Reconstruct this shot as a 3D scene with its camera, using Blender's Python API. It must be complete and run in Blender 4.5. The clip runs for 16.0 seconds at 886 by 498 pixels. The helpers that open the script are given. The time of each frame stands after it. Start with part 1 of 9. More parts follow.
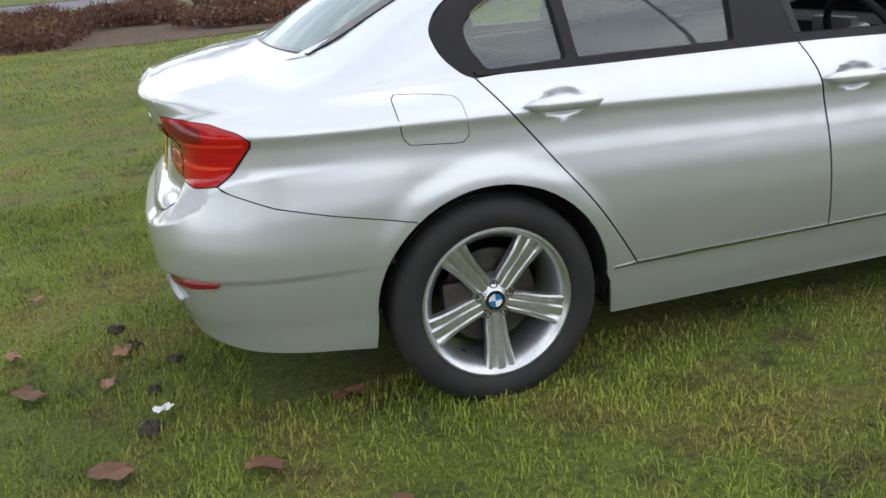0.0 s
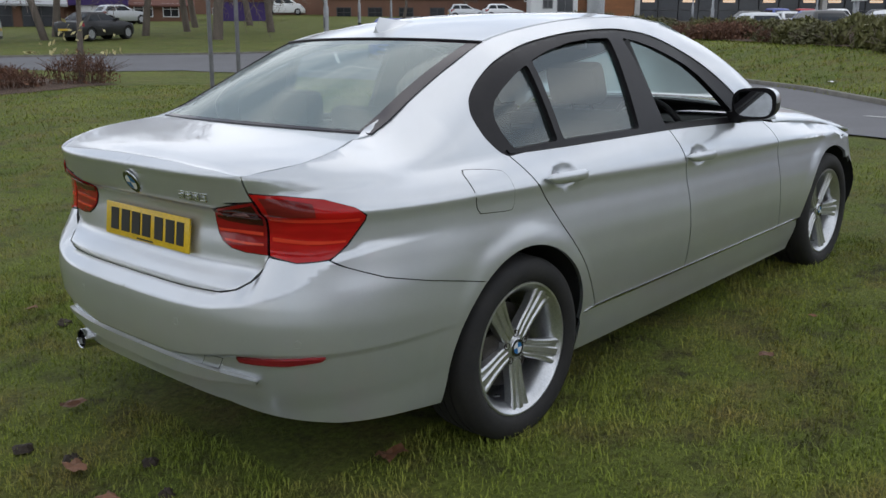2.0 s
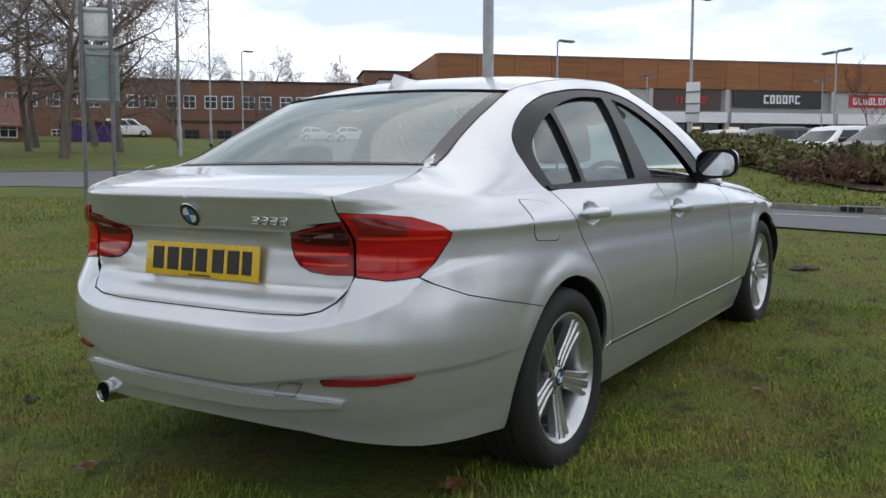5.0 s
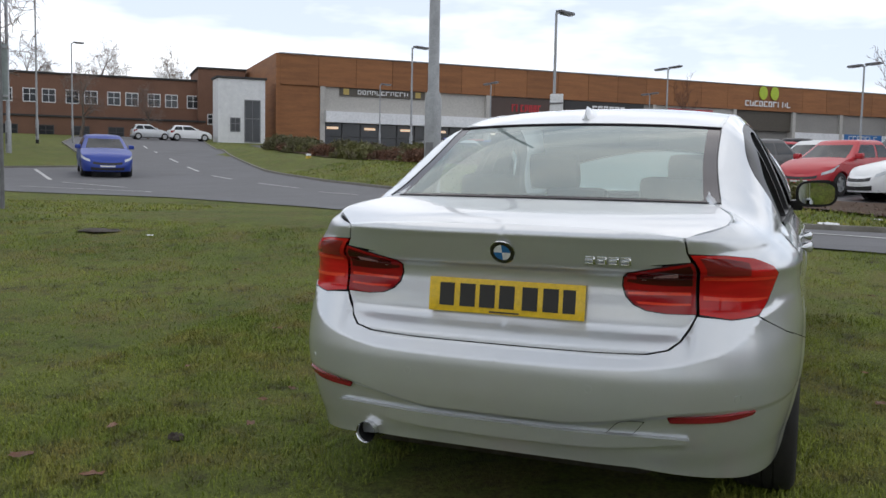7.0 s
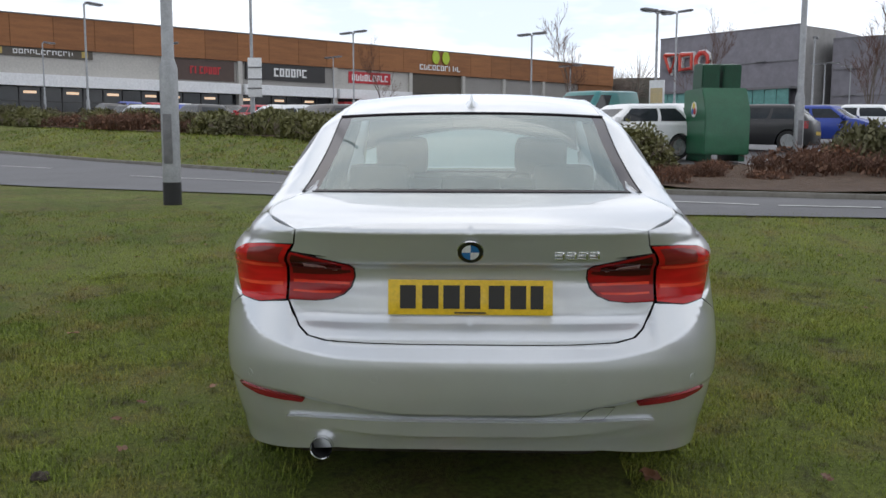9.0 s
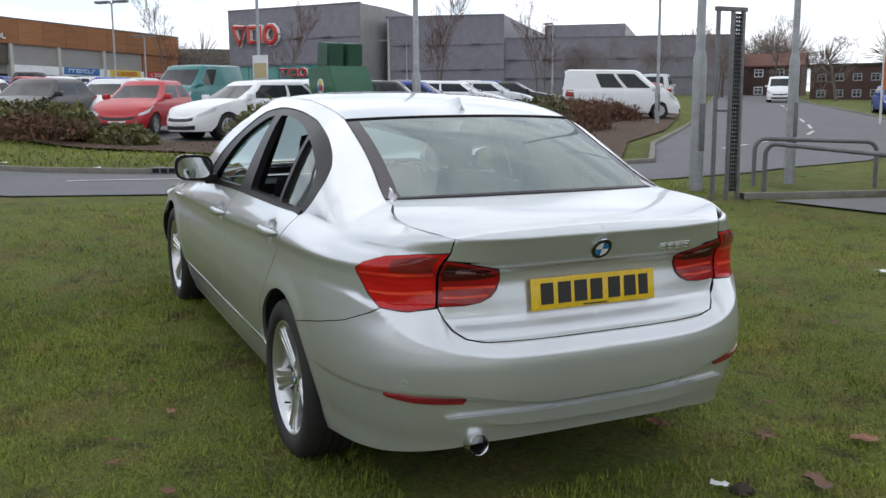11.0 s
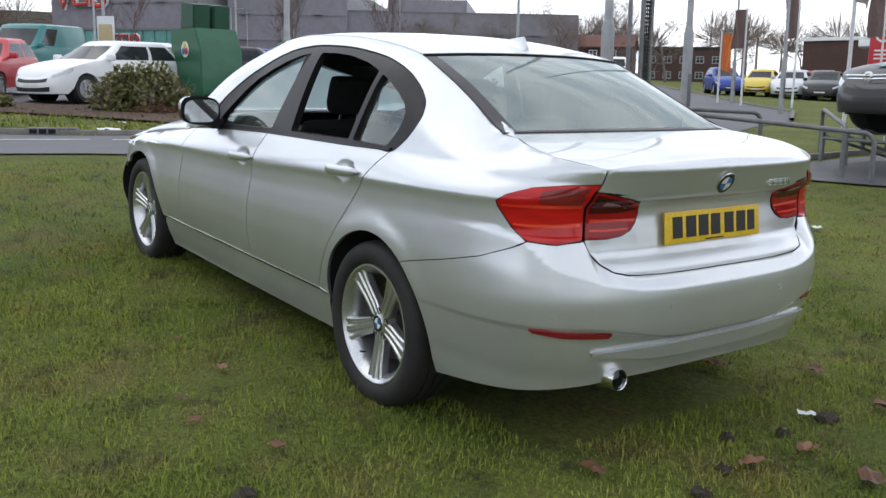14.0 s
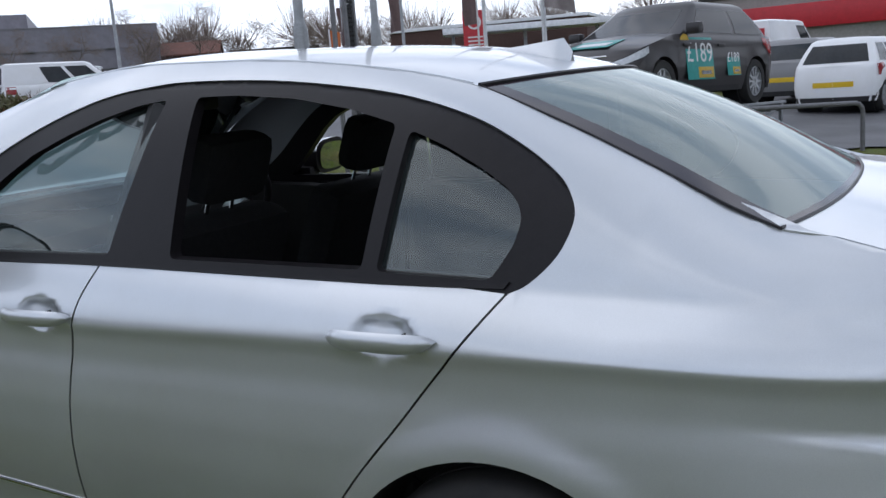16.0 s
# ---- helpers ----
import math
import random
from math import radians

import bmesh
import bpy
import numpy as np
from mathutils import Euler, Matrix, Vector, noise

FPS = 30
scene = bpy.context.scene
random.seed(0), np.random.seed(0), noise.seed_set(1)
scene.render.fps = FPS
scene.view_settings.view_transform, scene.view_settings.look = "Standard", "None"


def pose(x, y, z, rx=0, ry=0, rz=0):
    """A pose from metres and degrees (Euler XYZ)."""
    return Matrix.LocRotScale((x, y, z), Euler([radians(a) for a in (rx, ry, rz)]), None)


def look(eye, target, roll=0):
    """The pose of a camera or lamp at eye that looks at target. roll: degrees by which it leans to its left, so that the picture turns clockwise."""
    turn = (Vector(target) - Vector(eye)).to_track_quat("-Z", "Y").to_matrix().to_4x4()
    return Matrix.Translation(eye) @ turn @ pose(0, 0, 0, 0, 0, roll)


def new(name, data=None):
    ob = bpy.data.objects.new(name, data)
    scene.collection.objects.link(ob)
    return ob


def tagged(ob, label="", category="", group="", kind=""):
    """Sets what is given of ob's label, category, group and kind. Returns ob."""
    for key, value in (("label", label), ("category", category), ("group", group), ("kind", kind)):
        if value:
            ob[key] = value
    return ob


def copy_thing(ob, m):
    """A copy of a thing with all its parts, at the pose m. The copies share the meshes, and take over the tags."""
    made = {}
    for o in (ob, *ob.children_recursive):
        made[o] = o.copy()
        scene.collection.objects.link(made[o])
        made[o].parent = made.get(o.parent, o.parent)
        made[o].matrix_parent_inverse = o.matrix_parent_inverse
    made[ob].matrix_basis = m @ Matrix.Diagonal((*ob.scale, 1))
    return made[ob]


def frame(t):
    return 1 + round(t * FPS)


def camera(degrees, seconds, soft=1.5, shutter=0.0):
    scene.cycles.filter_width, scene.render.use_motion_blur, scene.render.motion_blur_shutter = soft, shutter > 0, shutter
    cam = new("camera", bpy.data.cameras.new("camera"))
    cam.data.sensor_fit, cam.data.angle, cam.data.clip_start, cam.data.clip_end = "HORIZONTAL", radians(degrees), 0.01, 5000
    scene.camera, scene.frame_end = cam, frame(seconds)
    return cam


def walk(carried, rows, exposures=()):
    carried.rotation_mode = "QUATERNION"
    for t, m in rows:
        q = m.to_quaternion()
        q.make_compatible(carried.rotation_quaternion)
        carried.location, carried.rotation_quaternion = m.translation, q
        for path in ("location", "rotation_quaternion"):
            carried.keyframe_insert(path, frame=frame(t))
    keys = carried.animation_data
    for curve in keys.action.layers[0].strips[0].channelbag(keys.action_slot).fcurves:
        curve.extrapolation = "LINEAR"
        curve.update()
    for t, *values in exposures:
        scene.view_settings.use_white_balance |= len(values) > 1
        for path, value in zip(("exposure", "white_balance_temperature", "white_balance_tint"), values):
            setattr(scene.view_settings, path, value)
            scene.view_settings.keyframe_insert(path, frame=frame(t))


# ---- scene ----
import functools

cam = camera(52.13, 16.0)
PATH = [
    (0, (-0.8289, -3.3021, 1.2908), (-0.3338, -1.4596, 0.6906), -3.63),
    (0.5, (-1.3463, -3.1036, 1.3205), (-0.3741, -1.4249, 0.8339), -2.79),
    (1, (-1.7419, -2.8515, 1.2619), (-0.7633, -1.1860, 0.7437), -4.84),
    (1.5, (-2.0853, -2.7471, 1.3334), (-0.8168, -1.2575, 0.9186), -1.84),
    (2, (-2.415, -2.690, 1.330), (-0.976, -1.372, 0.894), 0.1),
    (2.5, (-2.6007, -2.5066, 1.2839), (-1.1124, -1.2002, 1.0041), -2.76),
    (3, (-2.8563, -2.3423, 1.1157), (-1.2692, -1.1361, 0.9539), -2.01),
    (3.2, (-2.8918, -2.2823, 1.0724), (-1.2719, -1.1310, 0.8482), -1.36),
    (5.3, (-2.9622, -2.2049, 1.0425), (-1.2818, -1.1339, 0.8709), 0.13),
    (5.5, (-3.0240, -2.1634, 1.0781), (-1.3315, -1.1151, 0.8869), 0.51),
    (6, (-3.1737, -1.8274, 1.0980), (-1.3844, -0.9587, 0.8886), 1.70),
    (6.5, (-3.4944, -1.3240, 1.1309), (-1.7387, -0.3761, 0.9931), 2.73),
    (7, (-3.6556, -0.8782, 1.1424), (-1.8049, -0.1377, 0.9791), 1.08),
    (7.5, (-3.7535, -0.3780, 1.1954), (-1.8433, 0.1874, 1.0172), 0.60),
    (8, (-3.8541, -0.0901, 1.2411), (-1.9035, 0.2846, 1.0068), -0.76),
    (8.5, (-3.7641, -0.0726, 1.2388), (-1.7824, 0.0672, 1.0078), -0.90),
    (9, (-3.7428, -0.0026, 1.2470), (-1.7580, 0.0600, 1.0091), 0.12),
    (9.2, (-3.7550, 0.0835, 1.2464), (-1.7692, 0.1038, 1.0090), 0.92),
    (11.3, (-3.4120, 2.0376, 1.3887), (-1.6544, 1.1355, 1.0771), -1.35),
    (11.5, (-3.3098, 2.1390, 1.3688), (-1.5537, 1.2355, 1.0530), -2.33),
    (12, (-3.2073, 2.4187, 1.3253), (-1.5252, 1.3685, 1.0656), -1.51),
    (12.5, (-3.1789, 2.6320, 1.2483), (-1.5902, 1.4372, 1.0282), -1.45),
    (13, (-3.1372, 2.6346, 1.1561), (-1.5470, 1.4541, 0.8774), -4.56),
    (13.5, (-3.0990, 2.6344, 1.1696), (-1.4769, 1.5088, 0.8504), -1.14),
    (14, (-2.9564, 2.6515, 1.2203), (-1.3581, 1.5019, 0.8680), 0.93),
    (14.5, (-2.4955, 2.5376, 1.2934), (-0.9996, 1.2909, 0.8372), 0.03),
    (15, (-1.9043, 2.5269, 1.3105), (-0.6051, 1.0703, 0.8741), -0.48),
    (15.5, (-1.3067, 2.4079, 1.3264), (-0.2910, 0.7429, 0.8835), -2.56),
    (16, (-0.7285, 2.2584, 1.3680), (0.2416, 0.5494, 0.9964), -4.51),
]
walk(cam, [(t, look(eye, target, roll)) for t, eye, target, roll in PATH],
     [(0.0, 0.92, 6500, 10), (0.6, 0.62, 6450, 10), (1.5, 0.25, 6350, 11), (3.2, 0.15, 6350, 11), (5.5, 0.2, 6500, 11), (7.0, 0.2, 6550, 11), (9.0, 0.3, 6550, 11), (11.5, 0.4, 6450, 10), (12.5, 0.38, 6400, 10), (13.5, 0.55, 6400, 10), (14.2, 0.58, 6400, 11), (15.0, 0.4, 6250, 12), (15.5, 0.2, 6100, 12), (16.0, 0.07, 5950, 13)])

# ---- sky and light: a bright overcast winter afternoon ----
world = bpy.data.worlds.new("overcast_sky")
scene.world = world
world.use_nodes = True
wn, wl = world.node_tree.nodes, world.node_tree.links
wn.clear()
w_out, w_bg = wn.new("ShaderNodeOutputWorld"), wn.new("ShaderNodeBackground")
w_sky = wn.new("ShaderNodeTexSky")
w_sky.sky_type, w_sky.sun_disc = "NISHITA", False
w_sky.sun_elevation, w_sky.sun_rotation = radians(60), radians(76)
w_co, w_map, w_noise, w_ramp = wn.new("ShaderNodeTexCoord"), wn.new("ShaderNodeMapping"), wn.new("ShaderNodeTexNoise"), wn.new("ShaderNodeValToRGB")
w_map.inputs["Scale"].default_value = (1.6, 1.6, 6.0)
w_noise.inputs["Scale"].default_value, w_noise.inputs["Detail"].default_value, w_noise.inputs["Roughness"].default_value = 1.7, 5.0, 0.55
w_ramp.color_ramp.elements[0].position, w_ramp.color_ramp.elements[0].color = 0.38, (0.47, 0.53, 0.62, 1)
w_ramp.color_ramp.elements[1].position, w_ramp.color_ramp.elements[1].color = 0.60, (0.97, 0.98, 1.0, 1)
w_dim = wn.new("ShaderNodeMixRGB")
w_dim.blend_type, w_dim.inputs[0].default_value, w_dim.inputs[2].default_value = "MULTIPLY", 1.0, (0.1, 0.1, 0.1, 1)
w_mix = wn.new("ShaderNodeMixRGB")
w_mix.inputs[0].default_value = 0.9
wl.new(w_co.outputs["Generated"], w_map.inputs[0])
wl.new(w_map.outputs[0], w_noise.inputs["Vector"])
wl.new(w_noise.outputs["Fac"], w_ramp.inputs[0])
wl.new(w_sky.outputs[0], w_dim.inputs[1])
wl.new(w_dim.outputs[0], w_mix.inputs[1])
wl.new(w_ramp.outputs[0], w_mix.inputs[2])
w_xyz, w_fall, w_thick = wn.new("ShaderNodeSeparateXYZ"), wn.new("ShaderNodeMapRange"), wn.new("ShaderNodeMixRGB")
w_fall.inputs["From Min"].default_value, w_fall.inputs["From Max"].default_value = 0.05, 0.9
w_fall.inputs["To Min"].default_value, w_fall.inputs["To Max"].default_value = 1.12, 0.80
w_thick.blend_type, w_thick.inputs[0].default_value = "MULTIPLY", 1.0
wl.new(w_co.outputs["Generated"], w_xyz.inputs[0])
wl.new(w_xyz.outputs["Z"], w_fall.inputs[0])
wl.new(w_mix.outputs[0], w_thick.inputs[1])
wl.new(w_fall.outputs[0], w_thick.inputs[2])
wl.new(w_thick.outputs[0], w_bg.inputs[0])
wl.new(w_bg.outputs[0], w_out.inputs[0])
w_bg.inputs[1].default_value = 1.36
sun = new("sun", bpy.data.lights.new("sun", "SUN"))
sun.data.energy, sun.data.angle, sun.data.color = 0.28, radians(50), (1.0, 0.96, 0.9)
sun.matrix_world = look((8, 2, 14), (0, 0, 0))

# ---- materials ----


def ramp_between(nt, fac, a, b, lo=0.3, hi=0.7):
    r = nt.nodes.new("ShaderNodeValToRGB")
    r.color_ramp.elements[0].position, r.color_ramp.elements[0].color = lo, (*a, 1)
    r.color_ramp.elements[1].position, r.color_ramp.elements[1].color = hi, (*b, 1)
    nt.links.new(fac, r.inputs[0])
    return r.outputs[0]


def noise_of(nt, scale, detail=4.0, rough=0.6, coord="Object", stretch=None):
    co, n = nt.nodes.new("ShaderNodeTexCoord"), nt.nodes.new("ShaderNodeTexNoise")
    n.inputs["Scale"].default_value, n.inputs["Detail"].default_value, n.inputs["Roughness"].default_value = scale, detail, rough
    if stretch:
        m = nt.nodes.new("ShaderNodeMapping")
        m.inputs["Scale"].default_value = stretch
        nt.links.new(co.outputs[coord], m.inputs[0])
        nt.links.new(m.outputs[0], n.inputs["Vector"])
    else:
        nt.links.new(co.outputs[coord], n.inputs["Vector"])
    return n.outputs["Fac"]


def mix_rgb(nt, fac, a, b, kind="MIX"):
    m = nt.nodes.new("ShaderNodeMixRGB")
    m.blend_type = kind
    for slot, v in ((0, fac), (1, a), (2, b)):
        if isinstance(v, (int, float)):
            m.inputs[slot].default_value = v
        elif isinstance(v, tuple):
            m.inputs[slot].default_value = (*v, 1)
        else:
            nt.links.new(v, m.inputs[slot])
    return m.outputs[0]


def bump_from(nt, height, strength, dist):
    b = nt.nodes.new("ShaderNodeBump")
    b.inputs["Strength"].default_value, b.inputs["Distance"].default_value = strength, dist
    nt.links.new(height, b.inputs["Height"])
    return b.outputs[0]


def material(name, a, b=None, scale=20.0, rough=0.6, metal=0.0, fine=None, bump=0.0, dist=0.005, coat=0.0, stretch=None, rough_var=0.0, spec=0.5, vary=0.0):
    """A surface of two colours at one scale and a finer grain, with relief."""
    m = bpy.data.materials.new(name)
    m.use_nodes = True
    nt = m.node_tree
    p = nt.nodes["Principled BSDF"]
    p.inputs["Roughness"].default_value, p.inputs["Metallic"].default_value = rough, metal
    p.inputs["Specular IOR Level"].default_value = spec
    p.inputs["Coat Weight"].default_value, p.inputs["Coat Roughness"].default_value = coat, 0.05
    big = noise_of(nt, scale, stretch=stretch)
    small = noise_of(nt, fine or scale * 9, 5.0, 0.7, stretch=stretch)
    col = ramp_between(nt, big, a, b or tuple(c * 0.82 for c in a))
    grain = ramp_between(nt, small, (0.82, 0.82, 0.82), (1.12, 1.12, 1.12))
    col = mix_rgb(nt, 1.0, col, grain, "MULTIPLY")
    if vary:
        info = nt.nodes.new("ShaderNodeObjectInfo")
        col = mix_rgb(nt, 1.0, col, ramp_between(nt, info.outputs["Random"], (1 - vary,) * 3, (1 + vary,) * 3, 0.0, 1.0), "MULTIPLY")
    nt.links.new(col, p.inputs["Base Color"])
    if rough_var:
        mr = nt.nodes.new("ShaderNodeMapRange")
        mr.inputs["To Min"].default_value, mr.inputs["To Max"].default_value = rough - rough_var, rough + rough_var
        nt.links.new(big, mr.inputs[0])
        nt.links.new(mr.outputs[0], p.inputs["Roughness"])
    if bump:
        nt.links.new(bump_from(nt, small, bump, dist), p.inputs["Normal"])
    return m


def glass(name, tint, rough=0.0, ior=1.9, mist=0.0):
    """Thin glass: clear with a tint, and a mirror that grows towards grazing."""
    m = bpy.data.materials.new(name)
    m.use_nodes = True
    nt = m.node_tree
    nt.nodes.clear()
    out, mix = nt.nodes.new("ShaderNodeOutputMaterial"), nt.nodes.new("ShaderNodeMixShader")
    clear, gloss, fr = nt.nodes.new("ShaderNodeBsdfTransparent"), nt.nodes.new("ShaderNodeBsdfGlossy"), nt.nodes.new("ShaderNodeFresnel")
    clear.inputs[0].default_value = (*tint, 1)
    gloss.inputs["Roughness"].default_value = rough
    gloss.inputs["Color"].default_value = (0.95, 1.0, 0.98, 1)
    fr.inputs["IOR"].default_value = ior
    nt.links.new(fr.outputs[0], mix.inputs[0])
    nt.links.new(clear.outputs[0], mix.inputs[1])
    nt.links.new(gloss.outputs[0], mix.inputs[2])
    film, dull = nt.nodes.new("ShaderNodeMixShader"), nt.nodes.new("ShaderNodeBsdfDiffuse")
    film.inputs[0].default_value = mist
    dull.inputs[0].default_value = (0.36, 0.45, 0.44, 1)
    nt.links.new(mix.outputs[0], film.inputs[1])
    nt.links.new(dull.outputs[0], film.inputs[2])
    nt.links.new(film.outputs[0], out.inputs[0])
    return m


def car_paint(name, base, metal=0.75, rough=0.34, coat=1.0):
    m = bpy.data.materials.new(name)
    m.use_nodes = True
    nt = m.node_tree
    p = nt.nodes["Principled BSDF"]
    flake = noise_of(nt, 900.0, 2.0)
    dirt = noise_of(nt, 3.0, 6.0)
    col = mix_rgb(nt, 1.0, (*base,), ramp_between(nt, flake, (0.93, 0.93, 0.93), (1.06, 1.06, 1.06)), "MULTIPLY")
    col = mix_rgb(nt, 1.0, col, ramp_between(nt, dirt, (0.95, 0.945, 0.93), (1.02, 1.02, 1.02)), "MULTIPLY")
    nt.links.new(col, p.inputs["Base Color"])
    p.inputs["Metallic"].default_value, p.inputs["Roughness"].default_value = metal, rough
    p.inputs["Coat Weight"].default_value, p.inputs["Coat Roughness"].default_value = coat, 0.03
    return m


SILVER = car_paint("silver_metallic_paint", (0.595, 0.618, 0.645), 0.66, 0.31, 0.9)
BLACK_TRIM = material("satin_black_trim", (0.014, 0.0125, 0.014), rough=0.36, scale=30, spec=0.22)
FRIT = material("black_glass_border", (0.022, 0.014, 0.02), rough=0.12, scale=10)
RUBBER = material("tyre_rubber", (0.009, 0.009, 0.010), (0.020, 0.018, 0.016), scale=9, rough=0.78, bump=0.4, dist=0.002)
ALLOY = material("painted_alloy", (0.6, 0.61, 0.62), (0.52, 0.53, 0.54), scale=14, rough=0.28, metal=0.85, coat=0.6)
STEEL_DARK = material("dark_brake_steel", (0.09, 0.085, 0.08), (0.05, 0.04, 0.035), scale=18, rough=0.5, metal=0.7)
CHROME = material("chrome", (0.75, 0.76, 0.77), rough=0.12, metal=1.0, scale=6)
CLOTH = material("black_seat_cloth", (0.012, 0.012, 0.014), (0.02, 0.02, 0.022), scale=60, rough=0.9, bump=0.3, dist=0.001)
DASH = material("soft_black_plastic", (0.02, 0.02, 0.021), rough=0.6, scale=50, bump=0.2, dist=0.001)
DASH_GREY = material("satin_silver_trim", (0.45, 0.46, 0.47), rough=0.35, metal=0.6, scale=20)
CAVITY = material("black_underbody", (0.008, 0.008, 0.009), rough=0.95, scale=12)
GLASS_SIDE = glass("tinted_side_glass", (0.40, 0.52, 0.53), 0.0, 1.9, 0.04)
GLASS_REAR = glass("tinted_rear_glass", (0.5, 0.6, 0.58), 0.0, 2.2, 0.26)
MIRROR = material("mirror_silver", (0.8, 0.82, 0.83), rough=0.02, metal=1.0, scale=2)
PLATE_YELLOW = material("yellow_plate", (0.72, 0.48, 0.015), (0.66, 0.43, 0.012), scale=8, rough=0.35, coat=0.3)
PLATE_BLACK = material("black_lettering", (0.015, 0.014, 0.012), rough=0.5, scale=20)
BADGE_BLUE = material("enamel_blue", (0.02, 0.16, 0.42), rough=0.2, scale=6, coat=0.8)
BADGE_WHITE = material("enamel_white", (0.8, 0.82, 0.83), rough=0.2, scale=6, coat=0.8)
BADGE_BLACK = material("enamel_black", (0.012, 0.012, 0.014), rough=0.2, scale=6, coat=0.8)


def lens_material(name, deep, bright):
    m = bpy.data.materials.new(name)
    m.use_nodes = True
    nt = m.node_tree
    p = nt.nodes["Principled BSDF"]
    n = noise_of(nt, 11.0, 2.0, stretch=(0.4, 0.4, 3.0))
    nt.links.new(ramp_between(nt, n, deep, bright, 0.35, 0.65), p.inputs["Base Color"])
    p.inputs["Roughness"].default_value, p.inputs["Coat Weight"].default_value = 0.08, 0.0
    p.inputs["Coat Roughness"].default_value = 0.02
    p.inputs["Specular IOR Level"].default_value = 0.4
    return m


LENS_RED = lens_material("red_lamp_lens", (0.36, 0.006, 0.006), (0.52, 0.010, 0.009))
LENS_DARK = lens_material("dark_red_lamp_lens", (0.035, 0.003, 0.004), (0.075, 0.004, 0.005))
LENS_SMOKE = lens_material("smoky_red_lamp_lens", (0.15, 0.012, 0.011), (0.22, 0.022, 0.018))
LENS_DEEP = lens_material("deep_red_lamp_lens", (0.20, 0.004, 0.006), (0.30, 0.006, 0.008))
LENS_ORANGE = lens_material("orange_lamp_lens", (0.60, 0.03, 0.015), (0.72, 0.07, 0.03))
REFLECTOR = lens_material("reflector_red", (0.16, 0.01, 0.014), (0.24, 0.016, 0.02))
LENS_CLEAR = lens_material("smoky_lamp_lens", (0.3, 0.2, 0.2), (0.45, 0.33, 0.33))

# ---- mesh helpers ----


def mesh_of(name, verts, faces, mats, smooth=True, normals=None, index=None):
    me = bpy.data.meshes.new(name)
    me.from_pydata([tuple(v) for v in verts], [], [tuple(f) for f in faces])
    for m in (mats if isinstance(mats, (list, tuple)) else [mats]):
        me.materials.append(m)
    me.polygons.foreach_set("use_smooth", [smooth] * len(me.polygons))
    if index is not None:
        me.polygons.foreach_set("material_index", index)
    me.update()
    if normals is not None:
        me.normals_split_custom_set_from_vertices([tuple(n) for n in normals])
    return me


def thing(name, label, category, m=None, group="", kind=""):
    e = new(name)
    e.empty_display_size = 0.1
    if m is not None:
        e.matrix_world = m
    return tagged(e, label, category, group, kind)


def part_mesh(name, me, parent, label=""):
    ob = new(name, me)
    ob.parent = parent
    if label:
        ob["label"] = label
    return ob


def part(name, bm, mat, parent, label="", smooth=True, sharp=35):
    me = bpy.data.meshes.new(name)
    bmesh.ops.recalc_face_normals(bm, faces=bm.faces)
    bm.to_mesh(me)
    bm.free()
    for m in (mat if isinstance(mat, (list, tuple)) else [mat]):
        me.materials.append(m)
    me.polygons.foreach_set("use_smooth", [smooth] * len(me.polygons))
    if smooth:
        me.set_sharp_from_angle(angle=radians(sharp))
    return part_mesh(name, me, parent, label)


def solid(name, bm, mat, label, category, group="", kind="", m=None, smooth=True, sharp=35):
    ob = part(name, bm, mat, None, "", smooth, sharp)
    if m is not None:
        ob.matrix_world = m
    return tagged(ob, label, category, group, kind)


def box(bm, x0, y0, z0, x1, y1, z1, bevel=0.0, m=None, index=0):
    made = bmesh.ops.create_cube(bm, size=1.0)["verts"]
    bmesh.ops.scale(bm, vec=(abs(x1 - x0), abs(y1 - y0), abs(z1 - z0)), verts=made)
    bmesh.ops.translate(bm, vec=((x0 + x1) / 2, (y0 + y1) / 2, (z0 + z1) / 2), verts=made)
    faces = {f for v in made for f in v.link_faces}
    for f in faces:
        f.material_index = index
    if bevel:
        edges = list({e for v in made for e in v.link_edges})
        res = bmesh.ops.bevel(bm, geom=edges, offset=bevel, segments=2, profile=0.6, affect="EDGES")
        made = list({v for f in res["faces"] for v in f.verts} | {v for v in made if v.is_valid})
    if m is not None:
        bmesh.ops.transform(bm, matrix=m, verts=made)
    return made


def lathe(bm, profile, n=32, axis="Y", index=0, closed=False, m=None):
    """Turns a profile of (radius, along) round an axis."""
    rings = []
    for r, a in profile:
        ring = []
        for k in range(n):
            t = 2 * math.pi * k / n
            c, s = r * math.cos(t), r * math.sin(t)
            p = {"Y": (c, a, s), "Z": (c, s, a), "X": (a, c, s)}[axis]
            ring.append(bm.verts.new(m @ Vector(p) if m is not None else p))
        rings.append(ring)
    pairs = list(zip(rings, rings[1:])) + ([(rings[-1], rings[0])] if closed else [])
    for a, b in pairs:
        for k in range(n):
            f = bm.faces.new((a[k], a[(k + 1) % n], b[(k + 1) % n], b[k]))
            f.material_index = index
    if not closed:
        for ring, r in ((rings[0], profile[0][0]), (rings[-1], profile[-1][0])):
            if r > 1e-4:
                bm.faces.new(ring).material_index = index
    return rings


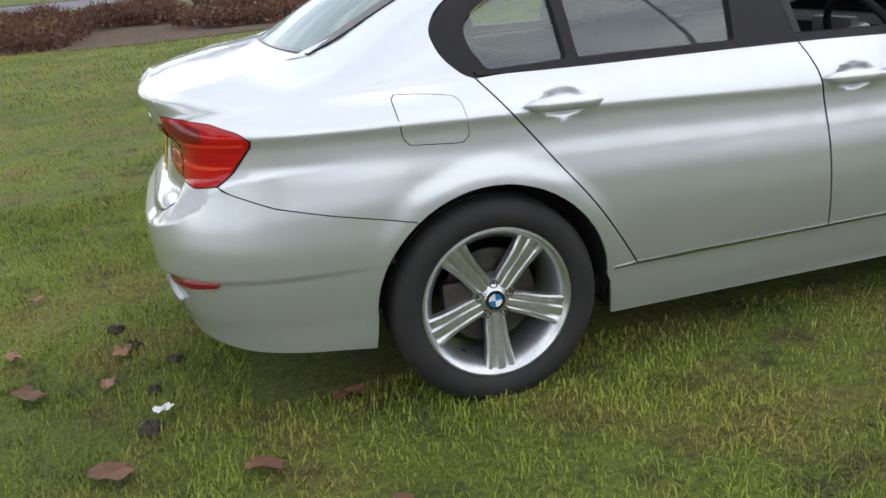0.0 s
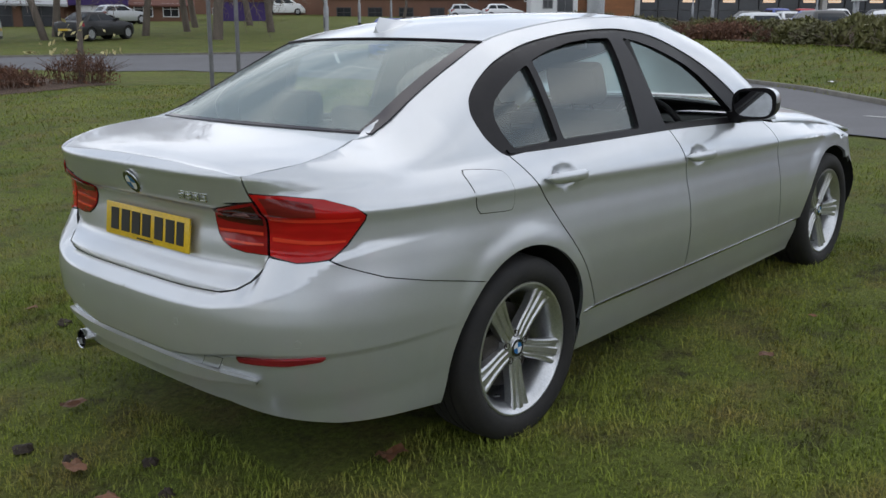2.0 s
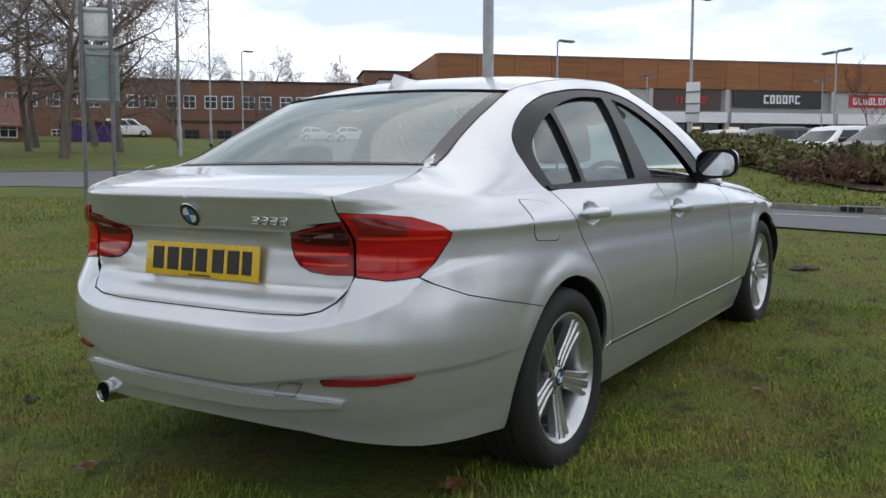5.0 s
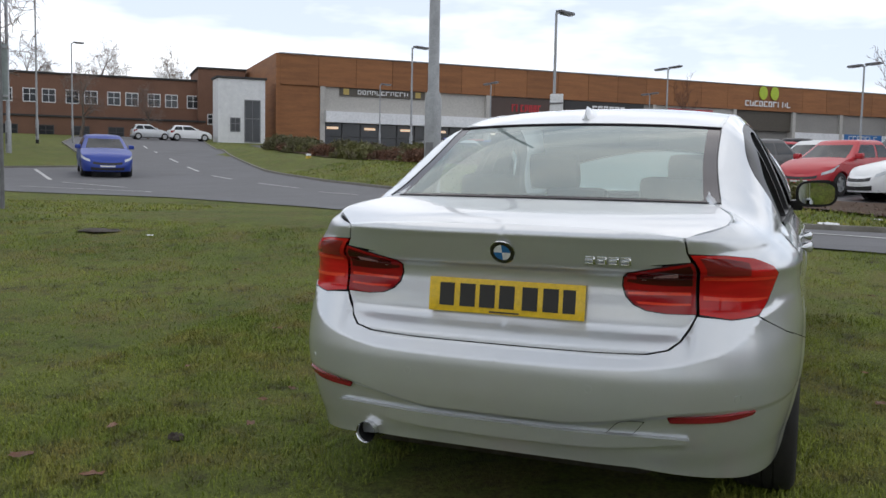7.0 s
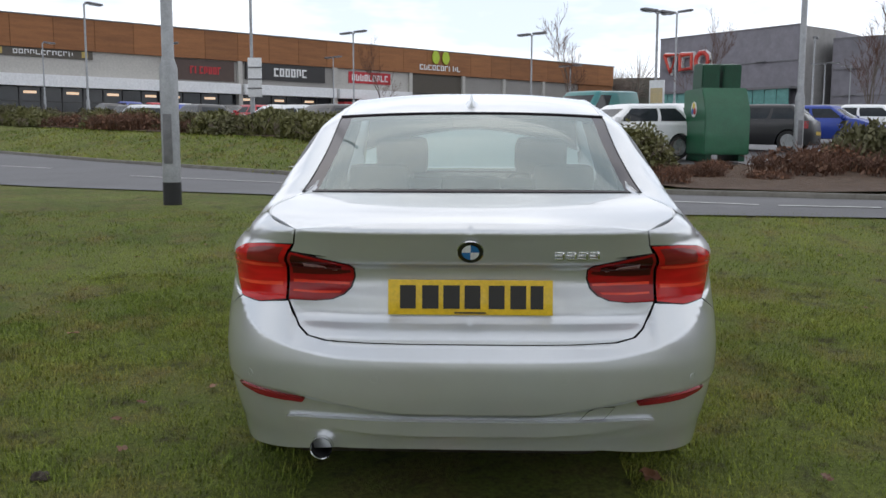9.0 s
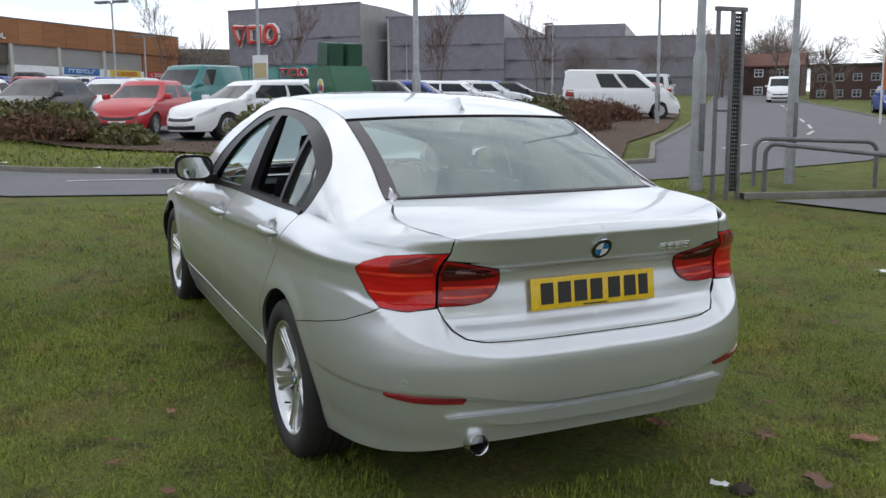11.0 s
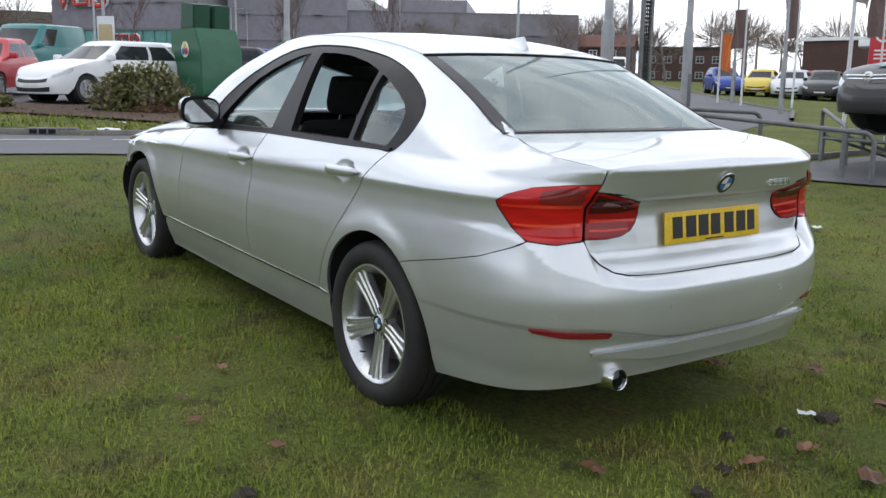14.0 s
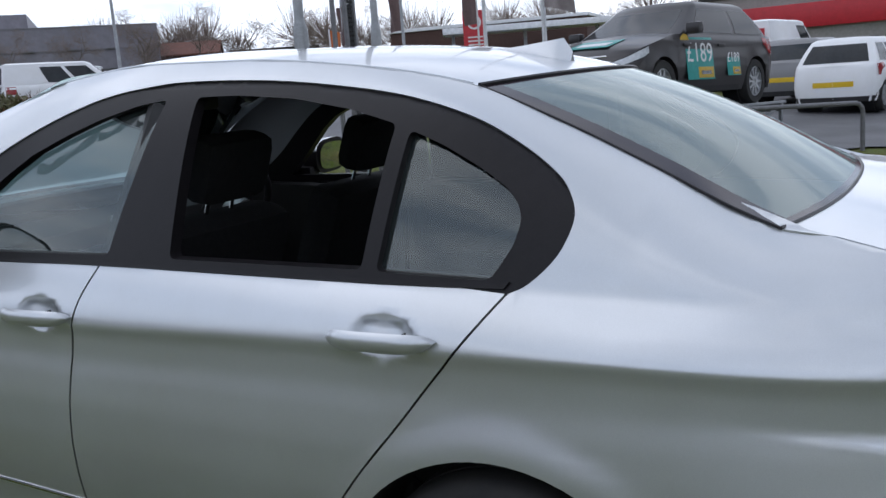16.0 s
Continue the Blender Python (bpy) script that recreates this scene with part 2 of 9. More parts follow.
def tube(bm, pts, radius, n=8, index=0, cap=True):
    """A round bar along a line of points; radius may be one number or one a point."""
    pts = [Vector(p) for p in pts]
    radii = radius if isinstance(radius, (list, tuple)) else [radius] * len(pts)
    rings, last = [], None
    for k, p in enumerate(pts):
        d = (pts[min(k + 1, len(pts) - 1)] - pts[max(k - 1, 0)]).normalized()
        if last is None:
            last = d.orthogonal().normalized()
        a = (last - d * last.dot(d)).normalized()
        b = d.cross(a)
        last = a
        rings.append([bm.verts.new(p + radii[k] * (math.cos(2 * math.pi * j / n) * a + math.sin(2 * math.pi * j / n) * b)) for j in range(n)])
    for a, b in zip(rings, rings[1:]):
        for j in range(n):
            bm.faces.new((a[j], a[(j + 1) % n], b[(j + 1) % n], b[j])).material_index = index
    if cap:
        for ring in (rings[0], rings[-1]):
            bm.faces.new(ring).material_index = index
    return rings


def arc_pts(c, r, a0, a1, n, plane="xz"):
    out = []
    for k in range(n + 1):
        a = radians(a0 + (a1 - a0) * k / n)
        u, v = r * math.cos(a), r * math.sin(a)
        out.append({"xz": (c[0] + u, c[1], c[2] + v), "xy": (c[0] + u, c[1] + v, c[2]), "yz": (c[0], c[1] + u, c[2] + v)}[plane])
    return out


def ip(x, xs, ys):
    return float(np.interp(x, xs, ys))


@functools.lru_cache(None)
def slopes(xs, ys):
    """Slopes of a smooth line through points that never overshoots them."""
    h = [b - a for a, b in zip(xs, xs[1:])]
    d = [(b - a) / w for a, b, w in zip(ys, ys[1:], h)]
    m = [d[0]]
    for k in range(1, len(d)):
        p, q = 2 * h[k] + h[k - 1], h[k] + 2 * h[k - 1]
        m.append(0.0 if d[k - 1] * d[k] <= 0 else (p + q) / (p / d[k - 1] + q / d[k]))
    return m + [d[-1]]


def pc(x, xs, ys):
    """A smooth curve through the points, flat beyond the ends."""
    if x <= xs[0]:
        return ys[0]
    if x >= xs[-1]:
        return ys[-1]
    m, k = slopes(xs, ys), 0
    while x > xs[k + 1]:
        k += 1
    h = xs[k + 1] - xs[k]
    t = (x - xs[k]) / h
    return ys[k] * (1 + 2 * t) * (1 - t) ** 2 + h * m[k] * t * (1 - t) ** 2 + ys[k + 1] * t * t * (3 - 2 * t) + h * m[k + 1] * t * t * (t - 1)


SLOPE = 0.04304  # radians: the lawn rises towards the road
GX, GZ = (-60, 0, 2.8, 7, 11.2, 19.5, 80, 140, 400), (-2.58, 0, 0.13, 0.46, 0.46, 0.67, 3.0, 5.0, 9.0)


def ease(a, b, t):
    t = np.clip((t - a) / (b - a), 0.0, 1.0)
    return t * t * (3 - 2 * t)


def bank(x, y):
    """The grass bank between the side road and the car park."""
    d, s = (x - 11.9) * 0.73 - (y - 1.5) * 0.68, (x - 11.9) * 0.68 + (y - 1.5) * 0.73
    return 0.55 * ease(0.6, 4.2, d) * (1 - ease(6.2, 8.2, d)) * ease(2.0, 9.0, s) * (1 - ease(44.0, 56.0, s))


def ground_z(x, y=0.0):
    return ip(x, GX, GZ) + 0.04 * max(0.0, min(y, 140.0) - 22.0) + float(bank(x, y))

# ---- the silver saloon: one skin, cut into its panels ----
XS, XF = -0.15, 2.95           # where the sides turn into the tail and the nose
X_NOSE = 3.57


def soft(a, b, t):
    t = min(max((t - a) / (b - a), 0.0), 1.0)
    return t * t * (3 - 2 * t)


def crease_z(x):
    return pc(x, (-0.95, -0.6, -0.25, 0.0, 0.42, 1.12, 2.0, 2.6, 3.3), (0.925, 0.905, 0.893, 0.879, 0.861, 0.819, 0.79, 0.765, 0.70))


def belt_z(x):
    return pc(x, (-0.95, -0.43, -0.1, 0.0, 0.34, 1.07, 1.46, 2.0, 2.6, 3.3), (0.965, 0.985, 0.992, 0.99, 0.978, 0.957, 0.939, 0.90, 0.83, 0.74))


def edge_z(x):
    return pc(x, (-0.95, -0.79, -0.6, -0.43, -0.2, 0.0, 0.19, 0.5, 0.8, 1.1, 1.4, 1.7, 2.0, 2.25, 2.6, 3.0, 3.4),
              (1.0, 1.034, 1.066, 1.092, 1.190, 1.278, 1.352, 1.400, 1.420, 1.420, 1.388, 1.30, 1.14, 0.985, 0.92, 0.86, 0.76))


def edge_y(x):
    return pc(x, (-0.95, -0.79, -0.6, -0.43, 0.19, 0.5, 1.1, 1.5, 2.25, 3.0, 3.4), (0.80, 0.77, 0.695, 0.61, 0.55, 0.55, 0.55, 0.56, 0.70, 0.70, 0.66))


HANDLES = ((0.13, 0.372, 0.891), (1.13, 1.37, 0.835))     # rear end, front end, height


def side_y(x, z):
    """Half the width of the skin at a length and a height."""
    zc, zb, zt = crease_z(x), belt_z(x), edge_z(x)
    yb = pc(x, (-0.75, -0.6, -0.2, 0.0, 0.3, 1.1, 2.2, 3.0), (0.80, 0.79, 0.79, 0.802, 0.815, 0.815, 0.80, 0.78))
    if z >= zb:
        d, dt = z - zb, max(zt - zb, 0.02)
        k = soft(-0.55, -0.05, x) * (1 - soft(1.4, 2.2, x))
        low, high = yb - k * (0.36 * d + 0.25 * d * d), yb - k * (0.36 * dt + 0.25 * dt * dt)
        n = ip(x, (-0.5, -0.2, 0.0, 0.25, 1.3, 2.1), (1.5, 2.5, 5.0, 9.0, 9.0, 2.0))
        return low - (high - edge_y(x)) * min(d / dt, 1.1) ** n
    dish = 0.0
    for xa, xb, zh in HANDLES:     # finger dishes behind the handles
        dish += 0.012 * (1 - soft(0.2, 1.0, ((x - (xa + xb) / 2) / 0.085) ** 2 + ((z - zh) / 0.045) ** 2))
    if z >= zc:
        t = (z - zc) / (zb - zc)
        yc = 0.873 - 0.03 * soft(2.2, 3.2, x) - 0.03 * soft(0.2, 0.75, -x) * soft(0.40, 0.92, zc)
        return yc + (yb - yc) * (t ** 1.5) - dish
    u = (z - 0.17) / (zc - 0.17)
    y = pc(u, (0.0, 0.116, 0.239, 0.29, 0.45, 0.58, 0.68, 0.80, 0.90, 0.96, 1.0), (0.803, 0.828, 0.847, 0.858, 0.881, 0.890, 0.889, 0.880, 0.870, 0.8685, 0.873))
    for xw in (0.0, 2.81):     # the arches stand a little proud
        r = math.hypot(x - xw, z - 0.315)
        y += 0.007 * (1 - soft(0.385, 0.46, r)) * soft(0.16, 0.3, z)
    return y - dish - 0.03 * soft(0.2, 0.75, -x) * soft(0.40, 0.92, z)


def shoulder_z(phi):
    """The bumper's upper crease: below the boot lid, rising outwards to the lamp's foot."""
    return pc(phi, (0, 12, 24.5, 31.5, 38.7, 45.2, 51, 60), (0.626, 0.627, 0.631, 0.644, 0.670, 0.712, 0.778, 0.80))


def bumper_x(z):
    return pc(z, (0.17, 0.24, 0.316, 0.37, 0.44, 0.52, 0.59, 0.64, 0.70, 0.78, 0.9), (-0.885, -0.916, -0.938, -0.962, -0.978, -0.990, -0.993, -0.988, -0.976, -0.956, -0.93))


def upper_x(z, phi):
    lid = pc(z, (0.66, 0.685, 0.700, 0.735, 0.80, 0.86, 0.895, 0.912, 0.95, 1.0, 1.015, 1.022, 1.03, 1.046), (-0.950, -0.945, -0.930, -0.886, -0.873, -0.862, -0.866, -0.893, -0.912, -0.932, -0.938, -0.937, -0.928, -0.900))
    flat = pc(z, (0.645, 0.78, 0.9, 1.0, 1.022, 1.05), (-0.985, -0.935, -0.918, -0.934, -0.934, -0.90))
    return lid + (flat - lid) * soft(30, 52, phi)


def tail_x(z, phi):
    """The rearmost line of the tail at a height."""
    zs = shoulder_z(phi)
    if z <= zs:
        return bumper_x(z)
    zl = max(zs + 0.012, pc(phi, (26, 31.6, 33.6, 35.2, 36.5, 38), (0.664, 0.684, 0.708, 0.744, 0.782, 0.79)))
    if z >= zl:
        return upper_x(z, phi)
    return bumper_x(zs) + (upper_x(zl, phi) - bumper_x(zs)) * (z - zs) / (zl - zs)


def skin(q, z):
    """The skin's place: q below 0 runs round the tail in degrees, then along the side in hundredths of a metre, then round the nose."""
    long = (XF - XS) * 100
    if q < 0:
        phi = 90 + q
        c, s = math.cos(radians(phi)), math.sin(radians(phi))
        a = XS - tail_x(z, phi)
        n = 3.6 + 0.4 * soft(0.70, 0.92, z)
        r = 1.0 / ((abs(c) ** n + abs(s) ** n) ** (1 / n))
        low = (0.024 * (1 - soft(26, 42, phi)) + 0.008 * (1 - soft(60, 86, phi))) * (1 - soft(0.0, 0.012, z - low_crease_z(phi))) * soft(0.22, 0.42, z)
        r -= low
        x = XS - a * r * c
        return Vector((x, side_y(x, z) * r * s, z))
    if q <= long:
        x = XS + q / 100
        return Vector((x, side_y(x, z), z))
    phi = min(90 - (q - long), 90)
    c, s = math.cos(radians(phi)), math.sin(radians(phi))
    n = 2.6
    r = 1.0 / ((abs(c) ** n + abs(s) ** n) ** (1 / n))
    x = XF + (X_NOSE - 0.10 * soft(0.45, 0.9, z) - XF) * r * c
    return Vector((x, side_y(min(x, 3.3), z) * r * s, z))


def q_of(x, y=None):
    """The coordinate of a place on the side, or round the tail where y is given."""
    if x >= XS:
        return (x - XS) * 100
    if y is None:
        d = min((XS - x) / 0.83, 0.999)
        return -90 + math.degrees(math.atan2((1 - d ** 3.2) ** (1 / 3.2), d))
    return -90 + math.degrees(math.atan2(abs(y) / 0.885, (XS - x) / 0.83))


def skin_normal(q, z):
    du = skin(q + 0.4, z) - skin(q - 0.4, z)
    dv = skin(q, z + 0.0035) - skin(q, z - 0.0035)
    return dv.cross(du).normalized()


from mathutils import geometry as mgeo


def smooth_line(pts, n=6, closed=False):
    """A Catmull-Rom line through the points."""
    p = [Vector(v) for v in pts]
    out, last = [], len(p) - 1
    for k in range(len(p) if closed else last):
        a, b, c, d = (p[(k + j) % len(p)] if closed else p[min(max(k + j, 0), last)] for j in (-1, 0, 1, 2))
        for j in range(n):
            t = j / n
            out.append(0.5 * (2 * b + (c - a) * t + (2 * a - 5 * b + 4 * c - d) * t * t + (3 * b - 3 * c + d - a) * t ** 3))
    if not closed:
        out.append(p[-1])
    return [tuple(v) for v in out]


def rounded(pts, r):
    """A closed outline with its corners rounded off."""
    out = []
    for k, b in enumerate(pts):
        b, a, c = Vector(b), Vector(pts[k - 1]), Vector(pts[(k + 1) % len(pts)])
        p = b + (a - b).normalized() * min(r, (a - b).length * 0.45)
        q = b + (c - b).normalized() * min(r, (c - b).length * 0.45)
        out += [tuple(p * (1 - t) ** 2 + b * 2 * t * (1 - t) + q * t * t) for t in (0, 0.25, 0.5, 0.75, 1.0)]
    return out


def densify(poly, step):
    out = []
    for a, b in zip(poly, poly[1:] + poly[:1]):
        n = max(1, int(math.hypot(b[0] - a[0], b[1] - a[1]) / step))
        out += [(a[0] + (b[0] - a[0]) * k / n, a[1] + (b[1] - a[1]) * k / n) for k in range(n)]
    return out


def inside(poly, x, y):
    hit = False
    for (ax, ay), (bx, by) in zip(poly, poly[1:] + poly[:1]):
        if (ay > y) != (by > y) and x < (bx - ax) * (y - ay) / (by - ay) + ax:
            hit = not hit
    return hit


def cut_sheet(outline, step, rows=(), lines=()):
    """Triangles over an outline in the plane, with a grid of points in it."""
    poly = densify(outline, step)
    xs, ys = [p[0] for p in poly], [p[1] for p in poly]
    pts, near = list(poly), step * 0.45
    grid_y = sorted(set(np.arange(min(ys), max(ys), step).tolist()) | {r for r in rows if min(ys) < r < max(ys)})
    edge = np.array(poly)
    laid = []
    for gx in np.arange(min(xs) + step / 2, max(xs), step):
        for line in lines:
            gy = line(gx)
            if gy is not None and inside(poly, gx, gy) and np.min(np.hypot(edge[:, 0] - gx, edge[:, 1] - gy)) > 0.35:
                laid.append((gx, gy))
    pts += laid
    if laid:
        edge = np.array(poly + laid)
    for gx in np.arange(min(xs) + step / 2, max(xs), step):
        for gy in grid_y:
            if inside(poly, gx, gy) and np.min(np.hypot(edge[:, 0] - gx, edge[:, 1] - gy)) > near:
                pts.append((gx, gy))
    n = len(poly)
    v, _, f, *_ = mgeo.delaunay_2d_cdt([Vector(p) for p in pts], [(k, (k + 1) % n) for k in range(n)], [], 1, 1e-6)
    return [tuple(p) for p in v], [tuple(t) for t in f]


def crease_at(d):
    return lambda q: (crease_z(XS + q / 100 if q > 0 else XS + q * 0.014) * 100 + d) if q < 285 else None


def low_crease_z(phi):
    """The bumper's lower crease, from the slot in the middle up to the reflectors."""
    return 0.436 + 0.060 * soft(12, 40, phi)


def tail_line(line, d):
    return lambda q: line(90 + q) * 100 + d if q < -2 else None


CREASES = [tail_line(shoulder_z, d) for d in (-1.6, -0.7, 0.0, 0.7)] + [tail_line(low_crease_z, d) for d in (-0.6, 0.1, 1.0, 1.8)] + [crease_at(d) for d in (-6.0, -4.0, -2.0, -0.9, 0.0, 0.9, 2.2)]


def panel(name, outline, mat, parent, label="", step=2.4, lift=0.0, rim=0.014, rows=(), side=1, thin=False):
    """A panel of the skin: outline in (q, height in hundredths), with an edge folded inwards."""
    v, f = cut_sheet(outline, step, rows, CREASES)
    verts, norms = [], []
    for q, h in v:
        n = skin_normal(q, h / 100)
        p = skin(q, h / 100) + n * lift
        verts.append(p)
        norms.append(n)
    count = {}
    for t in f:
        for a, b in ((t[0], t[1]), (t[1], t[2]), (t[2], t[0])):
            key = (min(a, b), max(a, b))
            count[key] = None if key in count else (a, b)
    faces, base = list(f), len(verts)
    fold = {}
    for key, e in count.items():
        if e is None:
            continue
        for k in e:
            if k not in fold:
                fold[k] = (len(verts), len(verts) + 1)
                verts += [verts[k].copy(), verts[k] - norms[k] * rim]
                norms += [norms[k], norms[k]]
        a, b = e
        faces.append((fold[b][0], fold[a][0], fold[a][1], fold[b][1]))
    # the folded edge faces along the sheet, away from the panel
    for key, e in count.items():
        if e is None:
            continue
        a, b = e
        out = (verts[b] - verts[a]).cross(norms[a]).normalized()
        for k in (a, b):
            for i in fold[k]:
                norms[i] = (norms[i] + out * 1.2).normalized()
    if side < 0:
        verts = [Vector((p.x, -p.y, p.z)) for p in verts]
        norms = [Vector((p.x, -p.y, p.z)) for p in norms]
        faces = [tuple(reversed(t)) for t in faces]
    # triangles may run either way round: turn them to their normals
    fixed = []
    for t in faces:
        a, b, c = (Vector(verts[k]) for k in t[:3])
        g = (b - a).cross(c - a)
        m = sum((norms[k] for k in t), Vector())
        fixed.append(t if len(t) == 4 or g.dot(m) >= 0 else tuple(reversed(t)))
    return part_mesh(name, mesh_of(name, verts, fixed, mat, True, norms), parent, label)


CAR = thing("silver_saloon_car", "silver metallic four-door saloon car with open windows, on damp grass", "car",
            Matrix.Translation((0, 0, -0.012)) @ Matrix.Rotation(-SLOPE, 4, "Y"))


def H(pts):
    """(x, z) in metres to the skin's plane."""
    return [(q_of(x), z * 100) for x, z in pts]


def arch_line(xw, a0, a1, r=0.372, n=22):
    return [(xw + r * math.cos(radians(a0 + (a1 - a0) * k / n)), 0.315 + r * math.sin(radians(a0 + (a1 - a0) * k / n))) for k in range(n + 1)]


G = 0.003   # half of the gap between two panels
rear_seam = [tuple(p) for p in smooth_line([(0.475, 0.352), (0.40, 0.47), (0.319, 0.59), (0.215, 0.722), (0.16, 0.795), (0.087, 0.887), (0.012, 0.984)], 4)]
mid_seam = [tuple(p) for p in smooth_line([(1.076, 0.958), (1.112, 0.88), (1.132, 0.80), (1.145, 0.69), (1.158, 0.514), (1.176, 0.349)], 4)]
front_seam = [tuple(p) for p in smooth_line([(2.02, 0.90), (2.07, 0.82), (2.085, 0.70), (2.10, 0.52), (2.17, 0.345)], 4)]
light_tip, light_low = (-0.612, 0.776, 0.893), (-0.74, 0.744, 0.775)
split = q_of(-0.875, 0.58)     # where lid and quarter panel part, in degrees round the tail

# bumper's upper line: along the wing, under the lamp, then below the lid
bumper_top = [(q_of(-0.222), 61.6)] + [(q_of(-0.33, 0.885), 64.2), (q_of(-0.45, 0.87), 67.0), (q_of(-0.60, 0.83), 71.0), (q_of(-0.70, 0.775), 75.5), (q_of(-0.745, 0.742), 77.9)]
lamp_outer = [(q_of(-0.745, 0.742), 78.2), (q_of(-0.705, 0.765), 82.0), (q_of(-0.657, 0.789), 88.6), (q_of(-0.654, 0.791), 90.0), (q_of(-0.675, 0.778), 92.3), (q_of(-0.735, 0.735), 95.2),
              (q_of(-0.80, 0.66), 96.5), (split + 0.3, 97.0), (split + 0.3, 93), (split + 0.3, 84), (split + 0.3, 78.6), (q_of(-0.81, 0.66), 77.4)]
lamp_inner = [(split - 0.5, 78.7), (split - 0.5, 94.6), (-60, 93.2), (-66, 91.6), (-69.2, 90.6), (-70.4, 89.2), (-70.6, 86.6), (-69.8, 83.4), (-68.0, 81.0), (-65.0, 79.3), (-60.5, 78.6)]

shrink = lambda pts: [(split + (q - split) * 0.737, h) for q, h in pts]
lamp_inner = shrink(lamp_inner)

for side in (1, -1):
    panel("rear_door", H([(x + G, z) for x, z in rear_seam[::-1]] + [(0.7, 0.352), (1.0, 0.350)] + [(x - G, z) for x, z in mid_seam[::-1]]
                         + [(x, belt_z(x)) for x in (0.9, 0.6, 0.3, 0.1)])[::-1], SILVER, CAR, side=side, step=1.3)
    panel("front_door", H([(x + G, z) for x, z in mid_seam] + [(1.5, 0.348), (1.9, 0.346)] + [(x - G, z) for x, z in front_seam[::-1]]
                          + [(x, belt_z(x)) for x in (1.8, 1.5, 1.25)]), SILVER, CAR, side=side, step=1.3)
    outer = [(0.008, 0.985), (-0.028, 1.004), (-0.075, 1.055), (-0.094, 1.112), (-0.080, 1.152), (-0.040, 1.193), (0.055, 1.250), (0.16, 1.297), (0.30, 1.334), (0.46, 1.357), (0.68, 1.375), (0.92, 1.378), (1.06, 1.368), (1.21, 1.343), (1.37, 1.291), (1.51, 1.227), (1.64, 1.142), (1.78, 1.035), (1.885, 0.968)]
    outer = [tuple(p) for p in smooth_line(outer, 4)] + [(1.91, 0.935)]
    quarter = [(x - G, z) for x, z in rear_seam] + outer[1:-1] + [(1.95, 0.912), (2.2, 0.89), (2.24, 0.985), (2.03, 1.115)]
    quarter += [(x, edge_z(x)) for x in (1.85, 1.7, 1.55, 1.4, 1.25, 1.1, 0.95, 0.8, 0.65, 0.5, 0.35, 0.26, 0.17, 0.08, 0.0, -0.1, -0.149)]
    top = [(q_of(x, y), edge_z(x) * 100) for x, y in ((-0.2, 0.75), (-0.3, 0.73), (-0.43, 0.69), (-0.52, 0.66), (-0.6, 0.655), (-0.7, 0.65))]
    q_poly = H(quarter) + top + [(split + 0.12, 102.2), (split + 0.12, 97.3)]
    q_poly += [(q, h + 0.3) for q, h in lamp_outer[6:2:-1]] + [(lamp_outer[3][0] + 0.4, lamp_outer[3][1])] + [(q + 0.4, h - 0.2) for q, h in lamp_outer[2::-1]]
    q_poly += [(q, h + 0.35) for q, h in bumper_top[4::-1]]
    q_poly += H(arch_line(0.0, 127, 2)) + H([(0.385, 0.30), (0.395, 0.345)])
    panel("quarter_panel", q_poly, SILVER, CAR, side=side, step=2.2)
    panel("front_wing", H([(x + G, z) for x, z in front_seam[::-1]] + [(2.15, 0.878), (2.4, 0.858), (2.7, 0.822), (2.95, 0.784)]) + [((XF - XS) * 100 + 14, 78), ((XF - XS) * 100 + 14, 60)] + H([(3.0, 0.60)] + arch_line(2.81, 60, 174))
          + H([(2.435, 0.345), (2.2, 0.345)]), SILVER, CAR, side=side, step=3.0)
    panel("sill", H([(0.398, 0.178), (1.4, 0.168), (2.42, 0.165), (2.43, 0.30), (2.40, 0.338), (1.4, 0.341), (0.39, 0.344), (0.384, 0.29)]), SILVER, CAR, side=side, step=3.4)
    panel("sill_trim", H([(0.392, 0.3445), (1.4, 0.3415), (2.40, 0.3385), (2.40, 0.3445), (1.4, 0.3475), (0.392, 0.351)]), CHROME, CAR, "bright sill strip", step=3.0, lift=0.004, side=side)
    # window surround
    rear_in = rounded([(0.276, 1.273), (0.19, 1.243), (0.107, 1.205), (0.045, 1.170), (0.014, 1.140), (0.004, 1.110), (0.014, 1.066), (0.052, 1.004), (0.298, 1.004)], 0.016)
    rear_main = rounded([(0.334, 1.004), (0.313, 1.284), (0.44, 1.314), (0.60, 1.337), (0.76, 1.346), (0.888, 1.344), (0.857, 0.989)], 0.016)
    front_main = rounded([(0.985, 1.340), (1.08, 1.325), (1.20, 1.292), (1.31, 1.252), (1.42, 1.205), (1.50, 1.152), (1.60, 1.066), (1.735, 0.952), (1.058, 0.984)], 0.016)

    def ring_panel(name, out_line, holes, mat, lift, rim, label=""):
        """A sheet with holes: the window surround."""
        o = densify(H(out_line), 1.2)
        hs = [densify(H(h), 2.0) for h in holes]
        pts, edges = [], []
        for loop in [o] + hs:
            b = len(pts)
            pts += loop
            edges += [(b + k, b + (k + 1) % len(loop)) for k in range(len(loop))]
        rim_pts = np.array(pts)
        for gx in np.arange(min(p[0] for p in o), max(p[0] for p in o), 1.5):
            for gy in np.arange(min(p[1] for p in o), max(p[1] for p in o), 1.5):
                if inside(o, gx, gy) and not any(inside(h, gx, gy) for h in hs) and np.min(np.hypot(rim_pts[:, 0] - gx, rim_pts[:, 1] - gy)) > 0.6:
                    pts.append((gx, gy))
        v, _, f, *_ = mgeo.delaunay_2d_cdt([Vector(p) for p in pts], edges, [], 1, 1e-6)
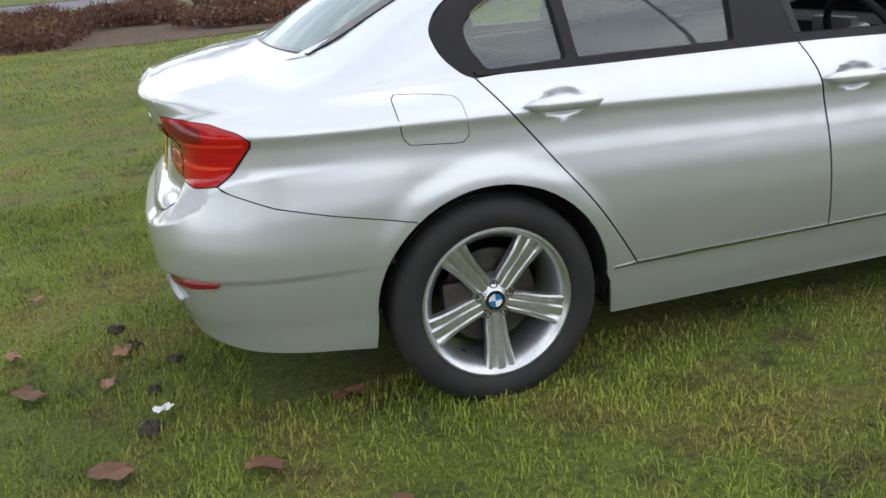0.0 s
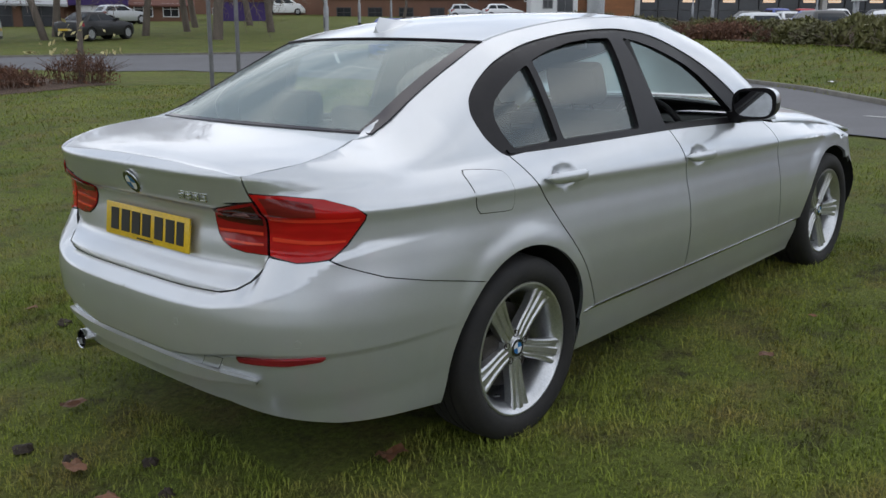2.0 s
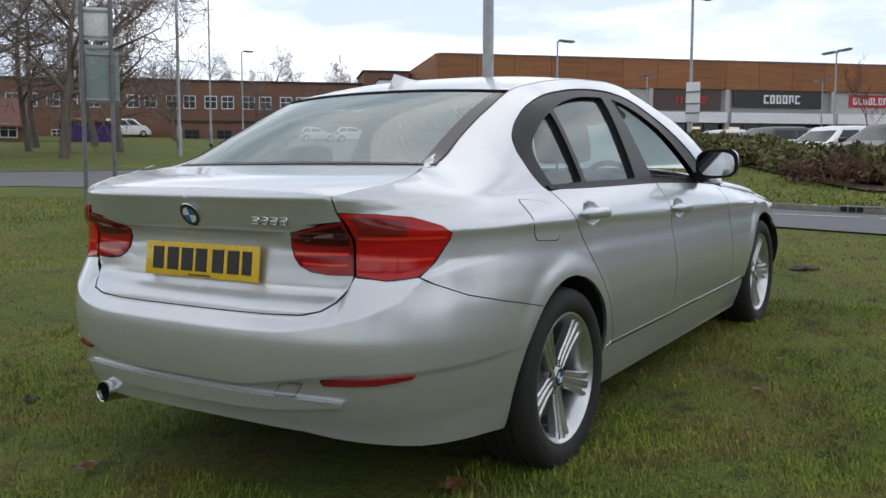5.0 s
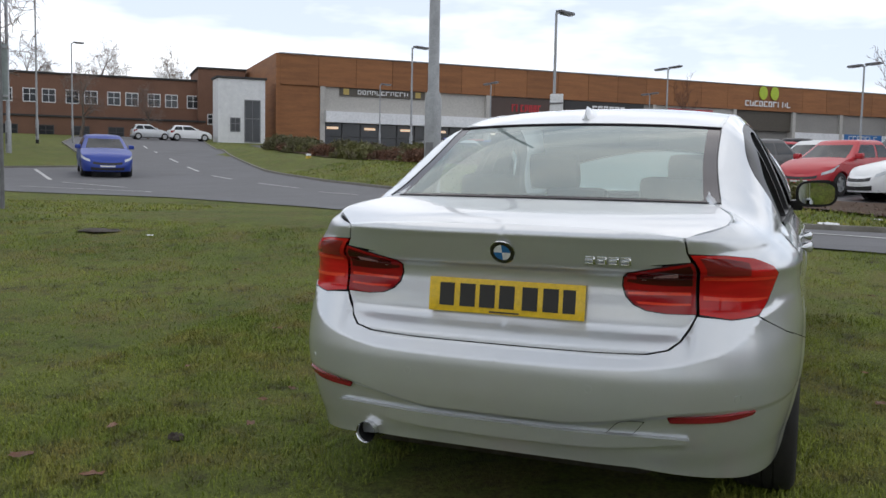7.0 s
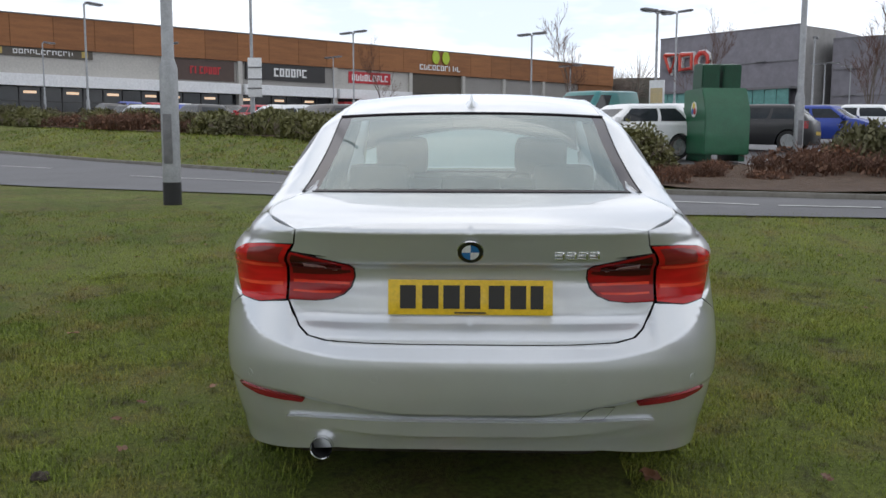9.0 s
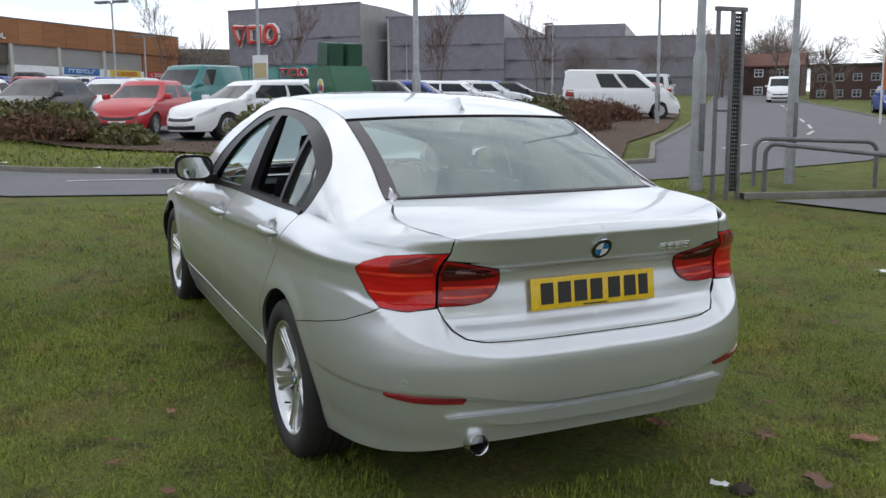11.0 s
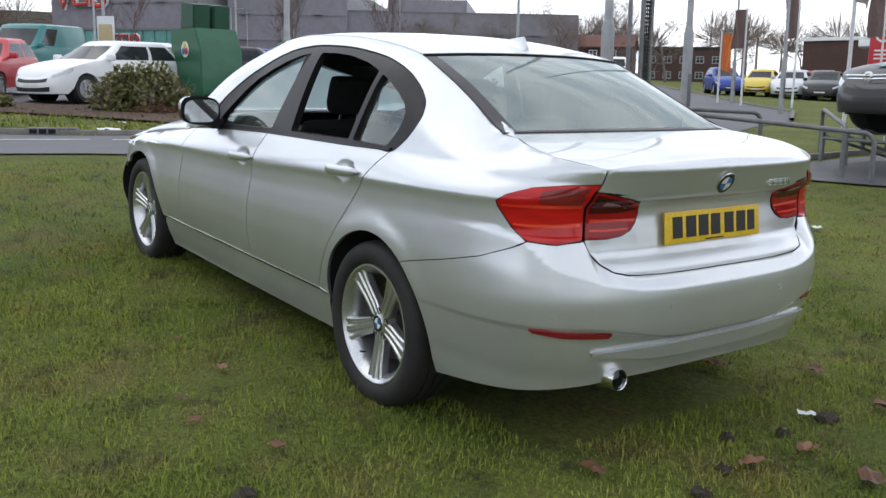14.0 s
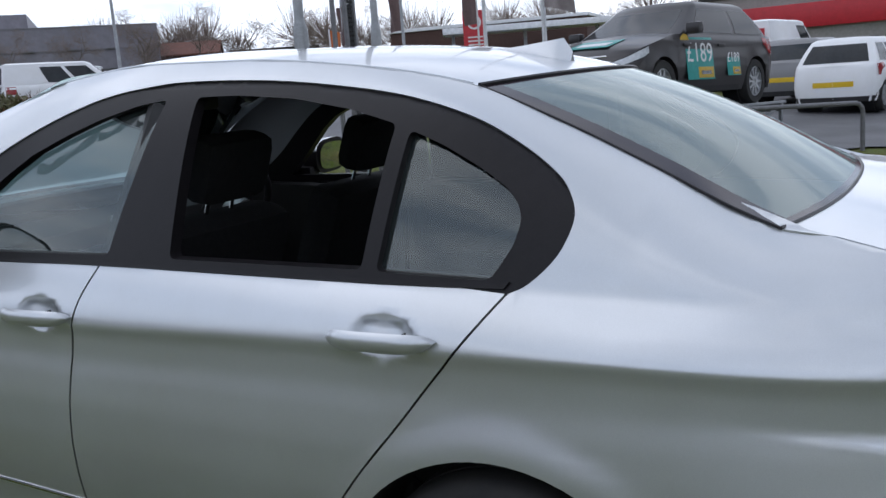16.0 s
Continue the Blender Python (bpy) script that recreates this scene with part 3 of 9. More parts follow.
        f = [t for t in f if inside(o, sum(v[k].x for k in t) / 3, sum(v[k].y for k in t) / 3) and not any(inside(h, sum(v[k].x for k in t) / 3, sum(v[k].y for k in t) / 3) for h in hs)]
        bm = bmesh.new()
        vs = []
        for p in v:
            n = skin_normal(p.x, p.y / 100)
            w = skin(p.x, p.y / 100) + n * lift
            vs.append(bm.verts.new((w.x, w.y * side, w.z)))
        for t in f:
            bm.faces.new([vs[k] for k in t])
        res = bmesh.ops.extrude_face_region(bm, geom=list(bm.faces))
        up = [g for g in res["geom"] if isinstance(g, bmesh.types.BMVert)]
        for w in up:
            w.co.y += -side * rim
        part(name, bm, mat, CAR, label, sharp=50)

    belt_line = [(x, belt_z(x) + 0.001) for x in (1.9, 1.5, 1.1, 0.7, 0.35, 0.1)]
    ring_panel("window_surround", outer + belt_line, [rear_in, rear_main, front_main], BLACK_TRIM, -0.004, 0.035)
    for nm, hole, shut in (("quarter_window", rear_in, True), ("rear_window_glass", rear_main, side < 0), ("front_window_glass", front_main, side > 0)):
        if not shut:
            continue
        v, f = cut_sheet(H(hole), 4.0)
        vs = []
        for q, h in v:
            n = skin_normal(q, h / 100)
            w = skin(q, h / 100) - n * 0.022
            vs.append((w.x, w.y * side, w.z))
        if side > 0:
            f = [tuple(reversed(t)) for t in f]
        ob = part_mesh(nm, mesh_of(nm, vs, f, GLASS_SIDE), CAR, "tinted glass")
        ob.visible_shadow = False
    # belt strip, satin black
    panel("belt_strip", H([(x, belt_z(x) + 0.001) for x in (0.02, 0.4, 0.8, 1.2, 1.6, 1.98)] + [(x, belt_z(x) + 0.014) for x in (1.98, 1.6, 1.2, 0.8, 0.4, 0.01)]), BLACK_TRIM, CAR, lift=0.003, rim=0.02, side=side, step=3)
    # lamps
    lamp = panel("tail_lamp", lamp_outer, LENS_RED, CAR, "red and orange tail lamp lens", step=1.5, lift=0.004, rim=0.02, side=side)
    panel("lamp_surround", [(q + (0.35 if k in (1, 2, 3) else 0), h + (0.22 if 2 < k < 8 else -0.3)) for k, (q, h) in enumerate(lamp_outer)], FRIT, lamp, step=1.5, lift=0.0015, rim=0.02, side=side)
    panel("indicator", [(split + 1.5, 91.0), (split + 1.5, 96.0), (q_of(-0.80, 0.66), 95.6), (q_of(-0.765, 0.71), 94.2), (q_of(-0.77, 0.71), 90.6)], LENS_SMOKE, lamp, step=1.5, lift=0.0055, rim=0.004, side=side)
    panel("light_band", [(split + 1.0, 89.2), (split + 1.0, 90.4), (q_of(-0.74, 0.715), 89.9), (q_of(-0.66, 0.77), 89.4), (q_of(-0.66, 0.77), 88.6), (q_of(-0.74, 0.715), 88.9)], LENS_ORANGE, lamp, step=1.2, lift=0.006, rim=0.004, side=side)
    panel("light_band", [(split + 1.0, 83.0), (split + 1.0, 84.2), (q_of(-0.76, 0.715), 83.6), (q_of(-0.70, 0.757), 83.4), (q_of(-0.70, 0.757), 82.8), (q_of(-0.76, 0.715), 82.6)], LENS_ORANGE, lamp, step=1.2, lift=0.006, rim=0.004, side=side)
    inner = panel("lid_lamp", lamp_inner, LENS_DEEP, CAR, "dark red inner tail lamp lens", step=1.5, lift=0.004, rim=0.02, side=side)
    panel("lamp_surround", [(q + (0.15 if q > -55 else -0.3), h + (0.25 if h > 88 else -0.25)) for q, h in lamp_inner], FRIT, inner, step=1.5, lift=0.0015, rim=0.02, side=side)
    panel("upper_band", shrink([(split - 1.3, 87.2), (split - 1.3, 93.8), (-60, 92.4), (-66, 90.9), (-69.3, 89.6), (-69.8, 87.9), (-66, 87.2), (-60, 87.0)]), LENS_DARK, inner, step=1.5, lift=0.0055, rim=0.004, side=side)
    panel("reversing_lamp", shrink([(-57.8, 89.6), (-57.8, 91.4), (-65.5, 89.9), (-66.2, 88.6)]), LENS_CLEAR, inner, "clear reversing lamp", step=1.5, lift=0.007, rim=0.004, side=side)
    panel("light_band", shrink([(split - 1.6, 84.2), (split - 1.6, 85.2), (-60, 85.0), (-69.6, 84.7), (-69.4, 83.9), (-60, 84.0)]), LENS_ORANGE, inner, step=1.2, lift=0.006, rim=0.004, side=side)
    panel("light_band", shrink([(split - 1.6, 81.2), (split - 1.6, 81.9), (-60, 81.6), (-67.6, 81.9), (-67.0, 81.1), (-60, 80.9)]), LENS_ORANGE, inner, step=1.2, lift=0.006, rim=0.004, side=side)
    # reflector in the bumper
    panel("reflector", [(q_of(-0.935, 0.535), 48.9), (q_of(-0.845, 0.76), 50.3), (q_of(-0.81, 0.80), 50.1), (q_of(-0.82, 0.79), 48.8), (q_of(-0.87, 0.70), 47.7), (q_of(-0.935, 0.55), 47.2)], REFLECTOR, CAR, "dark red reflector strip", step=1.0, lift=0.008, rim=0.015, side=side)

# bumper and boot lid run right across
def both_panel(name, half, mat, parent, label="", **kw):
    """One mesh from a half outline and its mirror image."""
    a = panel(name, half, mat, parent, label, side=1, **kw)
    b = panel(name + "_mirror", half, mat, parent, label, side=-1, **kw)
    bm = bmesh.new()
    n0 = [tuple(c.vector) for c in a.data.corner_normals] + [tuple(c.vector) for c in b.data.corner_normals]
    va = [tuple(v.co) for v in a.data.vertices] + [tuple(v.co) for v in b.data.vertices]
    off = len(a.data.vertices)
    fa = [tuple(p.vertices) for p in a.data.polygons] + [tuple(k + off for k in p.vertices) for p in b.data.polygons]
    me = bpy.data.meshes.new(name)
    me.from_pydata(va, [], fa)
    me.materials.append(mat)
    me.polygons.foreach_set("use_smooth", [True] * len(me.polygons))
    me.update()
    me.normals_split_custom_set(n0)
    bm.free()
    for o in (a, b):
        old = o.data
        bpy.data.objects.remove(o)
        bpy.data.meshes.remove(old)
    return part_mesh(name, me, parent, label)


bumper = [(-90, 31.6), (-75, 31.6), (-62, 31.2), (-50, 28.6), (-40, 26.4), (-25, 24.6), (q_of(-0.396), 23.2)] + H([(-0.392, 0.24)] + [p for p in arch_line(0.0, 176, 128) if p[0] < -0.2])
bumper += [(q, h) for q, h in bumper_top] + [(q_of(-0.80, 0.68), 77.2), (split + 0.6, 77.9), (split - 0.1, 78.0), (-54.45, 74.25), (-56.05, 70.7), (-58.0, 68.5), (-61.5, 67.1), (-70, 66.75), (-80, 66.65), (-90, 66.65)]
both_panel("rear_bumper", bumper, SILVER, CAR, step=1.5, rows=(38.4, 40.0, 42.0, 43.2, 44.0, 44.8, 45.6, 47.0, 48.5, 49.6, 50.4, 51.2, 61.5, 62.6, 63.2, 64.0, 65.5, 68, 70, 72, 74, 76))
lid_face = [(-90, 67.0), (-80, 67.0), (-70, 67.1), (-62.0, 67.5), (-58.4, 68.8), (-56.4, 71.0), (-54.8, 74.6), (split - 0.4, 78.4)] + [(q, h) for q, h in lamp_inner[-1:1:-1]] + [(split - 8.0, 93.5), (split - 0.5, 94.8), (split - 0.22, 97.5), (split - 0.22, 102.2), (-60, 103.3), (-70, 104.0), (-80, 104.3), (-90, 104.4)]
LID = both_panel("boot_lid", lid_face, SILVER, CAR, step=2.0, rows=(67.6, 68.6, 70, 72, 90, 91.5, 95, 98.5, 100.4, 101.5, 102.2, 103.0, 103.6))

# ---- boot deck, roof, glass, bonnet ----


def deck_z(x, y):
    mid = pc(x, (-0.895, -0.88, -0.80, -0.6, -0.42), (1.044, 1.050, 1.066, 1.086, 1.099))
    return mid


def sheet(name, grid, mat, parent, label="", thick=0.0, sharp=60, shade=True):
    """A surface over rows of points, as thick as given (downwards)."""
    bm = bmesh.new()
    rows = [[bm.verts.new(p) for p in row] for row in grid]
    for a, b in zip(rows, rows[1:]):
        for k in range(len(a) - 1):
            bm.faces.new((a[k], a[k + 1], b[k + 1], b[k]))
    if thick:
        bmesh.ops.recalc_face_normals(bm, faces=bm.faces)
        bm.normal_update()
        flip = bm.faces[0].normal.z < 0
        res = bmesh.ops.extrude_face_region(bm, geom=list(bm.faces))
        for v in res["geom"]:
            if isinstance(v, bmesh.types.BMVert):
                v.co.z -= thick
    ob = part(name, bm, mat, parent, label, sharp=sharp)
    ob.visible_shadow = shade
    return ob


def rear_top(y):      # upper edge of the rear glass
    t = abs(y) / 0.55
    return Vector((0.10 + 0.085 * t ** 2, y, 1.368 - 0.017 * t ** 2.2))


def rear_low(y):      # lower edge
    t = abs(y) / 0.612
    return Vector((-0.505 + 0.074 * t ** 2.4, y, 1.099 - 0.006 * t ** 2.4))


def lip_line(y):
    p = skin(-90 + 90 * 0, 1.05)
    # the lid's upper edge, round the tail
    best = None
    phi = 0.0
    for k in range(240):
        phi = k * 0.2
        h = ip(-90 + phi, (-90, -80, -70, -60, split - 0.4), (1.044, 1.043, 1.040, 1.033, 1.022))
        s = skin(-90 + phi, h)
        if s.y >= abs(y):
            break
    return Vector((s.x, y, s.z))


rim_line = [skin(split + 0.12, 1.022)] + [skin(q, h / 100) for q, h in top[::-1]]
rim_line = sorted([(p.x, p.y, p.z) for p in rim_line])
END_X, END_Y, END_Z = [p[0] for p in rim_line], [p[1] - 0.004 for p in rim_line], [p[2] for p in rim_line]
ys = np.linspace(-1, 1, 41)
grid = []
for y in ys:
    a, b = lip_line(y * END_Y[0]), rear_low(y * 0.612)
    row = []
    for t in (0.0, 0.02, 0.05, 0.1, 0.18, 0.3, 0.45, 0.6, 0.8, 1.0):
        x = a.x + (b.x - a.x) * t
        wide = ip(x, END_X, END_Y)
        yy = y * (wide + (0.612 - wide) * t ** 6)
        mid = deck_z(a.x + (-0.505 - a.x) * t, 0)
        z = mid - (mid - ip(x, END_X, END_Z)) * abs(y) ** 2.6
        z = a.z + (z - a.z) * soft(-0.004, 0.10, t) if t < 0.10 else z
        z = z + (b.z - z) * soft(0.75, 1.0, t)
        row.append((x, yy, z))
    grid.append(row)
sheet("boot_lid_deck", grid, SILVER, LID, thick=0.012)


def roof_z(x, y):
    mid = pc(x, (0.09, 0.17, 0.3, 0.5, 0.8, 1.1, 1.35, 1.6, 1.66), (1.367, 1.386, 1.412, 1.438, 1.452, 1.453, 1.441, 1.410, 1.400))
    t = abs(y) / max(edge_y(x), 0.1)
    return mid - (mid - edge_z(x)) * min(t, 1.0) ** 2.6


grid = []
for s in np.linspace(-1, 1, 37):
    row = []
    for t in np.linspace(0, 1, 26):
        xa = rear_top(s * 0.55).x
        xb = 1.64 - 0.20 * s * s
        x = xa + (xb - xa) * t
        y = s * edge_y(x)
        z = roof_z(x, y)
        z += (rear_top(s * 0.55).z - roof_z(xa, s * edge_y(xa))) * (1 - soft(0, 0.15, t))
        row.append((x, y, z))
    grid.append(row)
ROOF = sheet("roof", grid, SILVER, CAR, thick=0.02)
for s in (1, -1):      # roof joint strips
    bm = bmesh.new()
    tube(bm, [(x, s * edge_y(x) * 0.985, roof_z(x, edge_y(x) * 0.985) + 0.001) for x in np.linspace(0.2, 1.5, 20)], 0.0025, 6)
    part("roof_joint_strip", bm, SILVER, ROOF)


def rear_glass_pt(u, v):
    """u across from -1 to 1, v from the lower edge to the upper one."""
    a, b = rear_low(u * 0.610), rear_top(u * 0.548)
    p, rim = a.lerp(b, v), rear_low(0.610).lerp(rear_top(0.548), v)
    p.z += 0.028 * math.sin(math.pi * v) * (1 - abs(u) ** 3)
    p.z += (edge_z(rim.x) + 0.001 - rim.z) * abs(u) ** 3 * math.sin(math.pi * v) ** 0.5
    p.y += (edge_y(rim.x) - rim.y) * u * abs(u) ** 2 * math.sin(math.pi * v) ** 0.5
    return p


inner_u, v0, v1 = 0.91, 0.03, 0.97


def glass_rows(us, vs):
    return [[tuple(rear_glass_pt(u, v)) for v in vs] for u in us]


sheet("rear_windscreen", glass_rows(np.linspace(-inner_u, inner_u, 25), np.linspace(v0, v1, 17)), GLASS_REAR, CAR, "tinted rear windscreen", shade=False)
for us, vs in ((np.linspace(-1, -inner_u, 4), np.linspace(0, 1, 17)), (np.linspace(inner_u, 1, 4), np.linspace(0, 1, 17)), (np.linspace(-inner_u, inner_u, 25), (0, 0.015, v0)), (np.linspace(-inner_u, inner_u, 25), (v1, 0.985, 1.0))):
    sheet("glass_border", glass_rows(us, vs), FRIT, CAR)
bm = bmesh.new()
tube(bm, [rear_top(y) + Vector((-0.003, 0, 0.001)) for y in np.linspace(-0.55, 0.55, 24)], 0.005, 6)
part("glass_seal", bm, BLACK_TRIM, CAR)
bm = bmesh.new()
tube(bm, [rear_low(y) + Vector((0.004, 0, 0.0)) for y in np.linspace(-0.61, 0.61, 24)], 0.005, 6)
part("glass_seal", bm, BLACK_TRIM, CAR)
for s in (1, -1):
    bm = bmesh.new()
    tube(bm, [rear_glass_pt(s * 1.0, v) for v in np.linspace(0, 1, 14)], 0.0028, 6)
    part("glass_seal", bm, BLACK_TRIM, CAR)
# inner edge of the body at the rear glass, so that no light comes through
# windscreen
grid = []
for u in np.linspace(-1, 1, 17):
    a = Vector((2.38 - 0.14 * u * u, u * 0.70, 0.975))
    b = Vector((1.645 - 0.20 * u * u, u * edge_y(1.45), roof_z(1.6 - 0.2 * u * u, u * 0.545)))
    grid.append([tuple(a.lerp(b, t) + Vector((0, 0, 0.03 * math.sin(math.pi * t)))) for t in np.linspace(0, 1, 12)])
sheet("windscreen", grid, GLASS_SIDE, CAR, "tinted windscreen", shade=False)
# bonnet and nose
grid = []
for k in range(-12, 13):
    u = max(-1.0, min(1.0, k / 10))
    row = []
    for t in np.linspace(0, 1, 24):
        x = 2.14 + (3.44 - 0.10 * u * u - 2.14) * t
        y = u * ip(x, (2.2, 2.9, 3.2, 3.45), (0.785, 0.775, 0.73, 0.60))
        zm = ip(x, (2.2, 2.4, 2.8, 3.2, 3.45), (0.985, 0.965, 0.925, 0.86, 0.78))
        ze = ip(x, (2.2, 2.4, 2.7, 2.95, 3.2, 3.45), (0.905, 0.886, 0.850, 0.812, 0.765, 0.70))
        z = zm - (zm - ze) * abs(u) ** 3
        if abs(k) > 10:     # the shut line turns down on to the wing
            w = (abs(k) - 10) / 2
            zw = ze - 0.022
            y += math.copysign((min(side_y(x, zw) + 0.004, abs(y) + 0.10) - abs(y)) * w, u)
            z += (zw - z) * w * w
        row.append((x, y, z))
    grid.append(row)
sheet("bonnet", grid, SILVER, CAR, thick=0.01)
both_panel("front_bumper", [((XF - XS) * 100 + 90, 20), ((XF - XS) * 100 + 90, 76), ((XF - XS) * 100 + 50, 77), ((XF - XS) * 100 + 16, 77.5), ((XF - XS) * 100 + 16, 60)] + H([(3.02, 0.60)] + arch_line(2.81, 50, -8)[:-3] + [(3.16, 0.22)]), SILVER, CAR, step=4.0)

# dark inner shell and wheel housings
bm = bmesh.new()
for side in (1, -1):
    qs = list(np.arange(-90, 310, 4.0)) + [(XF - XS) * 100 + d for d in range(0, 91, 10)]
    zs = [0.27, 0.345, 0.4, 0.5, 0.6, 0.64, 0.67, 0.69, 0.705, 0.72, 0.735, 0.75, 0.8, 0.86, 0.88, 0.895, 0.905, 0.915, 0.93]
    rows = []
    for q in qs:
        row = []
        for z in zs:
            w = skin(q, z) - skin_normal(q, z) * (0.034 if q < -20 else 0.016)
            row.append(bm.verts.new((w.x, w.y * side, w.z)))
        rows.append(row)
    for a, b in zip(rows, rows[1:]):
        for k in range(len(zs) - 1):
            c = (a[k].co + b[k].co + a[k + 1].co + b[k + 1].co) / 4
            if abs(c.y) > 0.5 and any(math.hypot(c.x - xw, c.z - 0.315) < 0.40 for xw in (0.0, 2.81)):
                continue
            if c.x < -0.5 and c.z < 0.345 or c.x > 2.05 and c.z > 0.76:
                continue
            bm.faces.new((a[k], b[k], b[k + 1], a[k + 1]))
part("body_core", bm, CAVITY, CAR, "black inner body behind the panels")
for xw in (0.0, 2.81):
    for side in (1, -1):
        bm = bmesh.new()
        outer_r, inner_r = [], []
        for k in range(25):
            a = radians(-12 + 204 * k / 24)
            x, z = xw + 0.377 * math.cos(a), 0.315 + 0.377 * math.sin(a)
            outer_r.append(bm.verts.new((x, side * (side_y(x, max(z, 0.18)) - 0.006), z)))
            inner_r.append(bm.verts.new((x, side * 0.52, z)))
        for k in range(24):
            bm.faces.new((outer_r[k], outer_r[k + 1], inner_r[k + 1], inner_r[k]))
        bm.faces.new(inner_r)
        part("wheel_housing", bm, CAVITY, CAR)
bm = bmesh.new()
for x0, x1, w in ((-0.60, -0.40, 0.42), (-0.40, 0.40, 0.50), (0.40, 2.40, 0.79), (2.40, 3.2, 0.50), (3.2, 3.5, 0.6)):
    box(bm, x0, -w, 0.25 if x0 < 0 else 0.19, x1, w, 0.30 if x0 < 0 else 0.24)
box(bm, 0.36, -0.78, 0.24, 2.3, 0.78, 0.30)
part("floor_pan", bm, CAVITY, CAR)
bm = bmesh.new()
box(bm, -0.84, -0.55, 0.93, -0.46, 0.55, 0.99, 0.02)
box(bm, -0.46, -0.60, 0.90, 0.22, 0.60, 1.015, 0.02)
part("parcel_shelf", bm, DASH, CAR)

# ---- wheels ----


def roundel(parent, m, r, name="badge"):
    """A round emblem: dark ring, quartered blue and white field."""
    bm = bmesh.new()
    lathe(bm, [(r * 0.3, -0.004), (r, -0.002), (r, 0.001), (r * 0.95, 0.003), (r * 0.70, 0.0032), (r * 0.68, 0.0022), (0.0001, 0.0022)], 36, "Y")
    bmesh.ops.transform(bm, matrix=m, verts=bm.verts)
    ob = part(name, bm, [BADGE_BLACK], parent, "round emblem with black ring")
    bm = bmesh.new()
    lathe(bm, [(r * 0.95, 0.0028), (r * 1.02, 0.001), (r * 1.02, -0.003), (r * 0.96, -0.003)], 36, "Y", closed=True)
    bmesh.ops.transform(bm, matrix=m, verts=bm.verts)
    part("ring", bm, CHROME, ob)
    for k in range(4):
        bm = bmesh.new()
        c = bm.verts.new((0, 0.0036, 0))
        arc = [bm.verts.new((r * 0.66 * math.cos(radians(90 * k + a)), 0.0036, r * 0.66 * math.sin(radians(90 * k + a)))) for a in range(0, 91, 10)]
        for a, b in zip(arc, arc[1:]):
            bm.faces.new((c, a, b))
        bmesh.ops.transform(bm, matrix=m, verts=bm.verts)
        part("quarter", bm, BADGE_BLUE if k % 2 else BADGE_WHITE, ob)
    return ob


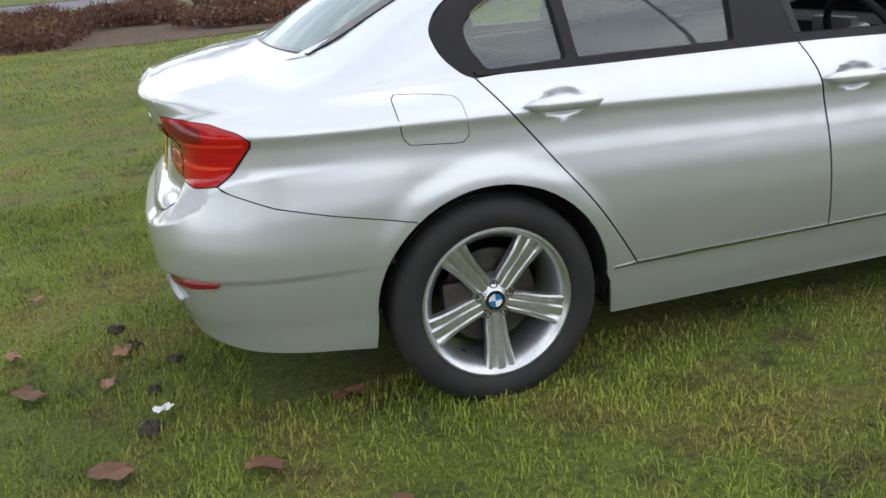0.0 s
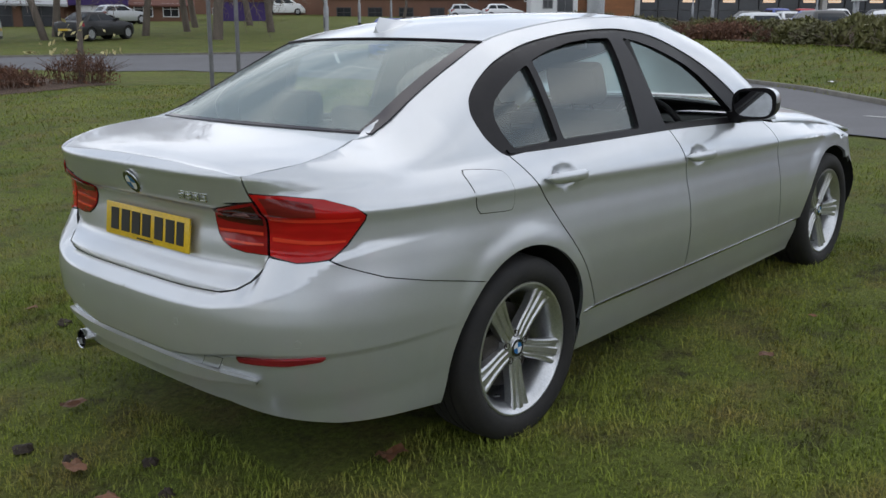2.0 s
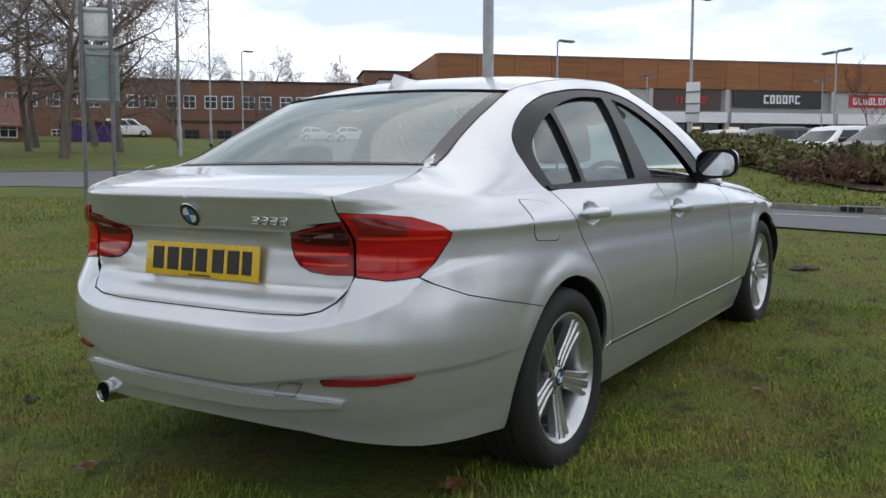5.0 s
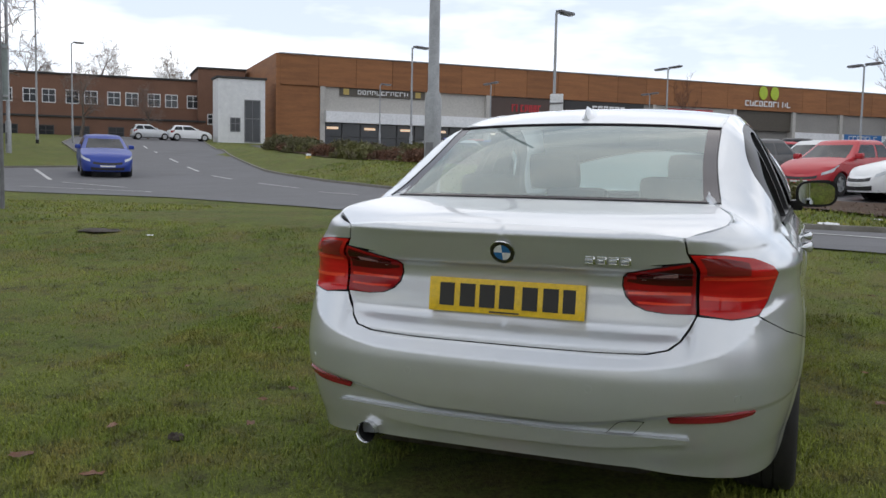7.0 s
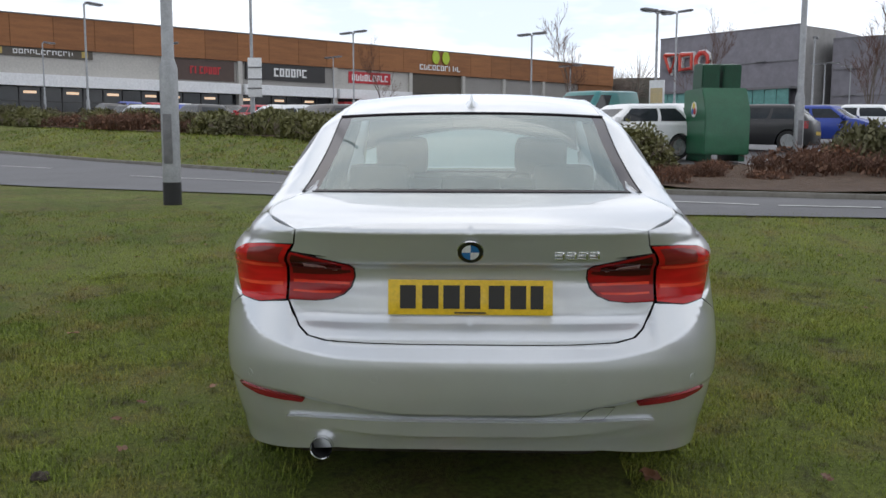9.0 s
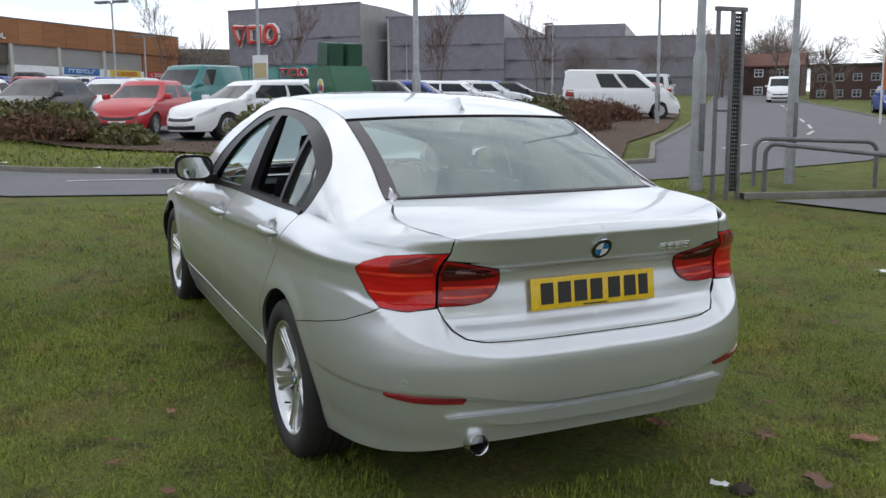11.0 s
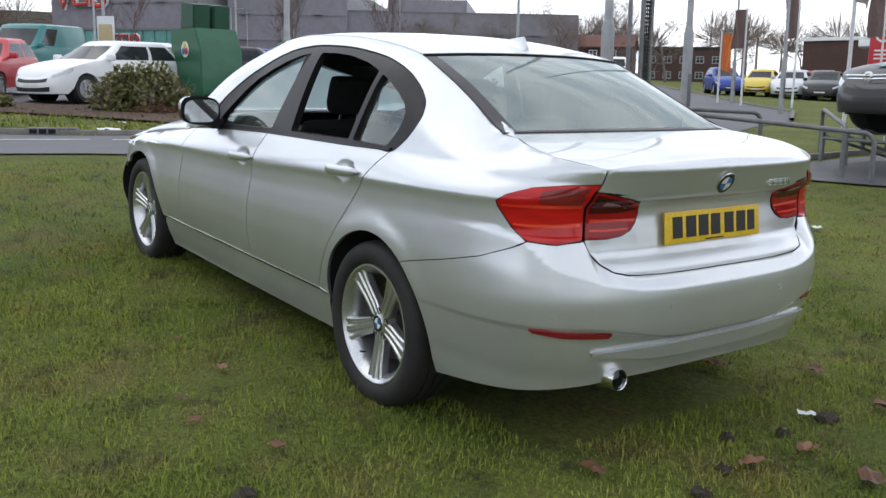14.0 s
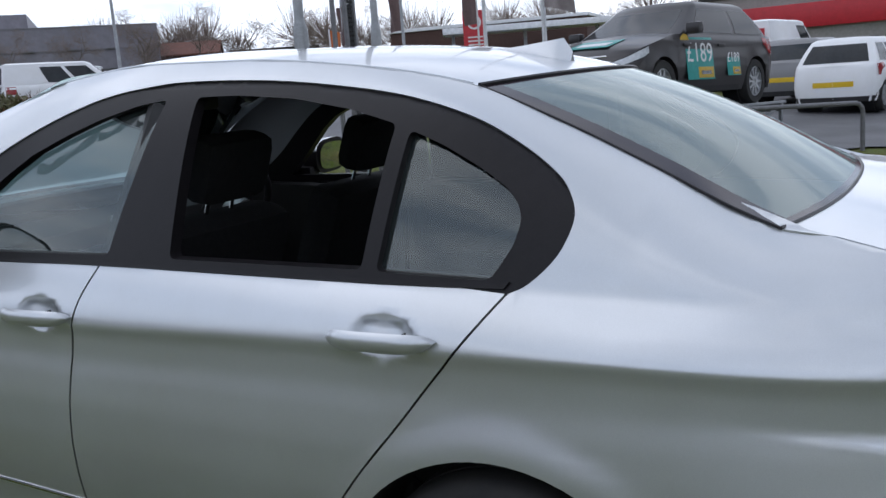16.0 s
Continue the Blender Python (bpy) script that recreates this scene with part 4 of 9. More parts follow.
def wheel(m, parent, turn):
    """A tyre on a five-spoke alloy rim with three ribs a spoke. Outer side to +y of the wheel's own space."""
    e = new("wheel")
    e.empty_display_size = 0.1
    e.parent = parent
    e.matrix_local = m
    bm = bmesh.new()
    prof = [(0.236, 0.088), (0.241, 0.100), (0.256, 0.112), (0.285, 0.1155), (0.305, 0.108), (0.318, 0.098), (0.3255, 0.08), (0.328, 0.045), (0.328, 0.043), (0.3215, 0.042), (0.3215, 0.036), (0.3285, 0.035), (0.329, 0.004), (0.322, 0.003), (0.322, -0.003), (0.329, -0.004),
            (0.3285, -0.035), (0.3215, -0.036), (0.3215, -0.042), (0.328, -0.043), (0.3255, -0.08), (0.305, -0.108), (0.25, -0.112), (0.236, -0.09)]
    lathe(bm, prof, 72, "Y", closed=True)
    part("tyre", bm, RUBBER, e, "worn black tyre with dried mud")
    bm = bmesh.new()
    lathe(bm, [(0.2375, 0.100), (0.239, 0.097), (0.236, 0.089), (0.223, 0.083), (0.205, 0.06), (0.198, -0.02), (0.20, -0.09), (0.195, -0.09), (0.193, -0.02), (0.199, 0.06), (0.214, 0.083), (0.223, 0.095), (0.231, 0.101)], 72, "Y", closed=True)
    part("rim", bm, ALLOY, e, "bright silver alloy rim")
    bm = bmesh.new()
    lathe(bm, [(0.15, 0.0), (0.15, 0.012), (0.085, 0.012), (0.08, 0.03), (0.0001, 0.03)], 40, "Y")
    part("brake_disc", bm, STEEL_DARK, e)
    bm = bmesh.new()
    box(bm, 0.06, -0.01, -0.07, 0.155, 0.045, 0.07, 0.012)
    part("brake_caliper", bm, STEEL_DARK, e)
    bm = bmesh.new()
    lathe(bm, [(0.066, 0.02), (0.070, 0.05), (0.066, 0.062), (0.04, 0.066), (0.034, 0.070), (0.0001, 0.070)], 40, "Y")
    part("hub", bm, ALLOY, e)
    for k in range(5):
        a = Matrix.Rotation(radians(turn + 72 * k), 4, "Y")
        bm = bmesh.new()
        # cross-sections from the hub to the rim: two flanks, three ribs, two grooves
        rings = []
        for r, w, y, dep in ((0.045, 0.030, 0.066, 0.0015), (0.085, 0.034, 0.069, 0.004), (0.13, 0.036, 0.076, 0.006), (0.17, 0.041, 0.083, 0.006), (0.210, 0.049, 0.089, 0.005), (0.226, 0.055, 0.092, 0.001)):
            sec = [(-w, -0.035), (-w, -0.006), (-w * 0.86, 0.0), (-w * 0.62, 0.0), (-w * 0.50, -dep), (-w * 0.32, -dep), (-w * 0.20, 0.001), (w * 0.20, 0.001), (w * 0.32, -dep), (w * 0.50, -dep), (w * 0.62, 0.0), (w * 0.86, 0.0), (w, -0.006), (w, -0.035)]
            rings.append([bm.verts.new((r, y + d, s)) for s, d in sec])
        for p, q in zip(rings, rings[1:]):
            for j in range(len(p)):
                bm.faces.new((p[j], p[(j + 1) % len(p)], q[(j + 1) % len(p)], q[j]))
        bm.faces.new(rings[0])
        bm.faces.new(rings[-1])
        bmesh.ops.transform(bm, matrix=a, verts=bm.verts)
        part("spoke", bm, ALLOY, e, sharp=28)
        b = Matrix.Rotation(radians(turn + 36 + 72 * k), 4, "Y")
        bm = bmesh.new()
        lathe(bm, [(0.013, 0.058), (0.014, 0.0668), (0.0105, 0.0668), (0.0105, 0.060)], 14, "Y")
        lathe(bm, [(0.0085, 0.056), (0.0085, 0.064), (0.0001, 0.0645)], 6, "Y")
        bmesh.ops.translate(bm, vec=(0.051, 0, 0), verts=bm.verts)
        bmesh.ops.transform(bm, matrix=b, verts=bm.verts)
        part("wheel_bolt", bm, STEEL_DARK, e)
    roundel(e, Matrix.Translation((0, 0.0705, 0)), 0.033, "centre_cap")
    bm = bmesh.new()
    tube(bm, [(0.185, 0.06, 0.02), (0.178, 0.085, 0.02)], 0.004, 8)
    bmesh.ops.transform(bm, matrix=Matrix.Rotation(radians(turn + 40), 4, "Y"), verts=bm.verts)
    part("valve", bm, BADGE_BLACK, e)
    return e


flip = Matrix.Rotation(math.pi, 4, "Z")
wheel(Matrix.Translation((0, 0.772, 0.315)), CAR, 20)
wheel(Matrix.Translation((0, -0.772, 0.315)) @ flip, CAR, 17)
wheel(Matrix.Translation((2.81, 0.760, 0.315)), CAR, 55)
wheel(Matrix.Translation((2.81, -0.760, 0.315)) @ flip, CAR, 30)

# ---- handles, filler flap, mirrors ----
for side in (1, -1):
    for xa, xb, zz in HANDLES:
        za, zb2 = zz + 0.005, zz - 0.006
        xm = (xa + xb) / 2
        # the bar
        bm = bmesh.new()
        rows = []
        for t in np.linspace(0, 1, 15):
            x = xa + (xb - xa) * t
            z = za + (zb2 - za) * t
            w = 0.0195 * (1 - abs(2 * t - 1) ** 6) ** 0.5 + 0.0005
            y = side_y(xa, za) + (side_y(xb, zb2) - side_y(xa, za)) * t + 0.010 + 0.026 * (1 - (2 * t - 1) ** 4)
            rows.append([bm.verts.new((x, side * (y + dy), z + dz * w / 0.0165)) for dy, dz in ((-0.012, -0.012), (-0.002, -0.0165), (0.006, -0.010), (0.008, 0.0), (0.006, 0.010), (-0.002, 0.0165), (-0.012, 0.012))])
        for a, b in zip(rows, rows[1:]):
            for k in range(7):
                bm.faces.new((a[k], a[(k + 1) % 7], b[(k + 1) % 7], b[k]))
        bm.faces.new(rows[0])
        bm.faces.new(rows[-1])
        bar = part("door_handle", bm, SILVER, CAR, "silver pull handle", sharp=50)
        # end piece: joint line
        bm = bmesh.new()
        xj = xa + 0.062
        y = side_y(xj, za) + 0.0375
        box(bm, xj - 0.0012, side * (y - 0.022), za - 0.0155, xj + 0.0012, side * (y + 0.0015), za + 0.0135)
        part("joint", bm, BADGE_BLACK, bar)
        # the bowl behind it
        v, f = cut_sheet([(q_of(xm + 0.066 * math.cos(radians(a))), (zz + 0.006 + 0.036 * math.sin(radians(a))) * 100) for a in range(0, 360, 15)], 1.4)
        vs, ns = [], []
        for q, h in v:
            n = skin_normal(q, h / 100)
            r = min(1.0, math.hypot((q / 100 + XS - xm) / 0.066, (h / 100 - zz - 0.006) / 0.036))
            w = skin(q, h / 100) + n * (0.0015 - 0.0 * r)
            tilt = Vector((0, 0, 1)) * (h / 100 - zz - 0.006) / 0.036 + Vector((1, 0, 0)) * (q / 100 + XS - xm) / 0.066
            n2 = (n - tilt * 0.4 * (1 - r ** 6)).normalized()
            vs.append((w.x, w.y * side, w.z))
            ns.append((n2.x, n2.y * side, n2.z))
        if side > 0:
            f = [tuple(reversed(t)) for t in f]
        part_mesh("handle_bowl", mesh_of("handle_bowl", vs, f, SILVER, True, ns), bar, "hollow behind the handle")
    # mirror on the front door
    mx, my, mz = 1.70, 0.925, 1.022
    bm = bmesh.new()
    rows = []
    for t in np.linspace(0, 1, 9):
        k = (1 - (1 - t) ** 2.2) ** 0.5 if t < 1 else 1.0
        rows.append([bm.verts.new((mx + 0.115 - 0.175 * t, side * (my + 0.105 * k * c - 0.01 * (1 - t)), mz + 0.072 * k * s + 0.006 * c * k)) for c, s in ((math.copysign(abs(math.cos(a)) ** 0.55, math.cos(a)), math.copysign(abs(math.sin(a)) ** 0.7, math.sin(a))) for a in [2 * math.pi * j / 24 for j in range(24)])])
    for a, b in zip(rows, rows[1:]):
        for j in range(24):
            fc = bm.faces.new((a[j], a[(j + 1) % 24], b[(j + 1) % 24], b[j]))
            fc.material_index = 0 if (j < 11 and t > 0) else 1
    bm.faces.new(rows[0])
    bm.faces.new(rows[-1]).material_index = 1
    mir = part("door_mirror", bm, [SILVER, BLACK_TRIM], CAR, "silver and black door mirror housing", sharp=40)
    bm = bmesh.new()
    ring = [bm.verts.new((mx - 0.071 - 0.007 * math.sin(a), side * (my + 0.090 * math.copysign(abs(math.cos(a)) ** 0.55, math.cos(a))), mz + 0.058 * math.copysign(abs(math.sin(a)) ** 0.7, math.sin(a)))) for a in [2 * math.pi * j / 28 for j in range(28)]]
    bm.faces.new(ring)
    part("mirror_glass", bm, MIRROR, mir, "mirror glass")
    bm = bmesh.new()
    box(bm, mx - 0.045, side * 0.79, mz - 0.095, mx + 0.045, side * 0.86, mz - 0.04, 0.012)
    part("mirror_foot", bm, BLACK_TRIM, mir)

# filler flap on the right-hand quarter panel: joint line round a flush flap
flap = [(-0.252, 0.955), (-0.244, 0.968), (-0.225, 0.972), (-0.09, 0.955), (-0.062, 0.945), (-0.048, 0.92), (-0.040, 0.85), (-0.05, 0.828), (-0.075, 0.82), (-0.20, 0.832), (-0.228, 0.842), (-0.243, 0.87)]
flap = smooth_line([(q_of(x, 0.885 if x < XS else None), z * 100) for x, z in flap], 4, True)
cq, ch = sum(p[0] for p in flap) / len(flap), sum(p[1] for p in flap) / len(flap)
panel("filler_joint", flap, BADGE_BLACK, CAR, "dark joint round the filler flap", step=1.6, lift=0.0008, rim=0.002, side=-1)
panel("filler_flap", [(cq + (q - cq) * 0.978, ch + (h - ch) * 0.968) for q, h in flap], SILVER, CAR, "silver fuel filler flap", step=1.6, lift=0.0018, rim=0.0012, side=-1)

# ---- tail: plate, emblem, lettering, exhaust, aerial, bumper trim ----
plate_m = Matrix.Translation((-0.886, 0, 0.806)) @ Matrix.Rotation(radians(8.5), 4, "Y") @ Matrix.Rotation(radians(-90), 4, "Z")
# plate space: x across (to the right side of the car), y backwards... the plate faces -x of the car
bm = bmesh.new()
box(bm, -0.26, -0.004, -0.0555, 0.26, 0.002, 0.0555, 0.002)
bmesh.ops.transform(bm, matrix=plate_m, verts=bm.verts)
PLATE = part("number_plate", bm, PLATE_YELLOW, CAR, "yellow rear plate with black bars")
for k, (x0, wd) in enumerate(((-0.222, 0.05), (-0.152, 0.052), (-0.085, 0.052), (-0.018, 0.05), (0.058, 0.05), (0.126, 0.05), (0.19, 0.04))):
    bm = bmesh.new()
    box(bm, x0, -0.0062, -0.036, x0 + wd, -0.003, 0.038)
    bmesh.ops.transform(bm, matrix=plate_m, verts=bm.verts)
    part("plate_bar", bm, PLATE_BLACK, PLATE)
bm = bmesh.new()
box(bm, -0.05, -0.006, -0.051, 0.05, -0.003, -0.046)
bmesh.ops.transform(bm, matrix=plate_m, verts=bm.verts)
part("maker_bar", bm, PLATE_BLACK, PLATE)
badge_m = Matrix.Translation((-0.9195, 0, 0.957)) @ Matrix.Rotation(radians(-25.5), 4, "Y") @ Matrix.Rotation(radians(90), 4, "Z")
roundel(CAR, badge_m, 0.041, "boot_emblem")
# model badge: four bright blocks, not lettered
for k, (y0, wd) in enumerate(((-0.262, 0.030), (-0.298, 0.030), (-0.334, 0.030), (-0.370, 0.030))):
    bm = bmesh.new()
    xb = skin(q_of(-0.93, abs(y0) + 0.018), 0.945).x - 0.006
    for dz, hh in ((-0.012, 0.004), (-0.002, 0.004), (0.008, 0.004)):
        box(bm, xb, y0 - wd, 0.945 + dz, xb + 0.006, y0, 0.945 + dz + hh, 0.001)
    box(bm, xb, y0 - wd, 0.933, xb + 0.006, y0 - wd + 0.006, 0.957, 0.001)
    part("model_badge", bm, CHROME, CAR, "bright metal badge block")
bm = bmesh.new()
ex = Matrix.Translation((-0.806, 0.475, 0.308)) @ Matrix.Rotation(radians(5), 4, "Y")
lathe(bm, [(0.037, 0.1), (0.037, -0.13), (0.0355, -0.134), (0.033, -0.131), (0.033, -0.115), (0.035, 0.1)], 32, "X", m=ex, closed=True)
EXH = part("exhaust_tailpipe", bm, CHROME, CAR, "chromed round tailpipe")
bm = bmesh.new()
lathe(bm, [(0.0329, -0.118), (0.0325, 0.09), (0.0001, 0.092)], 24, "X", m=ex)
bm.faces.ensure_lookup_table()
bmesh.ops.delete(bm, geom=[f for f in bm.faces if len(f.verts) > 8 and f.calc_center_median().x < -0.85], context="FACES")
part("bore", bm, CAVITY, EXH)
bm = bmesh.new()
box(bm, -0.7, -0.45, 0.2, -0.3, 0.62, 0.36, 0.05)
part("silencer", bm, STEEL_DARK, CAR)
# aerial fin
bm = bmesh.new()
rows = []
for t in np.linspace(0, 1, 10):
    x = 0.185 + 0.215 * t
    hgt = 0.062 * (1 - t) ** 1.25 if t > 0.08 else 0.062 * (0.4 + 7.0 * t)
    w = 0.030 * math.sin(math.pi * min(0.15 + t * 0.85, 1.0)) ** 0.6 + 0.002
    z0 = roof_z(x, 0) - 0.004
    rows.append([bm.verts.new((x, y, z0 + z)) for y, z in ((-w, 0), (-w * 0.45, hgt * 0.35), (-w * 0.16, hgt * 0.85), (0, hgt + 0.004), (w * 0.16, hgt * 0.85), (w * 0.45, hgt * 0.35), (w, 0))])
for a, b in zip(rows, rows[1:]):
    for j in range(6):
        bm.faces.new((a[j], a[j + 1], b[j + 1], b[j]))
bm.faces.new(rows[0])
part("aerial_fin", bm, SILVER, CAR, "silver shark-fin aerial")
# bright line along the bumper's foot and the lower valance step
for side in (1, -1):
    panel("bumper_trim", [(-90, 37.2), (-75, 37.5), (-66, 38.2), (-60, 39.6), (-56, 40.6), (-53.5, 41.2), (-53.5, 42.2), (-56, 42.6), (-64, 42.6), (-75, 42.4), (-90, 42.4)], SILVER, CAR, "silver bumper edge", step=1.2, lift=0.0165, rim=0.021, side=side)
    for qy, zz in ((0.30, 56.5), (0.715, 54.5)):
        bm = bmesh.new()
        q = q_of(-0.99 + 0.30 * (qy / 0.885) ** 3.2, qy)
        p, n = skin(q, zz / 100), skin_normal(q, zz / 100)
        m = Matrix.Translation((p.x, p.y * side, p.z)) @ Vector((n.x, n.y * side, n.z)).to_track_quat("Y", "Z").to_matrix().to_4x4()
        lathe(bm, [(0.0125, -0.004), (0.0125, 0.0004), (0.0118, 0.0004), (0.0114, -0.0006), (0.0108, 0.0003), (0.0001, 0.0004)], 20, "Y", m=m)
        part("parking_sensor", bm, SILVER, CAR, "round parking sensor")
tow = [(q_of(-0.985, 0.37), 42.4), (q_of(-0.97, 0.405), 47.0), (q_of(-0.95, 0.475), 46.8), (q_of(-0.955, 0.445), 42.6)]
panel("towing_joint", tow, BADGE_BLACK, CAR, step=1.5, lift=0.0006, rim=0.002, side=-1)
cq, ch = sum(p[0] for p in tow) / 4, sum(p[1] for p in tow) / 4
panel("towing_cover", [(cq + (q - cq) * 0.94, ch + (h - ch) * 0.93) for q, h in tow], SILVER, CAR, "towing eye cover", step=1.5, lift=0.0014, rim=0.001, side=-1)

# ---- inside ----


def cushion(bm, x0, y0, z0, x1, y1, z1, m=None, bevel=0.04):
    box(bm, x0, y0, z0, x1, y1, z1, bevel, m)


for side in (1, -1):
    e = new("front_seat")
    e.parent = CAR
    e.matrix_local = Matrix.Translation((1.32, side * 0.36, 0.30))
    bm = bmesh.new()
    cushion(bm, -0.05, -0.25, 0.05, 0.50, 0.25, 0.24, bevel=0.06)
    part("seat", bm, CLOTH, e)
    lean = Matrix.Rotation(radians(-18), 4, "Y")
    bm = bmesh.new()
    cushion(bm, -0.14, -0.25, 0.0, 0.0, 0.25, 0.60, Matrix.Translation((0.02, 0, 0.16)) @ lean, 0.06)
    part("backrest", bm, CLOTH, e)
    bm = bmesh.new()
    cushion(bm, -0.11, -0.135, 0.64, -0.01, 0.135, 0.83, Matrix.Translation((0.02, 0, 0.16)) @ lean, 0.045)
    part("headrest", bm, CLOTH, e)
    for d in (-0.05, 0.05):
        bm = bmesh.new()
        tube(bm, [(-0.05, d, 0.56), (-0.05, d, 0.70)], 0.006, 8)
        bmesh.ops.transform(bm, matrix=Matrix.Translation((0.02, 0, 0.16)) @ lean, verts=bm.verts)
        part("headrest_post", bm, CHROME, e)
e = new("rear_bench")
e.parent = CAR
e.matrix_local = Matrix.Translation((0.32, 0, 0.30))
bm = bmesh.new()
cushion(bm, 0.0, -0.66, 0.05, 0.50, 0.66, 0.26, bevel=0.06)
part("seat", bm, CLOTH, e)
bm = bmesh.new()
cushion(bm, -0.16, -0.66, 0.0, 0.0, 0.66, 0.60, Matrix.Translation((0.06, 0, 0.2)) @ Matrix.Rotation(radians(-24), 4, "Y"), 0.06)
part("backrest", bm, CLOTH, e)
for y in (-0.38, 0.0, 0.38):
    bm = bmesh.new()
    cushion(bm, -0.30, y - 0.125, 0.72, -0.20, y + 0.125, 0.86 if y else 0.81, bevel=0.035)
    part("headrest", bm, CLOTH, e)
bm = bmesh.new()
box(bm, 1.86, -0.68, 0.66, 2.22, 0.68, 0.90, 0.05)
DASHB = part("dashboard", bm, DASH, CAR)
bm = bmesh.new()
box(bm, 1.845, -0.64, 0.80, 1.862, 0.64, 0.826, 0.004)
part("dash_trim", bm, DASH_GREY, DASHB, "silver trim strip")
bm = bmesh.new()
box(bm, 1.82, -0.14, 0.83, 1.86, 0.10, 0.92, 0.01)
part("centre_vents", bm, DASH_GREY, DASHB)
bm = bmesh.new()
box(bm, 1.0, -0.11, 0.35, 1.86, 0.11, 0.56, 0.04)
part("centre_console", bm, DASH, CAR)
sw = Matrix.Translation((1.70, -0.36, 0.86)) @ Matrix.Rotation(radians(-24), 4, "Y")
bm = bmesh.new()
ringp = [(0.0, 0.185 * math.cos(2 * math.pi * k / 32), 0.185 * math.sin(2 * math.pi * k / 32)) for k in range(33)]
tube(bm, ringp, 0.015, 10, cap=False)
bmesh.ops.transform(bm, matrix=sw, verts=bm.verts)
STW = part("steering_wheel", bm, DASH, CAR)
bm = bmesh.new()
lathe(bm, [(0.07, -0.03), (0.065, 0.02), (0.0001, 0.03)], 24, "X")
box(bm, -0.01, -0.18, -0.02, 0.005, 0.18, 0.02, 0.004)
box(bm, -0.01, -0.02, -0.18, 0.005, 0.02, 0.0, 0.004)
bmesh.ops.transform(bm, matrix=sw, verts=bm.verts)
part("wheel_spokes", bm, DASH_GREY, STW)
bm = bmesh.new()
box(bm, 1.50, -0.11, 1.27, 1.53, 0.11, 1.335, 0.012)
part("inside_mirror", bm, DASH, CAR)
for side in (1, -1):
    bm = bmesh.new()
    box(bm, 0.40, side * 0.70, 0.36, 1.14, side * 0.775, 0.955, 0.02)
    part("rear_door_card", bm, DASH, CAR)
    bm = bmesh.new()
    box(bm, 1.19, side * 0.70, 0.36, 2.0, side * 0.775, 0.925, 0.02)
    part("front_door_card", bm, DASH, CAR)
    bm = bmesh.new()
    box(bm, 0.47, side * 0.685, 0.70, 0.80, side * 0.71, 0.73, 0.008)
    part("armrest_trim", bm, DASH_GREY, CAR)
    bm = bmesh.new()
    tube(bm, [(1.10, side * 0.735, 0.5), (1.095, side * 0.735, 0.95), (1.03, side * 0.60, 1.32)], [0.05, 0.05, 0.035], 8)
    part("door_pillar", bm, DASH, CAR)
# headlining
grid = []
for s in np.linspace(-1, 1, 15):
    grid.append([(x, s * edge_y(x) * 0.97, roof_z(x, s * edge_y(x) * 0.97) - 0.035) for x in np.linspace(0.2, 1.5, 12)])
sheet("headlining", grid, material("grey_headlining", (0.32, 0.32, 0.31), rough=0.9, scale=40), CAR)

# ---- ground ----
def lawn_colour(nt, deep, fresh, straw, soil):
    """Greens in broad drifts, straw-yellow moss in patches, damp dark spots between them."""
    big, mid, spots = noise_of(nt, 0.55, 6.0), noise_of(nt, 1.9, 7.0, 0.7), noise_of(nt, 4.5, 5.0, 0.7)
    col = ramp_between(nt, big, deep, fresh, 0.36, 0.64)
    col = mix_rgb(nt, ramp_between(nt, mid, (0, 0, 0), (0.9, 0.9, 0.9), 0.47, 0.70), col, straw)
    return mix_rgb(nt, ramp_between(nt, spots, (0.85, 0.85, 0.85), (0, 0, 0), 0.30, 0.47), col, soil)


def grass_ground():
    m = bpy.data.materials.new("damp_grass_turf")
    m.use_nodes = True
    nt = m.node_tree
    p = nt.nodes["Principled BSDF"]
    p.inputs["Roughness"].default_value = 0.9
    p.inputs["Specular IOR Level"].default_value = 0.25
    fine = noise_of(nt, 45.0, 6.0, 0.75)
    col = lawn_colour(nt, (0.080, 0.108, 0.016), (0.135, 0.158, 0.030), (0.14, 0.112, 0.040), (0.040, 0.034, 0.018))
    col = mix_rgb(nt, 1.0, col, ramp_between(nt, fine, (0.5, 0.5, 0.5), (1.4, 1.4, 1.35), 0.32, 0.68), "MULTIPLY")
    nt.links.new(col, p.inputs["Base Color"])
    nt.links.new(bump_from(nt, fine, 0.8, 0.03), p.inputs["Normal"])
    return m


TURF = grass_ground()
ASPHALT = material("worn_asphalt", (0.13, 0.13, 0.138), (0.105, 0.105, 0.11), scale=0.8, fine=70, rough=0.85, bump=0.35, dist=0.006)
ASPHALT_LOT = material("wet_dark_asphalt", (0.085, 0.085, 0.09), (0.06, 0.06, 0.064), scale=0.5, fine=60, rough=0.6, bump=0.3, dist=0.006, rough_var=0.2)
KERB = material("concrete_kerb", (0.21, 0.20, 0.175), (0.13, 0.12, 0.10), scale=4, rough=0.9, bump=0.3)
PAINT_WHITE = material("worn_road_paint", (0.62, 0.62, 0.6), (0.42, 0.42, 0.41), scale=6, rough=0.8)
MULCH = material("bark_and_leaf_mulch", (0.07, 0.042, 0.026), (0.13, 0.08, 0.05), scale=5, fine=60, rough=0.95, bump=0.9, dist=0.05)

